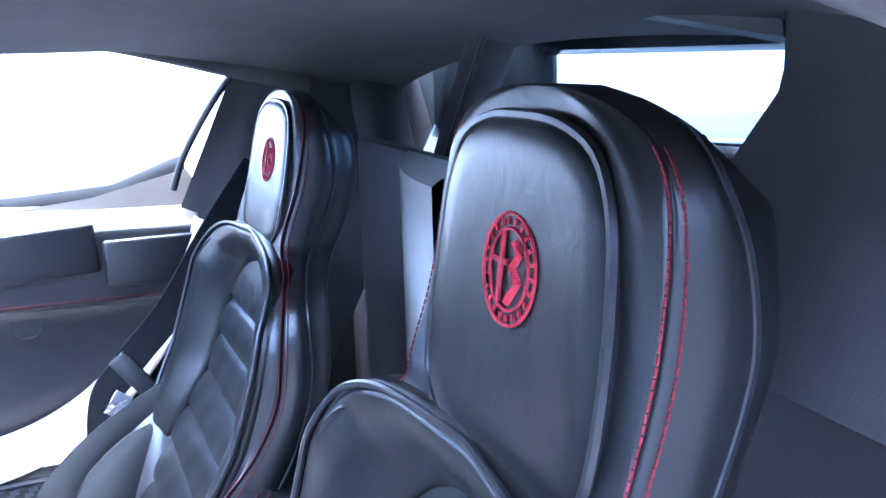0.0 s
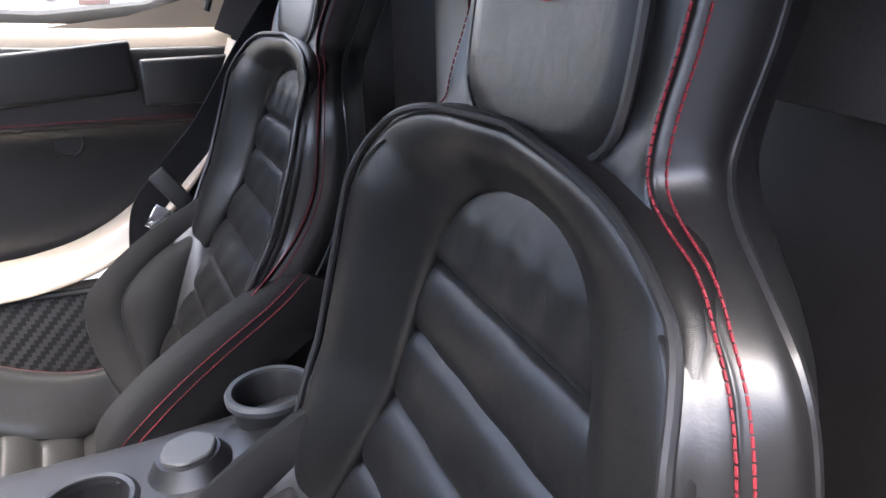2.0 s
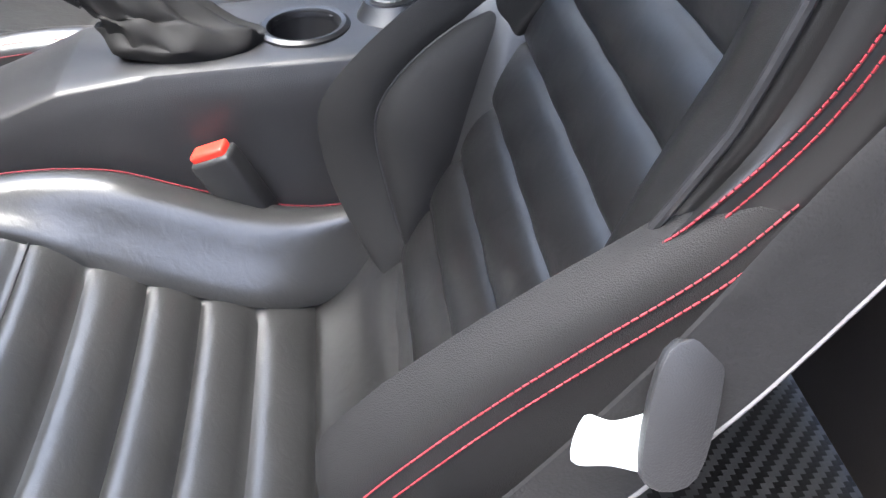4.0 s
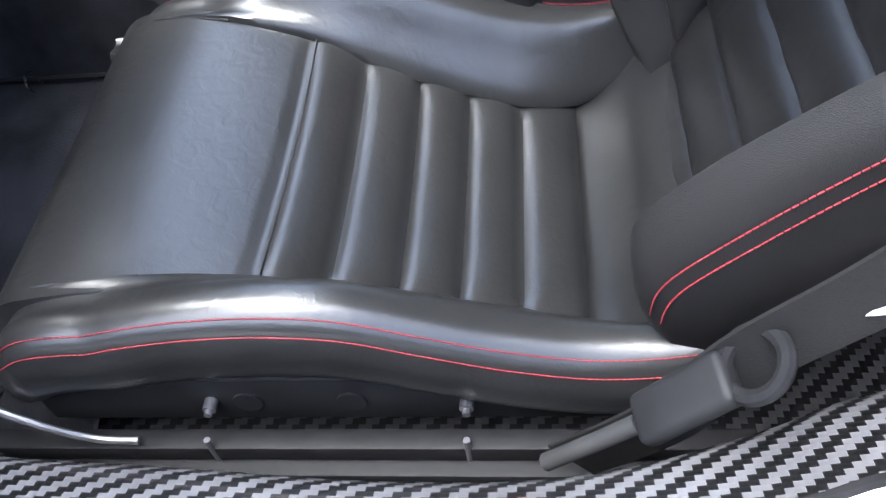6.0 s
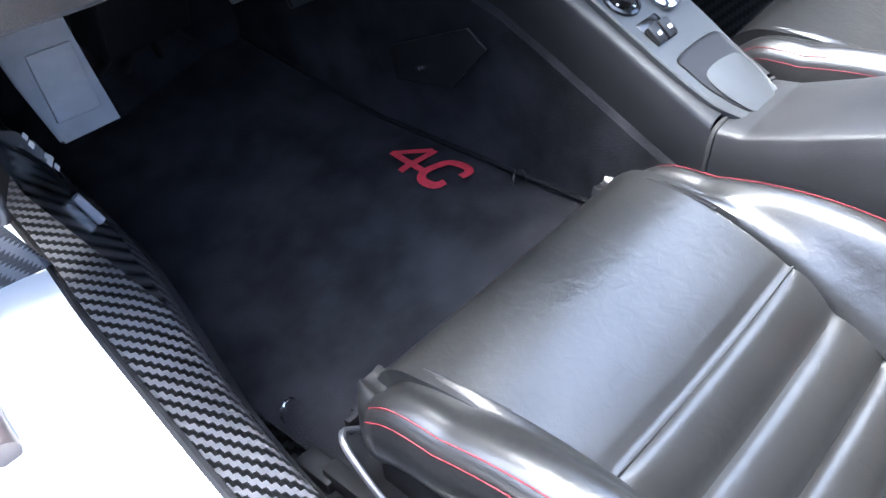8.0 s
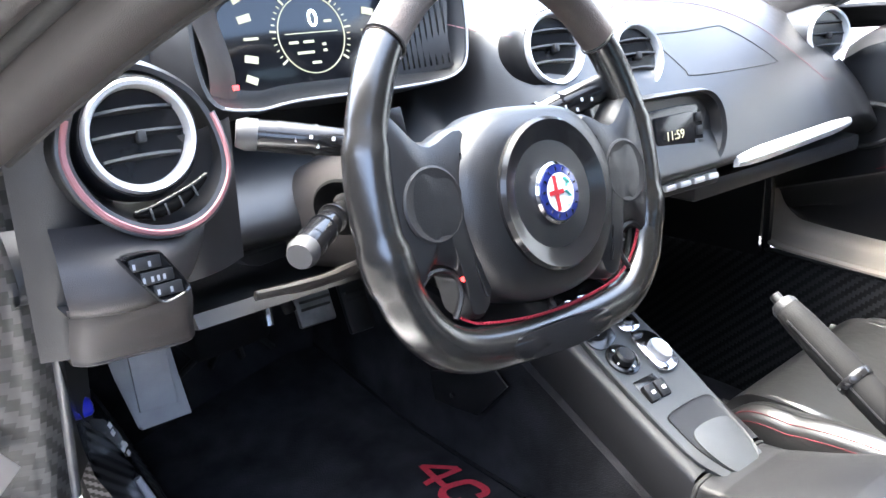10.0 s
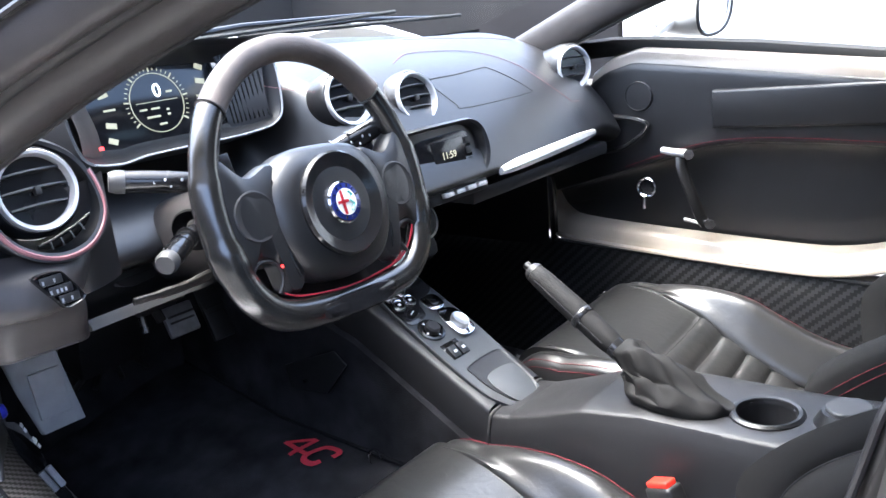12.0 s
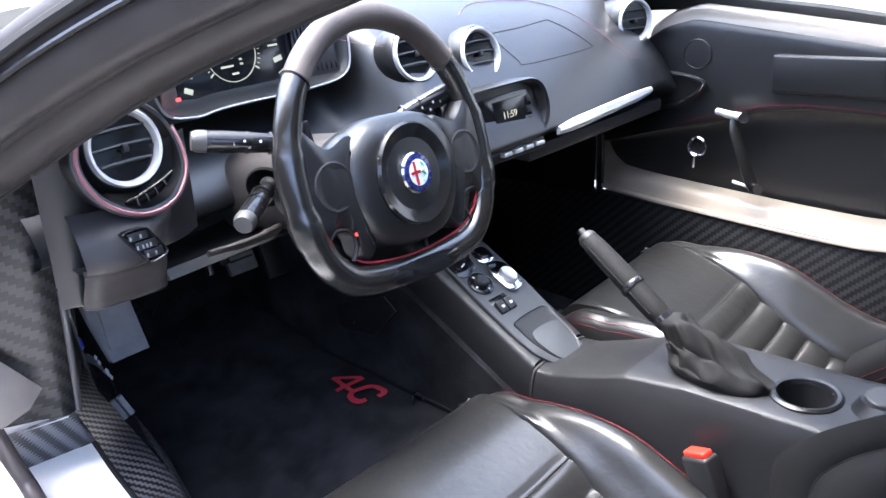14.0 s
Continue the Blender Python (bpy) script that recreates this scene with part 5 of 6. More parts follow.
for f, (c, ry, rx) in enumerate(LAY):
    tilt = min(1.0, max(0.0, (f - 2) / 5))
    r = []
    for a in np.linspace(0, 2 * math.pi, 64, endpoint=False):
        wob = 1 + (0.10 * math.sin(4 * a + 0.9 * f) + 0.075 * math.sin(7 * a - 1.6 * f) + 0.04 * math.sin(11 * a + 2.1 * f)) * (1 if 1 < f < 8 else 0.15)
        dy, dx = ry * wob * math.sin(a), rx * wob * math.cos(a)
        r.append((c[0] + dx, c[1] + dy * (1 - 0.4 * tilt), c[2] - dy * 0.75 * tilt + (0.007 * math.sin(3 * a + 1.3 * f) + 0.003 * math.sin(8 * a - f) if 1 < f < 8 else 0)))
    rings.append(r)
fine = np.array(rings)
fine = np.array([spline(fine[:, j, :], 30) for j in range(64)]).transpose(1, 0, 2)
part("gaiter", skin([list(map(tuple, r)) for r in fine]), PERF, hb, "crumpled black leather gaiter")

# cup holders and cap on the tunnel
def cup_body(m, profile, n):
    """A cup open at its top: the last ring closes at the axis."""
    return skin([[m @ Vector((r * math.cos(2 * math.pi * j / n), r * math.sin(2 * math.pi * j / n), h)) for j in range(n)] for r, h in profile], caps=False)


cups = thing("cup_holder", (-0.012, 0.152, 0.43), "round black cup holder sunk in the tunnel", "cup holder")
cm = axes((-0.012, 0.152, lev(0.152, TOP) + 0.001), (0, 0.05, 1))
part("rim", turned(cm, ((0.050, -0.004), (0.049, 0.003), (0.045, 0.006), (0.040, 0.005), (0.038, 0.000), (0.0375, -0.004)), 44), SOFT, cups)
part("well", cup_body(cm, ((0.0385, 0.003), (0.0375, -0.02), (0.034, -0.075), (0.001, -0.076)), 44), PLASTIC, cups)
capt = thing("bottle_cap_plinth", (0.004, 0.050, 0.44), "raised plinth with a notched grey cap", "cap")
part("plinth", turned(axes((0.004, 0.052, lev(0.05, TOP) - 0.006), (0, 0.12, 1)), ((0.050, 0.0), (0.043, 0.008), (0.036, 0.018), (0.032, 0.024), (0.001, 0.024)), 36), SOFT, capt)
part("cap", skin([[axes((0.004, 0.054, lev(0.05, TOP) + 0.017), (0, 0.12, 1)) @ Vector((0.027 * f * (1 + 0.05 * (math.cos(6 * a) > 0.3)) * math.cos(a), 0.027 * f * (1 + 0.05 * (math.cos(6 * a) > 0.3)) * math.sin(a), z)) for a in np.linspace(0, 2 * math.pi, 60, endpoint=False)] for f, z in ((1, 0.0), (1, 0.005), (0.94, 0.0065), (0.02, 0.0065))]), ENDCAP, capt)
tall = thing("tall_cup_holder", (0.045, -0.040, 0.46), "tall black plastic cup holder with a grey rim", "cup holder")
tm = axes((0.047, -0.040, 0.418), (0, 0.06, 1))
part("cup", cup_body(tm, ((0.030, -0.03), (0.036, 0.0), (0.042, 0.060), (0.047, 0.066), (0.046, 0.072), (0.041, 0.073), (0.0385, 0.068), (0.036, 0.02), (0.001, 0.015)), 44), PLASTIC, tall)
part("rim", turned(tm, ((0.0475, 0.064), (0.048, 0.070), (0.045, 0.0745), (0.040, 0.0735), (0.0395, 0.070)), 44), CONSOLE, tall)
part("rear_riser", skin([[(0.0 + 0.075 * math.copysign(abs(math.cos(a)) ** 0.6, math.cos(a)), y, z + h * max(0, math.sin(a))) for a in np.linspace(0, math.pi, 16)] for y, z, h in ((0.02, 0.43, 0.018), (-0.02, 0.43, 0.035), (-0.10, 0.43, 0.05), (-0.20, 0.44, 0.06))], False, False), SOFT, tall)

# buckle beside the tunnel
bk = thing("belt_buckle", (-0.118, 0.235, 0.28), "black belt buckle with a red release button", "belt buckle")
bd = Vector((-0.004, 0.42, 0.90)).normalized()
b0 = Vector((-0.124, 0.205, 0.255))
bmat = axes(b0 + bd * 0.055, bd, (0.25, 0.85, -0.4))
part("case", box(bmat, 0.048, 0.030, 0.105, 0.006, 3), PLASTIC, bk)
part("release_button", box(bmat @ pose(0, 0, 0.054), 0.040, 0.020, 0.012, 0.003, 3), RED_PLASTIC, bk, "red release button")
part("stalk", box(bmat @ pose(0, 0, -0.085), 0.030, 0.010, 0.08, 0.003), WEB, bk)
wire = thing("wiring_loom", (-0.10, 0.175, 0.22), "black ribbed wiring sleeve beside the seat", "cable")
part("sleeve", join(*[tube([(-0.112, 0.16 + 0.012 * k, 0.24 + 0.004 * (k % 2)), (-0.095, 0.17 + 0.012 * k, 0.27)], 0.004, 8) for k in range(7)]), WEB, wire)

# ---- floor mat ----
def mat_z(x, y):
    return 0.130 + 0.082 * min(1.0, max(0.0, (x + 0.56) / 0.36)) + 0.15 * max(0, y - 1.08)


mt = thing("floor_mat", (-0.33, 1.0, 0.13), "black carpet floor mat with a red woven mark", "floor mat")
part("carpet", skin([[(x, y, mat_z(x, y) + 0.006 * noise.noise((x * 6, y * 6, 0)) + 0.003 * noise.noise((x * 15, y * 15, 3))) for x in np.linspace(-0.565, -0.118, 60)] for y in np.linspace(0.62, 1.40, 90)], False, False), CARPET, mt)
part("binding", tube([(-0.120, y, mat_z(-0.12, y) + 0.006) for y in np.linspace(0.62, 1.40, 50)], 0.0035, 6), WEB, mt)


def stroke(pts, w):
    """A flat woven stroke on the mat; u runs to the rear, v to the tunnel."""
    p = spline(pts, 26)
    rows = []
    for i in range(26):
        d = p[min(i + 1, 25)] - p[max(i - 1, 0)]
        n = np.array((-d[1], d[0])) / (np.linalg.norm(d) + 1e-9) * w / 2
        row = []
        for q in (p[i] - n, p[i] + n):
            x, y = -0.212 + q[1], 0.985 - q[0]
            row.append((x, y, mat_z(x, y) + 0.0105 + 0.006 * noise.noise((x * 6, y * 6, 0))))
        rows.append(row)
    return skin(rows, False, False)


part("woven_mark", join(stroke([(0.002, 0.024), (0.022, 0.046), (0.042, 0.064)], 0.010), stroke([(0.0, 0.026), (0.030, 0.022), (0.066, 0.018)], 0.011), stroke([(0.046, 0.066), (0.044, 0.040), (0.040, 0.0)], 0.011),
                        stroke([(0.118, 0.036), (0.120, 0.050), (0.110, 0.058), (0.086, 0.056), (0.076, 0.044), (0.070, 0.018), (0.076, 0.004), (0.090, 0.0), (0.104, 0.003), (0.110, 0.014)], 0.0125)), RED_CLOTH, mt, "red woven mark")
pm = thing("floor_mat", (0.36, 1.0, 0.10), "plain black carpet mat in the passenger footwell", "floor mat")
part("carpet", skin([[(x, y, 0.100 + 0.004 * noise.noise((x * 6, y * 6, 5)) + 0.10 * max(0, y - 1.15)) for x in np.linspace(0.125, 0.600, 30)] for y in np.linspace(0.20, 1.38, 50)], False, False), CARPET, pm)
for x, y in ((-0.135, 0.80), (-0.545, 0.800)):
    hk = thing("mat_hook", (x, y, mat_z(x, y)), "small bright mat fixing hook", "hook", group="mat hooks")
    part("hook", tube([(x + 0.013 * math.cos(a), y + 0.004 * math.sin(a), mat_z(x, y) + 0.008 + 0.016 * math.sin(a)) for a in np.linspace(-0.4, math.pi + 0.4, 18)], 0.0022, 8), CHROME, hk)

# footrest and pedals
fr = thing("footrest", (-0.54, 1.10, 0.36), "flat pale grey dead pedal plate", "footrest")
part("plate", skin([[(xl + (xr - xl) * u, y, z) for u in (0, 0.5, 1)] for xl, xr, y, z in ((-0.593, -0.510, 1.148, 0.600), (-0.590, -0.508, 1.125, 0.535), (-0.580, -0.503, 1.104, 0.460), (-0.564, -0.496, 1.088, 0.392), (-0.564, -0.496, 1.103, 0.388), (-0.580, -0.503, 1.119, 0.460), (-0.590, -0.508, 1.140, 0.535))], False, False), GREYP, fr)
part("raised_pad", box(pose(-0.538, 1.098, 0.452, 75, 0, -4), 0.050, 0.075, 0.006, 0.002), GREYP, fr)
for name, x, y, z, w, h, lab in (("brake_pedal", -0.300, 1.08, 0.495, 0.060, 0.055, "ribbed grey metal brake pedal"), ("accelerator_pedal", -0.205, 1.12, 0.47, 0.045, 0.11, "tall black plastic accelerator pedal")):
    pe = thing(name, (x, y, z), lab, "pedal", group="pedals")
    part("pad", box(pose(x, y, z, 65, 0, 0), w, h, 0.012, 0.004), STEEL2 if name[0] == "b" else PLASTIC, pe)
    part("arm", tube([(x, y + 0.01, z), (x + 0.005, y + 0.06, z + 0.10), (x + 0.01, y + 0.20, z + 0.16), (x + 0.01, 1.40, z + 0.14)], 0.008, 8), STEEL, pe)
    part("ribs", join(*[box(pose(x, y - 0.005, z - 0.012 + 0.012 * k, 65, 0, 0), w * 0.8, 0.004, 0.006) for k in range(3)]), RUBBER, pe)
fw = part("wall_front", skin([[(x, y, z) for x in np.linspace(-0.84, 0.84, 12)] for y, z in ((1.36, 0.05), (1.42, 0.25), (1.45, 0.45), (1.42, 0.66), (1.34, 0.80), (1.24, 0.905))], False, False), CARPET)
tagged(fw, "dark carpeted front bulkhead of the footwells", "bulkhead", kind="structure")
box_ = thing("pedal_box", (-0.36, 1.25, 0.40), "black steel pedal box with hoses", "pedal box")
part("bracket", box(pose(-0.36, 1.26, 0.47, 10, 0, 5), 0.14, 0.08, 0.16, 0.012), STEEL, box_)
for k in range(4):
    part("hose", tube(spline([(-0.44 + 0.03 * k, 1.30, 0.62), (-0.47 + 0.05 * k, 1.28 + 0.02 * (k % 2), 0.50 - 0.03 * k), (-0.36 + 0.015 * k, 1.31, 0.40), (-0.40 + 0.06 * k, 1.38, 0.30)], 20), 0.006, 8), RUBBER, box_)

# carbon side wall of the driver's footwell, bonnet release and blue cap
def on_side(y, z, out=0.003):
    """A point of the driver's footwell wall, lifted off it by out."""
    xb = lev(y, ((0.86, 0.605), (1.03, 0.565), (1.30, 0.540), (1.5, 0.53)))
    u = (z - 0.30) / 0.20
    return Vector((-(xb + 0.085 * min(1.0, u) + 0.015 * max(0.0, u - 1)) + out, y, z))


side = part("wall_west", skin([[tuple(on_side(y, z, 0.0)) for z in np.linspace(0.295, 0.72, 14)] for y in np.linspace(0.86, 1.44, 18)], False, False, uv=lambda v: (v.y, v.z)), CARBON)
tagged(side, "carbon fibre wall beside the driver's footwell", "wall", kind="structure")
rel = thing("bonnet_release", (-0.640, 0.990, 0.46), "bonnet release handle with white symbols on carbon", "release handle")
part("blue_cap", turned(axes(on_side(0.985, 0.503), (1, -0.15, 0.15)), ((0.011, 0.0), (0.011, 0.008), (0.008, 0.012), (0.001, 0.013)), 24), BLUE, rel, "blue round cap")
part("handle", skin([[on_side(0.985 + a * w, z, o) for a in np.linspace(-1, 1, 9)] for z, w, o in ((0.482, 0.010, 0.002), (0.470, 0.022, 0.012), (0.448, 0.028, 0.016), (0.425, 0.024, 0.014), (0.406, 0.012, 0.009), (0.394, 0.004, 0.002))], False, False), GLOSS, rel)
part("symbols", join(*[box(axes(on_side(0.972 + 1.4 * dy, z, 0.0180), (0.75, -0.55, 0.4), (0.5, 1, 0)), 0.007, 0.006, 0.001) for dy, z in ((-0.008, 0.450), (0.004, 0.447), (0.010, 0.440), (-0.002, 0.438), (0.0, 0.468), (0.008, 0.472))]), WHITE_MARK, rel)
part("stem", tube([on_side(0.975, 0.398, 0.006), on_side(0.965, 0.365, 0.006)], 0.005, 8), GREYP, rel)

# ---- passenger side: sill, jamb and door ----
ps = thing("sill_passenger", (0.68, 0.4, 0.20), "carbon tub side under a white sill with warm shade in its colour", "sill", kind="structure")
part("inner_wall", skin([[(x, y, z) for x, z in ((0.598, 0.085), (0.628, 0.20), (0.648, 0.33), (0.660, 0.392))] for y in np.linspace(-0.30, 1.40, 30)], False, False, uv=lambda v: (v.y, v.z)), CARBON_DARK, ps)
part("seal", tube([(0.662, y, 0.395) for y in np.linspace(-0.05, 1.30, 40)], 0.006, 8), RUBBER, ps)
part("kick_panel", skin([[(0.655 - 0.05 * u, 0.925 + 0.45 * u, z) for u in np.linspace(0, 1, 8)] for z in np.linspace(0.38, 0.74, 8)], False, False), PLASTIC, ps, "dark kick panel")
part("kick_edge", tube(spline([(0.665, 0.915, 0.39), (0.668, 0.918, 0.48), (0.668, 0.925, 0.60), (0.665, 0.93, 0.70)], 20), 0.010, 8), GLOSS, ps)
JAMB = [(0.700, 0.975, 0.66), (0.700, 0.960, 0.575), (0.699, 0.945, 0.480), (0.698, 0.915, 0.440), (0.696, 0.850, 0.425), (0.692, 0.60, 0.420), (0.690, 0.35, 0.420), (0.690, 0.245, 0.428), (0.692, 0.150, 0.455), (0.696, 0.055, 0.515), (0.700, -0.045, 0.630), (0.703, -0.105, 0.745), (0.705, -0.12, 0.78)]
jr = spline(JAMB, 90)
jrows = []
for i, p in enumerate(jr):
    d = jr[min(i + 1, 89)] - jr[max(i - 1, 0)]
    d /= np.linalg.norm(d)
    n = np.array((0, -d[2], d[1]))
    n = n if n @ (np.array((0.7, 0.4, 0.62)) - p) > 0 else -n
    w = 0.017
    jrows.append([tuple(p + n * a * w + np.array((b, 0, 0))) for a, b in ((-1.2, -0.034), (-1.1, -0.020), (-0.5, -0.014), (0.3, -0.010), (0.8, -0.002), (1.0, 0.014), (1.0, 0.05))])
part("jamb", skin(jrows, False, False), SEALW, ps, "white door jamb with warm shade put into its cream colour")
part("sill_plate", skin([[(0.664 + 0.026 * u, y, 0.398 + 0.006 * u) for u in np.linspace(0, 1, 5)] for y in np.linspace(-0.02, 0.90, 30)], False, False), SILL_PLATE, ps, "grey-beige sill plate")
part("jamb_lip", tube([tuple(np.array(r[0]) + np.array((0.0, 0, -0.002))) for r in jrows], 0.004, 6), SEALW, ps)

pd = thing("passenger_door", (0.74, 0.35, 0.42), "black trimmed passenger door with a white upper edge", "door", kind="structure")
DX = 0.712
ys = np.concatenate((np.linspace(-0.12, 0.90, 60), [0.93, 0.96]))
def door_top(y):
    return lev(y, ((-0.12, 0.775), (0.08, 0.782), (0.53, 0.812), (0.72, 0.822), (0.79, 0.800), (0.88, 0.74), (0.96, 0.70)))
rows = []
for y in ys:
    zt = door_top(y)
    zr = lev(y, ((-0.12, 0.655), (0.30, 0.660), (0.45, 0.655), (0.55, 0.640), (0.65, 0.605), (0.75, 0.57), (0.96, 0.50)))
    rows.append([(DX + dx, y, z) for dx, z in spline([(0.06, 0.395), (0.045, 0.42), (0.040, 0.48), (0.036, zr - 0.05), (0.022, zr - 0.008), (0.004, zr), (0.0, zr + 0.015), (0.0, (zr + zt) / 2), (0.003, zt - 0.012), (0.014, zt)], 34)])
part("panel", skin(rows, False, False), SOFT, pd)
part("stitch_line", stitches(spline([(DX - 0.001, y, z) for y, z in ((-0.11, 0.662), (0.20, 0.668), (0.40, 0.667), (0.52, 0.655), (0.62, 0.627), (0.74, 0.582))], 60), 0.006, 0.0046, 0.0008), RED_THREAD, pd)
part("insert", box(pose(DX - 0.006, 0.290, 0.738, 0, 0, 0) @ pose(0, 0, 0, -3.2, 0, 0), 0.014, 0.480, 0.082, 0.007, 3), SOFT, pd, "raised soft armrest panel")
part("insert_rear", box(pose(DX - 0.004, -0.032, 0.722), 0.014, 0.150, 0.078, 0.007, 3), SOFT, pd)
rows = []
for y in np.linspace(-0.11, 0.83, 40):
    zt = door_top(y)
    rows.append([(DX + dx, y, zt + dz) for dx, dz in ((0.008, -0.004), (0.012, 0.008), (0.024, 0.024), (0.045, 0.030), (0.065, 0.036))])
part("painted_edge", skin(rows, False, False), SEALW, pd, "white inner edge with warm shade put into its cream colour")
rows = []
for y in np.linspace(-0.10, 0.92, 44):
    z0 = lev(y, ((-0.10, 0.862), (-0.09, 0.862), (0.016, 0.822), (0.18, 0.812), (0.45, 0.836), (0.72, 0.850), (0.80, 0.85), (0.92, 0.84)))
    rows.append([(DX + dx, y, z0 + dz) for dx, dz in ((0.050, -0.006), (0.048, 0.006), (0.054, 0.020), (0.066, 0.026), (0.080, 0.022), (0.082, -0.02))])
part("window_seal", skin(rows, False, False), RUBBER, pd, "black window seal")
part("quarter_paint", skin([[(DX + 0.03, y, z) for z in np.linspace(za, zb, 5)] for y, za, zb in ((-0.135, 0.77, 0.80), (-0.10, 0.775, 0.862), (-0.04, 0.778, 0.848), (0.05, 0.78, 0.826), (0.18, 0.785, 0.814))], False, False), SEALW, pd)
for y, z, r, nm in ((0.704, 0.748, 0.034, "tweeter_cover"), (0.169, 0.629, 0.024, "round_cap")):
    part(nm, turned(axes((DX - 0.001 if z > 0.66 else DX + 0.032, y, z), (-1, 0, 0.02)), ((r, -0.006), (r, 0.002), (r * 0.94, 0.0035), (r * 0.90, 0.002), (0.001, 0.003)), 32), SOFT, pd)
part("door_loop", tube(spline([(DX - 0.004, 0.815, 0.700), (DX - 0.010, 0.74, 0.700), (DX - 0.012, 0.682, 0.690), (DX - 0.012, 0.690, 0.665), (DX - 0.010, 0.740, 0.630), (DX - 0.004, 0.80, 0.615)], 40), 0.0055, 8), PLASTIC, pd, "black looped door release")
part("loop_edge", tube(spline([(DX - 0.014, 0.70, 0.700), (DX - 0.018, 0.678, 0.690), (DX - 0.018, 0.688, 0.666), (DX - 0.016, 0.72, 0.645)], 20), 0.0016, 5), CHROME, pd)
RX = 0.684
ring = part("lock_ring", turned(axes((RX, 0.671, 0.545), (-1, 0, 0.05)), ((0.024, 0.0), (0.024, 0.006), (0.021, 0.008), (0.018, 0.005), (0.018, 0.0)), 32), CHROME, pd, "chrome lock ring")
part("lock_core", turned(axes((RX + 0.002, 0.671, 0.545), (-1, 0, 0.05)), ((0.018, 0.0), (0.016, 0.002), (0.001, 0.003)), 24), GLOSS, ring)
part("lock_pin", tube([(RX - 0.004, 0.676, 0.525), (RX - 0.004, 0.678, 0.495)], 0.004, 8), CHROME, pd)
part("pull_strap", tube(spline([(0.676, 0.585, 0.630), (0.662, 0.578, 0.600), (0.658, 0.555, 0.550), (0.660, 0.535, 0.500), (0.668, 0.525, 0.478)], 30), 0.013, 10, flat=0.55), LEATHER, pd, "black pull strap")
for y0, y1, z0, z1, k in ((0.628, 0.565, 0.636, 0.632, 0), (0.575, 0.515, 0.482, 0.481, 1)):
    br = part("pull_bracket", tube([(0.672, y0, z0), (0.664, (y0 + y1) / 2, (z0 + z1) / 2), (0.668, y1, z1)], (0.0075, 0.0085, 0.010) if not k else (0.004, 0.0035, 0.009), 12), ALU, pd, "silver pull bracket")
    part("bracket_end", tube([(0.668, y1, z1), (0.658, y1 - 0.004, z1)], 0.011, 14), CHROME, br)
glass = part("window_pane", skin([[(DX + 0.062 - 0.10 * v * v, y0 + (y1 - y0) * v, z0 + (z1 - z0) * v) for v in np.linspace(0, 1, 8)] for y0, z0, y1, z1 in ((-0.09, 0.875, -0.18, 1.025), (0.05, 0.84, -0.02, 1.07), (0.30, 0.84, 0.20, 1.10), (0.55, 0.85, 0.40, 1.05), (0.78, 0.86, 0.70, 0.93))], False, False), GLASS, pd, "clear side window")
glass.visible_shadow = False

# ---- roof, pillars, rear of the cabin ----
roof = thing("roof", (0, 0.1, 1.12), "dark cloth roof lining with body-colour skin above", "ceiling", kind="structure")
def roof_z(x, y):
    return 1.128 - 0.075 * (abs(x) / 0.66) ** 2.2 - 0.22 * max(0, -y - 0.02) ** 1.15 - 0.20 * max(0, y - 0.18) ** 1.2
RX0, RX1 = -0.56, 0.66
part("lining", skin([[(x, y, roof_z(x, y)) for x in np.linspace(RX0, RX1, 30)] for y in np.linspace(-0.44, 0.34, 26)], False, False), FELT, roof)
part("skin", skin([[(x * 1.06, y, roof_z(x, y) + 0.035) for x in np.linspace(RX0, RX1, 20)] for y in np.linspace(-0.46, 0.36, 16)], False, False), PAINT, roof)
part("header_rail", tube([(x, 0.345, roof_z(x, 0.34) + 0.012) for x in np.linspace(RX0, RX1, 24)], 0.026, 10, flat=0.8), FELT, roof)
part("side_rail_passenger", tube(spline([(0.655, -0.30, 1.00), (0.672, -0.18, 1.030), (0.680, 0.0, 1.075), (0.672, 0.16, 1.098), (0.655, 0.34, 1.065)], 30), 0.022, 10), FELT, roof)
part("side_rail_driver", tube(spline([(-0.575, -0.34, 0.99), (-0.590, -0.18, 1.040), (-0.590, 0.0, 1.085), (-0.580, 0.16, 1.105), (-0.560, 0.34, 1.075)], 30), 0.020, 10), FELT, roof)
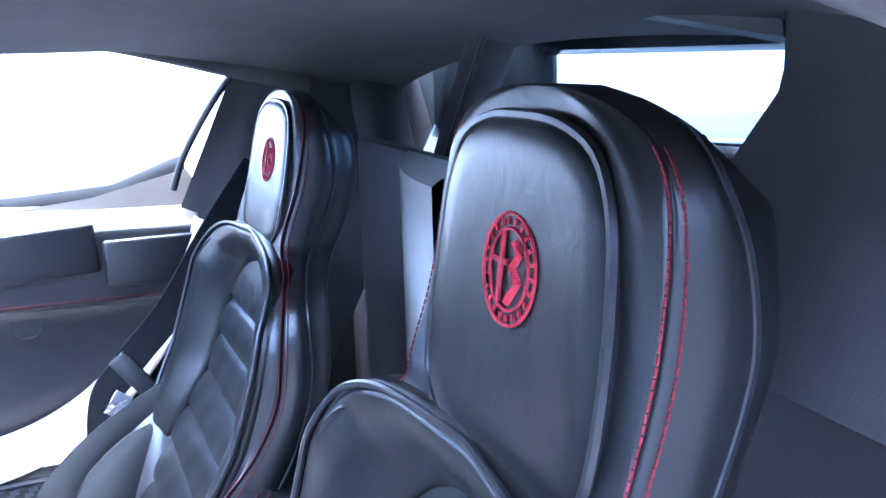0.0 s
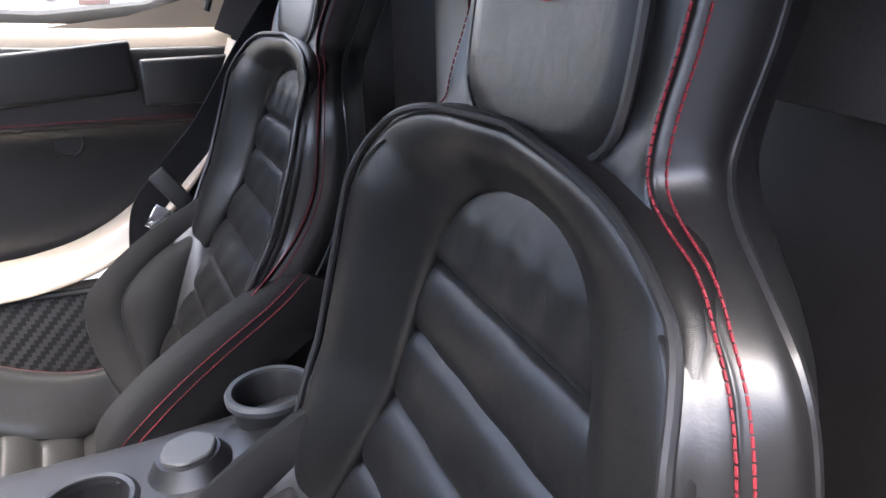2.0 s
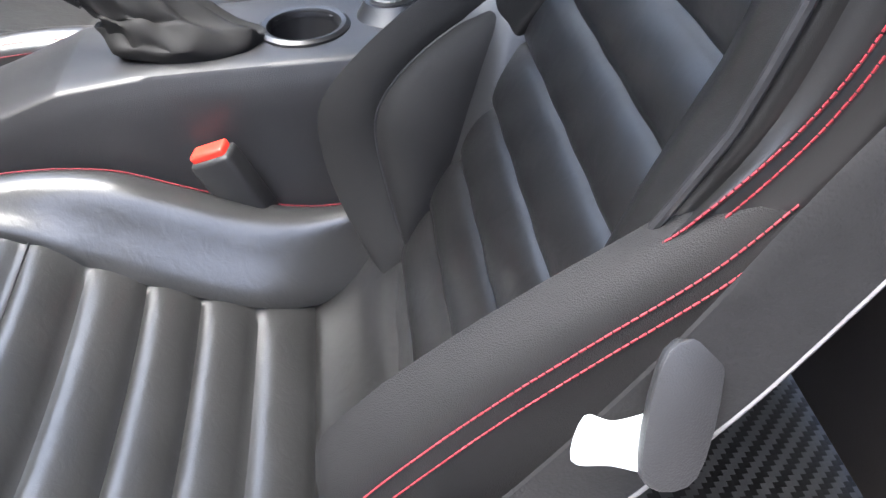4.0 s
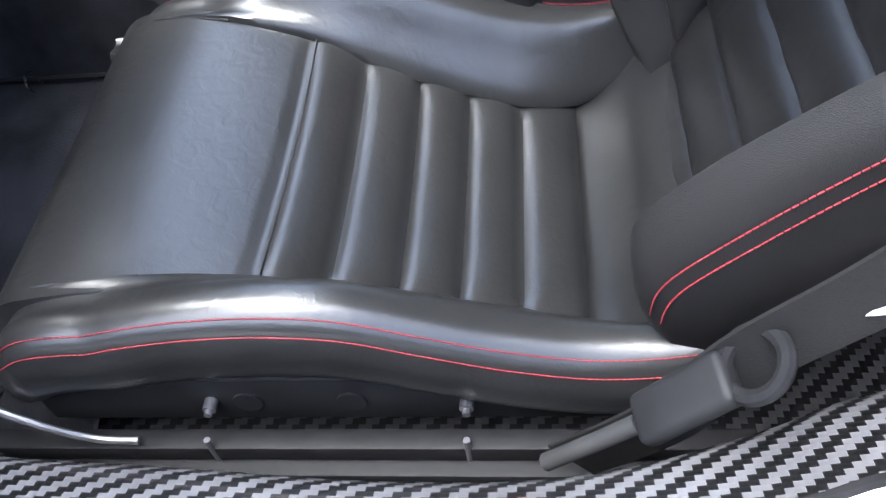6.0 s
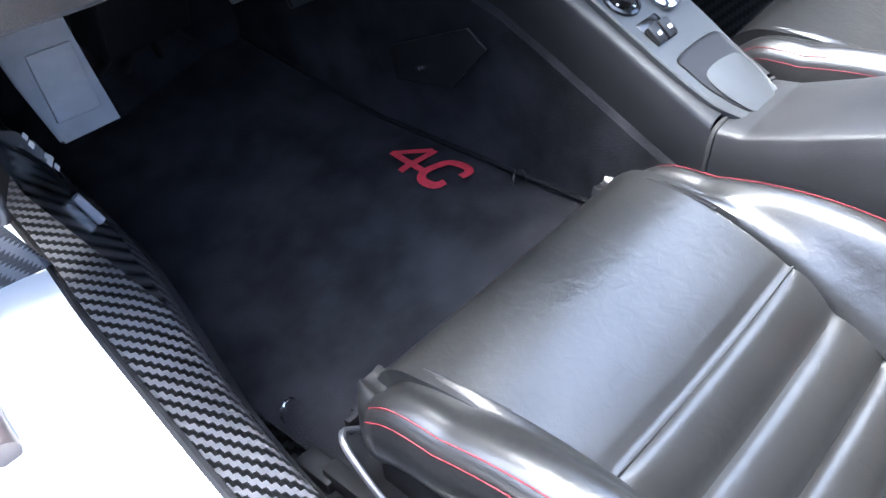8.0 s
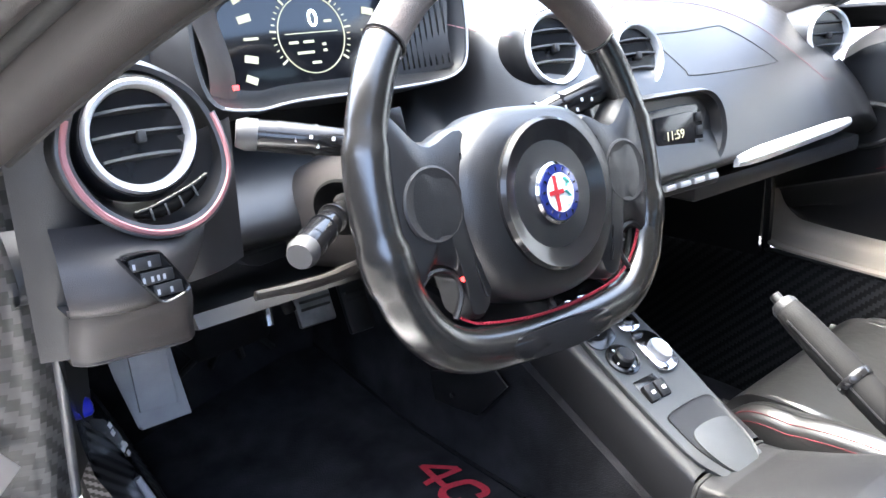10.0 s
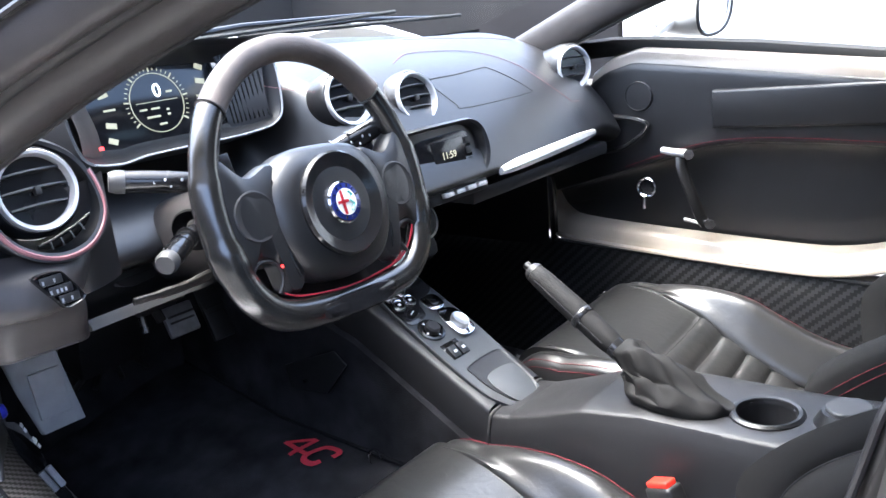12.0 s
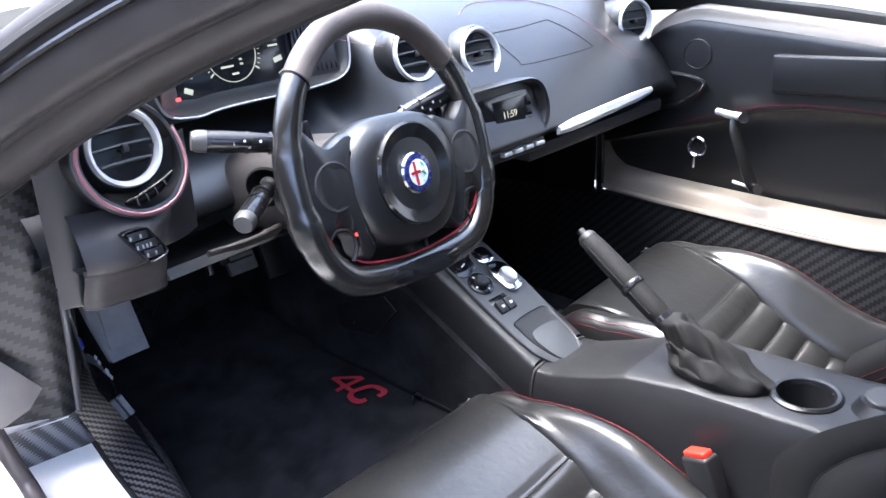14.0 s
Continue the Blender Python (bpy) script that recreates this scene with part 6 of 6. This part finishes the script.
for s, nm in ((1, "pillar_passenger"), (-1, "pillar_driver")):
    pl = thing(nm, (s * 0.72, 0.9, 0.85), "dark trimmed windscreen pillar", "pillar", kind="structure")
    base, top = (Vector((0.700, 1.02, 0.84)), Vector((0.635, 0.34, 1.075))) if s > 0 else (Vector((-0.772, 0.93, 0.800)), Vector((-0.560, 0.34, 1.090)))
    mid = base.lerp(top, 0.5) + Vector((0, 0, 0.022))
    path = spline([base, mid, top], 20)
    def beam(w1, w2, dx, dz, r=10):
        rr = []
        for p in path:
            rr.append([(p[0] + dx + w1 * math.copysign(abs(math.cos(a)) ** 0.7, math.cos(a)), p[1] + 0.3 * w2 * math.sin(a), p[2] + dz + w2 * math.copysign(abs(math.sin(a)) ** 0.7, math.sin(a))) for a in np.linspace(0, 2 * math.pi, 20, endpoint=False)])
        return skin(rr)
    part("trim", beam(0.040, 0.042, 0, 0), TRIM, pl)
    part("seal", beam(0.014, 0.034, s * 0.046, 0.008), RUBBER, pl)
    part("outer", beam(0.020, 0.040, s * 0.074, 0.012), TRIM, pl)
    for dx, dy, dz, r, m_ in ((0.030, -0.016, 0.030, 0.0035, RUBBER), (0.052, -0.014, 0.036, 0.0060, RUBBER), (0.066, -0.012, 0.047, 0.0030, GREYP), (0.092, -0.010, 0.034, 0.0070, RUBBER), (0.094, -0.006, 0.012, 0.0040, GLOSS)):
        part("outer_seam", tube([tuple(Vector(p) + Vector((s * dx, dy, dz))) for p in path], r, 8), m_, pl)
    part("inner_seam", tube([tuple(Vector(p) + Vector((-s * 0.02, -0.012, -0.041))) for p in path], 0.003, 6), RUBBER, pl)
qp = thing("quarter_trim", (0.68, -0.2, 0.8), "dark quarter trim behind the passenger window", "trim panel", kind="structure")
part("panel", skin([[tuple(Vector((0.735, -0.085, 0.80)).lerp(Vector((0.700, -0.190, 1.035)), v) + Vector((-0.11 * u, -0.36 * u, 0.01 * u))) for u in np.linspace(0, 1, 12)] for v in np.linspace(-1.7, 1.0, 18)], False, False), FELT, qp)
part("edge_seal", tube(spline([(0.728, -0.075, 0.83), (0.722, -0.098, 0.888), (0.712, -0.145, 0.965), (0.695, -0.190, 1.025)], 20), 0.006, 8), RUBBER, qp)
part("lower_side", box((0.748, -0.27, 0.40), 0.03, 0.30, 0.62, 0.005), FELT, qp)
bw = thing("wall_south", (0, -0.36, 0.5), "dark bulkhead behind the seats with a rear window above", "bulkhead", kind="structure")
part("lower", box((0.07, -0.385, 0.505), 1.46, 0.03, 0.80, 0.01), TRIM, bw)
# curved sheet in front of the bulkhead, coloured pale as its patch of light
part("light_patch", skin([[(0.13 + 0.30 * u, -0.300 - 0.075 * u * u, z) for u in np.linspace(0, 1, 16)] for z in np.linspace(0.40, 0.895, 10)] + [[(0.13 + 0.30 * u, -0.312 - 0.070 * u * u, 0.903) for u in np.linspace(0, 1, 16)], [(0.13 + 0.30 * u, -0.39, 0.904) for u in np.linspace(0, 1, 16)]], False, False), BULKHEAD_LIGHT, bw, "bulkhead between the seats with a patch of light put into its pale colour")
part("roll_hoop_left", prism(axes((0, -0.33, 0), (0, -1, 0), (1, 0, 0)), [(-0.69, 0.83), (-0.245, 0.83), (-0.289, 0.957), (-0.333, 1.010), (-0.336, 1.022), (-0.335, 1.13), (-0.69, 1.13)], 0.06, 0.006), FELT, bw)
part("strut", tube([(0.40, -0.43, 0.86), (0.20, -0.42, 1.08)], 0.030, 10), FELT, bw)
part("strut_edge", tube([(0.335, -0.40, 0.90), (0.165, -0.39, 1.07)], 0.004, 6), PIPING, bw)
part("strut_passenger", tube([(0.62, -0.42, 0.86), (0.66, -0.40, 1.04)], 0.045, 10), FELT, bw)
part("hoop_trim", tube(spline([(0.66, -0.36, 1.00), (0.52, -0.38, 1.075), (0.30, -0.38, 1.095), (0.0, -0.38, 1.09), (-0.30, -0.38, 1.05)], 40), 0.016, 8), PLASTIC, bw)
rg = part("window_pane", skin([[(x, -0.45 - 0.25 * (1.08 - z), z) for x in np.linspace(-0.45, 0.62, 8)] for z in (0.86, 0.97, 1.10)], False, False), TINT, bw, "tinted rear window")
rg.visible_shadow = False
part("buttress", box((0.55, -0.52, 0.98), 0.56, 0.05, 0.34, 0.02), GLOSS, bw, "dark engine bay side behind the glass")
part("buttress_driver", prism(axes((0, -0.47, 0), (0, -1, 0), (1, 0, 0)), [(-0.62, 0.80), (-0.05, 0.80), (-0.05, 0.950), (-0.172, 0.957), (-0.230, 1.016), (-0.236, 1.06), (-0.62, 1.06)], 0.04, 0.004), GLOSS, bw)
part("hatch_frame", box((0.0, -0.53, 1.095), 1.1, 0.05, 0.13, 0.02), GLOSS, bw)
part("hatch_edge", tube([(-0.45, -0.50, 1.052), (0.45, -0.50, 1.052)], 0.003, 6), ALU, bw)
part("rear_deck", skin([[(x, y, z + 0.02 * math.cos(4 * x)) for x in np.linspace(-0.55, 0.55, 12)] for y, z in ((-0.40, 0.88), (-0.55, 0.90), (-0.9, 0.93), (-1.3, 0.92), (-1.7, 0.80), (-1.72, 0.4))], False, False), CONSOLE, bw, "grey rear deck behind the window")

# belts
def ribbon(path, side, w):
    p = spline(path, 40)
    sd = spline(side, 40)
    rows = []
    for a, b in zip(p, sd):
        b = np.array(b) / np.linalg.norm(b)
        rows.append([tuple(a + b * w * u / 2) for u in np.linspace(-1, 1, 5)])
    bm = skin(rows, False, False)
    r = bmesh.ops.extrude_face_region(bm, geom=bm.faces[:])
    bmesh.ops.translate(bm, vec=(0.0015, 0.0005, 0.0015), verts=[v for v in r["geom"] if isinstance(v, bmesh.types.BMVert)])
    return bm


pb = thing("passenger_belt", (0.63, -0.02, 0.50), "black passenger seat belt with a silver tongue", "seat belt", group="seat belts")
part("webbing", ribbon([(0.640, -0.20, 0.87), (0.630, -0.125, 0.772), (0.622, -0.045, 0.655), (0.616, 0.03, 0.575), (0.61, 0.075, 0.50), (0.60, 0.09, 0.30)], [(0.1, 0.75, 0.62)] * 3 + [(0.1, 0.7, 0.7)] * 3, 0.046), WEB, pb)
part("tongue_case", box(axes((0.612, 0.020, 0.565), (-0.9, 0.1, 0.1), (0, 0.6, 0.8)), 0.075, 0.030, 0.012, 0.004), PLASTIC, pb)
part("tongue", prism(axes((0.604, 0.046, 0.522), (-0.9, 0.1, 0.1), (0, 0.55, -0.83)), [(-0.02, -0.014), (0.02, -0.014), (0.02, 0.014), (-0.02, 0.014)], 0.003, 0.0008), CHROME, pb, "silver belt tongue")
db = thing("driver_belt", (-0.64, -0.05, 0.50), "black driver seat belt with a silver tongue", "seat belt", group="seat belts")
part("webbing", ribbon([(-0.60, -0.30, 0.93), (-0.628, -0.16, 0.735), (-0.640, -0.085, 0.635), (-0.640, -0.035, 0.545), (-0.632, 0.02, 0.45), (-0.622, 0.075, 0.365), (-0.62, 0.12, 0.28), (-0.61, 0.18, 0.20)], [(0.25, 0.8, 0.55)] * 4 + [(0.2, 0.75, 0.6)] * 4, 0.046), BELT, db)
part("webbing_edge", tube([tuple(Vector(q) + Vector((-0.0045, -0.0175, -0.0125))) for q in spline([(-0.60, -0.30, 0.93), (-0.628, -0.16, 0.735), (-0.640, -0.085, 0.635), (-0.640, -0.035, 0.545), (-0.632, 0.02, 0.45)], 30)], 0.0016, 6), TONGUE_EDGE, db)
part("tongue", prism(axes((-0.648, 0.000, 0.522), (-0.9, -0.1, 0.42), (0.1, 0.93, 0.1)), spline([(0.020, -0.012), (0.023, 0.008), (0.006, 0.010), (-0.018, 0.012), (-0.018, -0.014), (0.006, -0.010)], 24, True).tolist(), 0.003, 0.001), PALE_PLASTIC, db, "pale grey belt tongue")
part("tongue_head", prism(axes((-0.646, -0.022, 0.534), (-0.9, -0.1, 0.42), (0.1, 0.93, 0.1)), spline([(0.012, -0.030), (0.014, 0.026), (-0.012, 0.026), (-0.014, -0.030)], 20, True).tolist(), 0.006, 0.0015), PLASTIC, db)
db2 = thing("lap_belt_anchor", (-0.62, 0.13, 0.25), "grey belt anchor sleeve at the sill", "belt anchor")
ad = Vector((0.0, -0.64, 0.76)).normalized()
am = axes((-0.632, 0.112, 0.335), ad, (0.9, 0.1, 0.2))
part("sleeve", box(am, 0.036, 0.018, 0.078, 0.006, 3), STEEL, db2)
part("sleeve_edge", box(am @ pose(0, -0.0095, 0.0), 0.026, 0.002, 0.066, 0.0008), CONSOLE, db2)
part("loop", tube([am @ Vector((0.020 * math.cos(a), 0.0, 0.055 + 0.022 * math.sin(a))) for a in np.linspace(0, 2 * math.pi, 24, endpoint=False)], 0.0055, 8, True), WEB, db2)
part("wire_clip", tube(spline([am @ Vector(q) for q in ((0.012, -0.006, 0.085), (0.004, -0.010, 0.115), (-0.008, -0.006, 0.150), (0.010, -0.008, 0.165), (0.016, -0.010, 0.140), (0.004, -0.014, 0.120))], 30), 0.0026, 6), ALU, db2, "bent bright wire clip")
part("strap_end", tube([am @ Vector((0, 0, -0.04)), am @ Vector((0.002, 0.0, -0.08)), am @ Vector((0.004, 0.004, -0.13))], 0.007, 10), RUBBER, db2)

# ---- bodywork outside: door posts, bonnet, wipers, windscreen ----
post = thing("door_post", (-0.68, 0.95, 0.40), "carbon fibre front door post with white sill end", "door post", kind="structure")
def post_y(z):
    return lev(z, ((0.33, 0.990), (0.425, 0.948), (0.433, 0.934), (0.55, 0.912), (0.65, 0.897), (0.78, 0.892)))


part("carbon_face", skin([[(-0.692 - 0.14 * u, post_y(0.433 + 0.33 * v) + 0.035 * u * u - 0.010 * math.sin(math.pi * min(1, 3 * u)) * max(0, 1 - v), 0.433 + 0.016 * u + 0.33 * v) for u in np.linspace(0, 1, 12)] for v in np.linspace(0, 1.25, 16)], False, False, uv=lambda v: (v.x + v.y, v.z)), CARBON_DARK, post)
part("carbon_edge", tube([(-0.690, post_y(z) + 0.001, z) for z in np.linspace(0.432, 0.76, 20)], 0.006, 10), CARBON_SHADED, post)
part("return_face", skin([[(-0.689 + 0.05 * u, post_y(z) + 0.09 * u, z) for u in np.linspace(0, 1, 5)] for z in np.linspace(0.42, 0.76, 12)], False, False), RUBBER, post)
part("carbon_foot", skin([[(-0.655 - 0.037 * v - 0.110 * u, post_y(0.331 + 0.095 * v) + 0.006 * u, 0.331 + 0.095 * v + 0.006 * u) for u in np.linspace(0, 1, 10)] for v in np.linspace(0, 1, 10)], False, False, uv=lambda v: (v.x + v.y, v.z)), CARBON, post)
part("painted_gap", skin([[(-0.700 - 0.10 * u, 0.952 + 0.004 * u, z + 0.012 * u) for u in np.linspace(0, 1, 5)] for z in (0.415, 0.440, 0.460)], False, False), PAINT, post, "white paint showing at the joint")
part("hinge_plate", prism(axes((-0.775, 0.905, 0.535), (0.12, -0.98, 0.14), (1, 0, 0)), [(-0.045, 0.050), (-0.012, 0.036), (0.034, -0.030), (0.010, -0.050), (-0.030, -0.058), (-0.048, -0.040)], 0.004, 0.0012), SILL_PLATE, post, "grey painted hinge plate")
part("seal", tube(spline([(-0.815, 0.925, 0.74), (-0.822, 0.925, 0.60), (-0.812, 0.925, 0.50), (-0.797, 0.925, 0.42), (-0.785, 0.92, 0.365), (-0.790, 0.86, 0.348), (-0.80, 0.78, 0.345)], 36), 0.012, 10), JAMB_SKIN, post)
part("wing_panel", skin([[(-0.83 - 0.05 * math.sin(math.pi * v), 0.955 + 0.7 * u, 0.12 + 0.66 * v) for u in np.linspace(0, 1, 6)] for v in np.linspace(0, 1, 12)], False, False), TRIM, post)
bonnet = thing("bonnet", (0, 1.6, 0.75), "white painted bonnet in front of the windscreen", "bonnet")
part("panel", skin([[(x, y, z - 0.10 * (abs(x) / 0.9) ** 4 + 0.026 * math.exp(-((abs(x) - 0.48) / 0.17) ** 2)) for x in np.linspace(-0.88, 0.88, 40)] for y, z in ((1.37, 0.925), (1.38, 0.944), (1.44, 0.950), (1.55, 0.940), (1.75, 0.90), (2.0, 0.82), (2.25, 0.70), (2.4, 0.58))], False, False), PAINT, bonnet)
mirror = thing("door_mirror", (0.80, 0.73, 0.86), "white painted passenger door mirror", "door mirror")
part("housing", skin([[(0.98 + 0.105 * f * math.copysign(abs(math.cos(a)) ** 0.8, math.cos(a)), y, 0.930 + 0.070 * f * math.copysign(abs(math.sin(a)) ** 0.8, math.sin(a)) + 0.01 * math.cos(a)) for a in np.linspace(0, 2 * math.pi, 40, endpoint=False)] for f, y in ((0.86, 0.645), (0.97, 0.638), (1.0, 0.648), (1.0, 0.675), (0.93, 0.725), (0.72, 0.765), (0.40, 0.785), (0.02, 0.790))]), PAINT, mirror)
part("gasket", tube([(0.98 + 0.103 * math.copysign(abs(math.cos(a)) ** 0.8, math.cos(a)), 0.638, 0.930 + 0.069 * math.copysign(abs(math.sin(a)) ** 0.8, math.sin(a)) + 0.01 * math.cos(a)) for a in np.linspace(0, 2 * math.pi, 48, endpoint=False)], 0.004, 6, True), RUBBER, mirror)
part("mirror_glass", skin([[(0.98 + 0.092 * f * math.copysign(abs(math.cos(a)) ** 0.8, math.cos(a)), 0.642, 0.930 + 0.058 * f * math.copysign(abs(math.sin(a)) ** 0.8, math.sin(a)) + 0.01 * f * math.cos(a)) for a in np.linspace(0, 2 * math.pi, 40, endpoint=False)] for f in (1.0, 0.5, 0.02)], True, False), CHROME, mirror, "mirror glass")
part("stalk", tube(spline([(0.775, 0.735, 0.850), (0.81, 0.730, 0.862), (0.86, 0.715, 0.885), (0.92, 0.700, 0.905)], 16), [0.020] * 8 + [0.016] * 8, 12, flat=0.6), PAINT, mirror)
cowl = thing("cowl", (0, 1.28, 0.92), "black windscreen cowl", "cowl", kind="structure")
part("panel", skin([[(x, y, z - 0.05 * (abs(x) / 0.75) ** 2) for x in np.linspace(-0.76, 0.76, 20)] for y, z in ((1.16, 0.925), (1.22, 0.937), (1.30, 0.938), (1.38, 0.925))], False, False), PLASTIC, cowl)
for a, b in (((-0.30, 1.27, 0.955), (0.38, 1.20, 0.975)), ((0.10, 1.28, 0.955), (0.62, 1.20, 0.950))):
    wp = thing("wiper", a, "black windscreen wiper at rest", "wiper", group="wipers")
    pa, pb_ = Vector(a), Vector(b)
    part("arm", tube([pa, pa.lerp(pb_, 0.5) + Vector((0, -0.01, 0.012)), pb_], (0.009, 0.006, 0.004), 8), GLOSS, wp)
    part("blade", tube([pa.lerp(pb_, -0.1) + Vector((0, -0.03, 0.0)), pb_ + Vector((0.06, -0.02, 0.0))], 0.005, 6), RUBBER, wp)
ws = part("windscreen", skin([[(x * (1 - 0.12 * v), 1.20 - 0.85 * v + 0.06 * (1 - (x / 0.7) ** 2), 0.935 + 0.155 * v + 0.03 * math.sin(math.pi * v) - 0.04 * (1 - v) * (abs(x) / 0.7) ** 2) for x in np.linspace(-0.70, 0.70, 16)] for v in np.linspace(0, 1, 10)], False, False), GLASS)
tagged(ws, "clear raked windscreen", "windscreen", kind="structure")
ws.visible_shadow = False

bp = thing("rear_jamb", (-0.74, -0.18, 0.40), "grey-brown rubber seal round the rear door jamb", "door seal", kind="structure")
SEAL = spline([(-0.640, -0.30, 1.055), (-0.690, -0.235, 1.000), (-0.716, -0.196, 0.960), (-0.720, -0.172, 0.924), (-0.721, -0.163, 0.895), (-0.721, -0.170, 0.872), (-0.720, -0.186, 0.836), (-0.718, -0.204, 0.775), (-0.716, -0.215, 0.66), (-0.712, -0.190, 0.50), (-0.712, -0.10, 0.385), (-0.716, 0.0, 0.345)], 80)
part("seal", tube([tuple(p) for p in SEAL], 0.013, 12), JAMB_SKIN, bp)
part("lip", tube([tuple(p + np.array((0.006, 0.004, 0.0))) for p in SEAL], 0.007, 8), RUBBER, bp)
rows = []
for p in SEAL:
    rows.append([tuple(p + np.array(q)) for q in ((-0.006, -0.010, 0.0), (-0.022, -0.014, 0.0), (-0.030, -0.034, 0.0), (-0.044, -0.044, 0.002), (-0.060, -0.040, 0.004), (-0.080, -0.050, 0.006), (-0.120, -0.055, 0.006), (-0.150, -0.12, 0.0))])
part("jamb_panel", skin(rows, False, False), JAMB_SKIN, bp)
part("moulding", tube(spline([(-0.748, -0.238, 0.950), (-0.755, -0.206, 0.912), (-0.756, -0.204, 0.888), (-0.754, -0.218, 0.866), (-0.752, -0.235, 0.852)], 30), 0.008, 8), JAMB_SKIN, bp)
part("inner_trim", skin([[(-0.700 + 0.10 * u, p[1] - 0.02 - 0.20 * u, p[2]) for u in np.linspace(0, 1, 6)] for p in SEAL], False, False), WEB, bp)
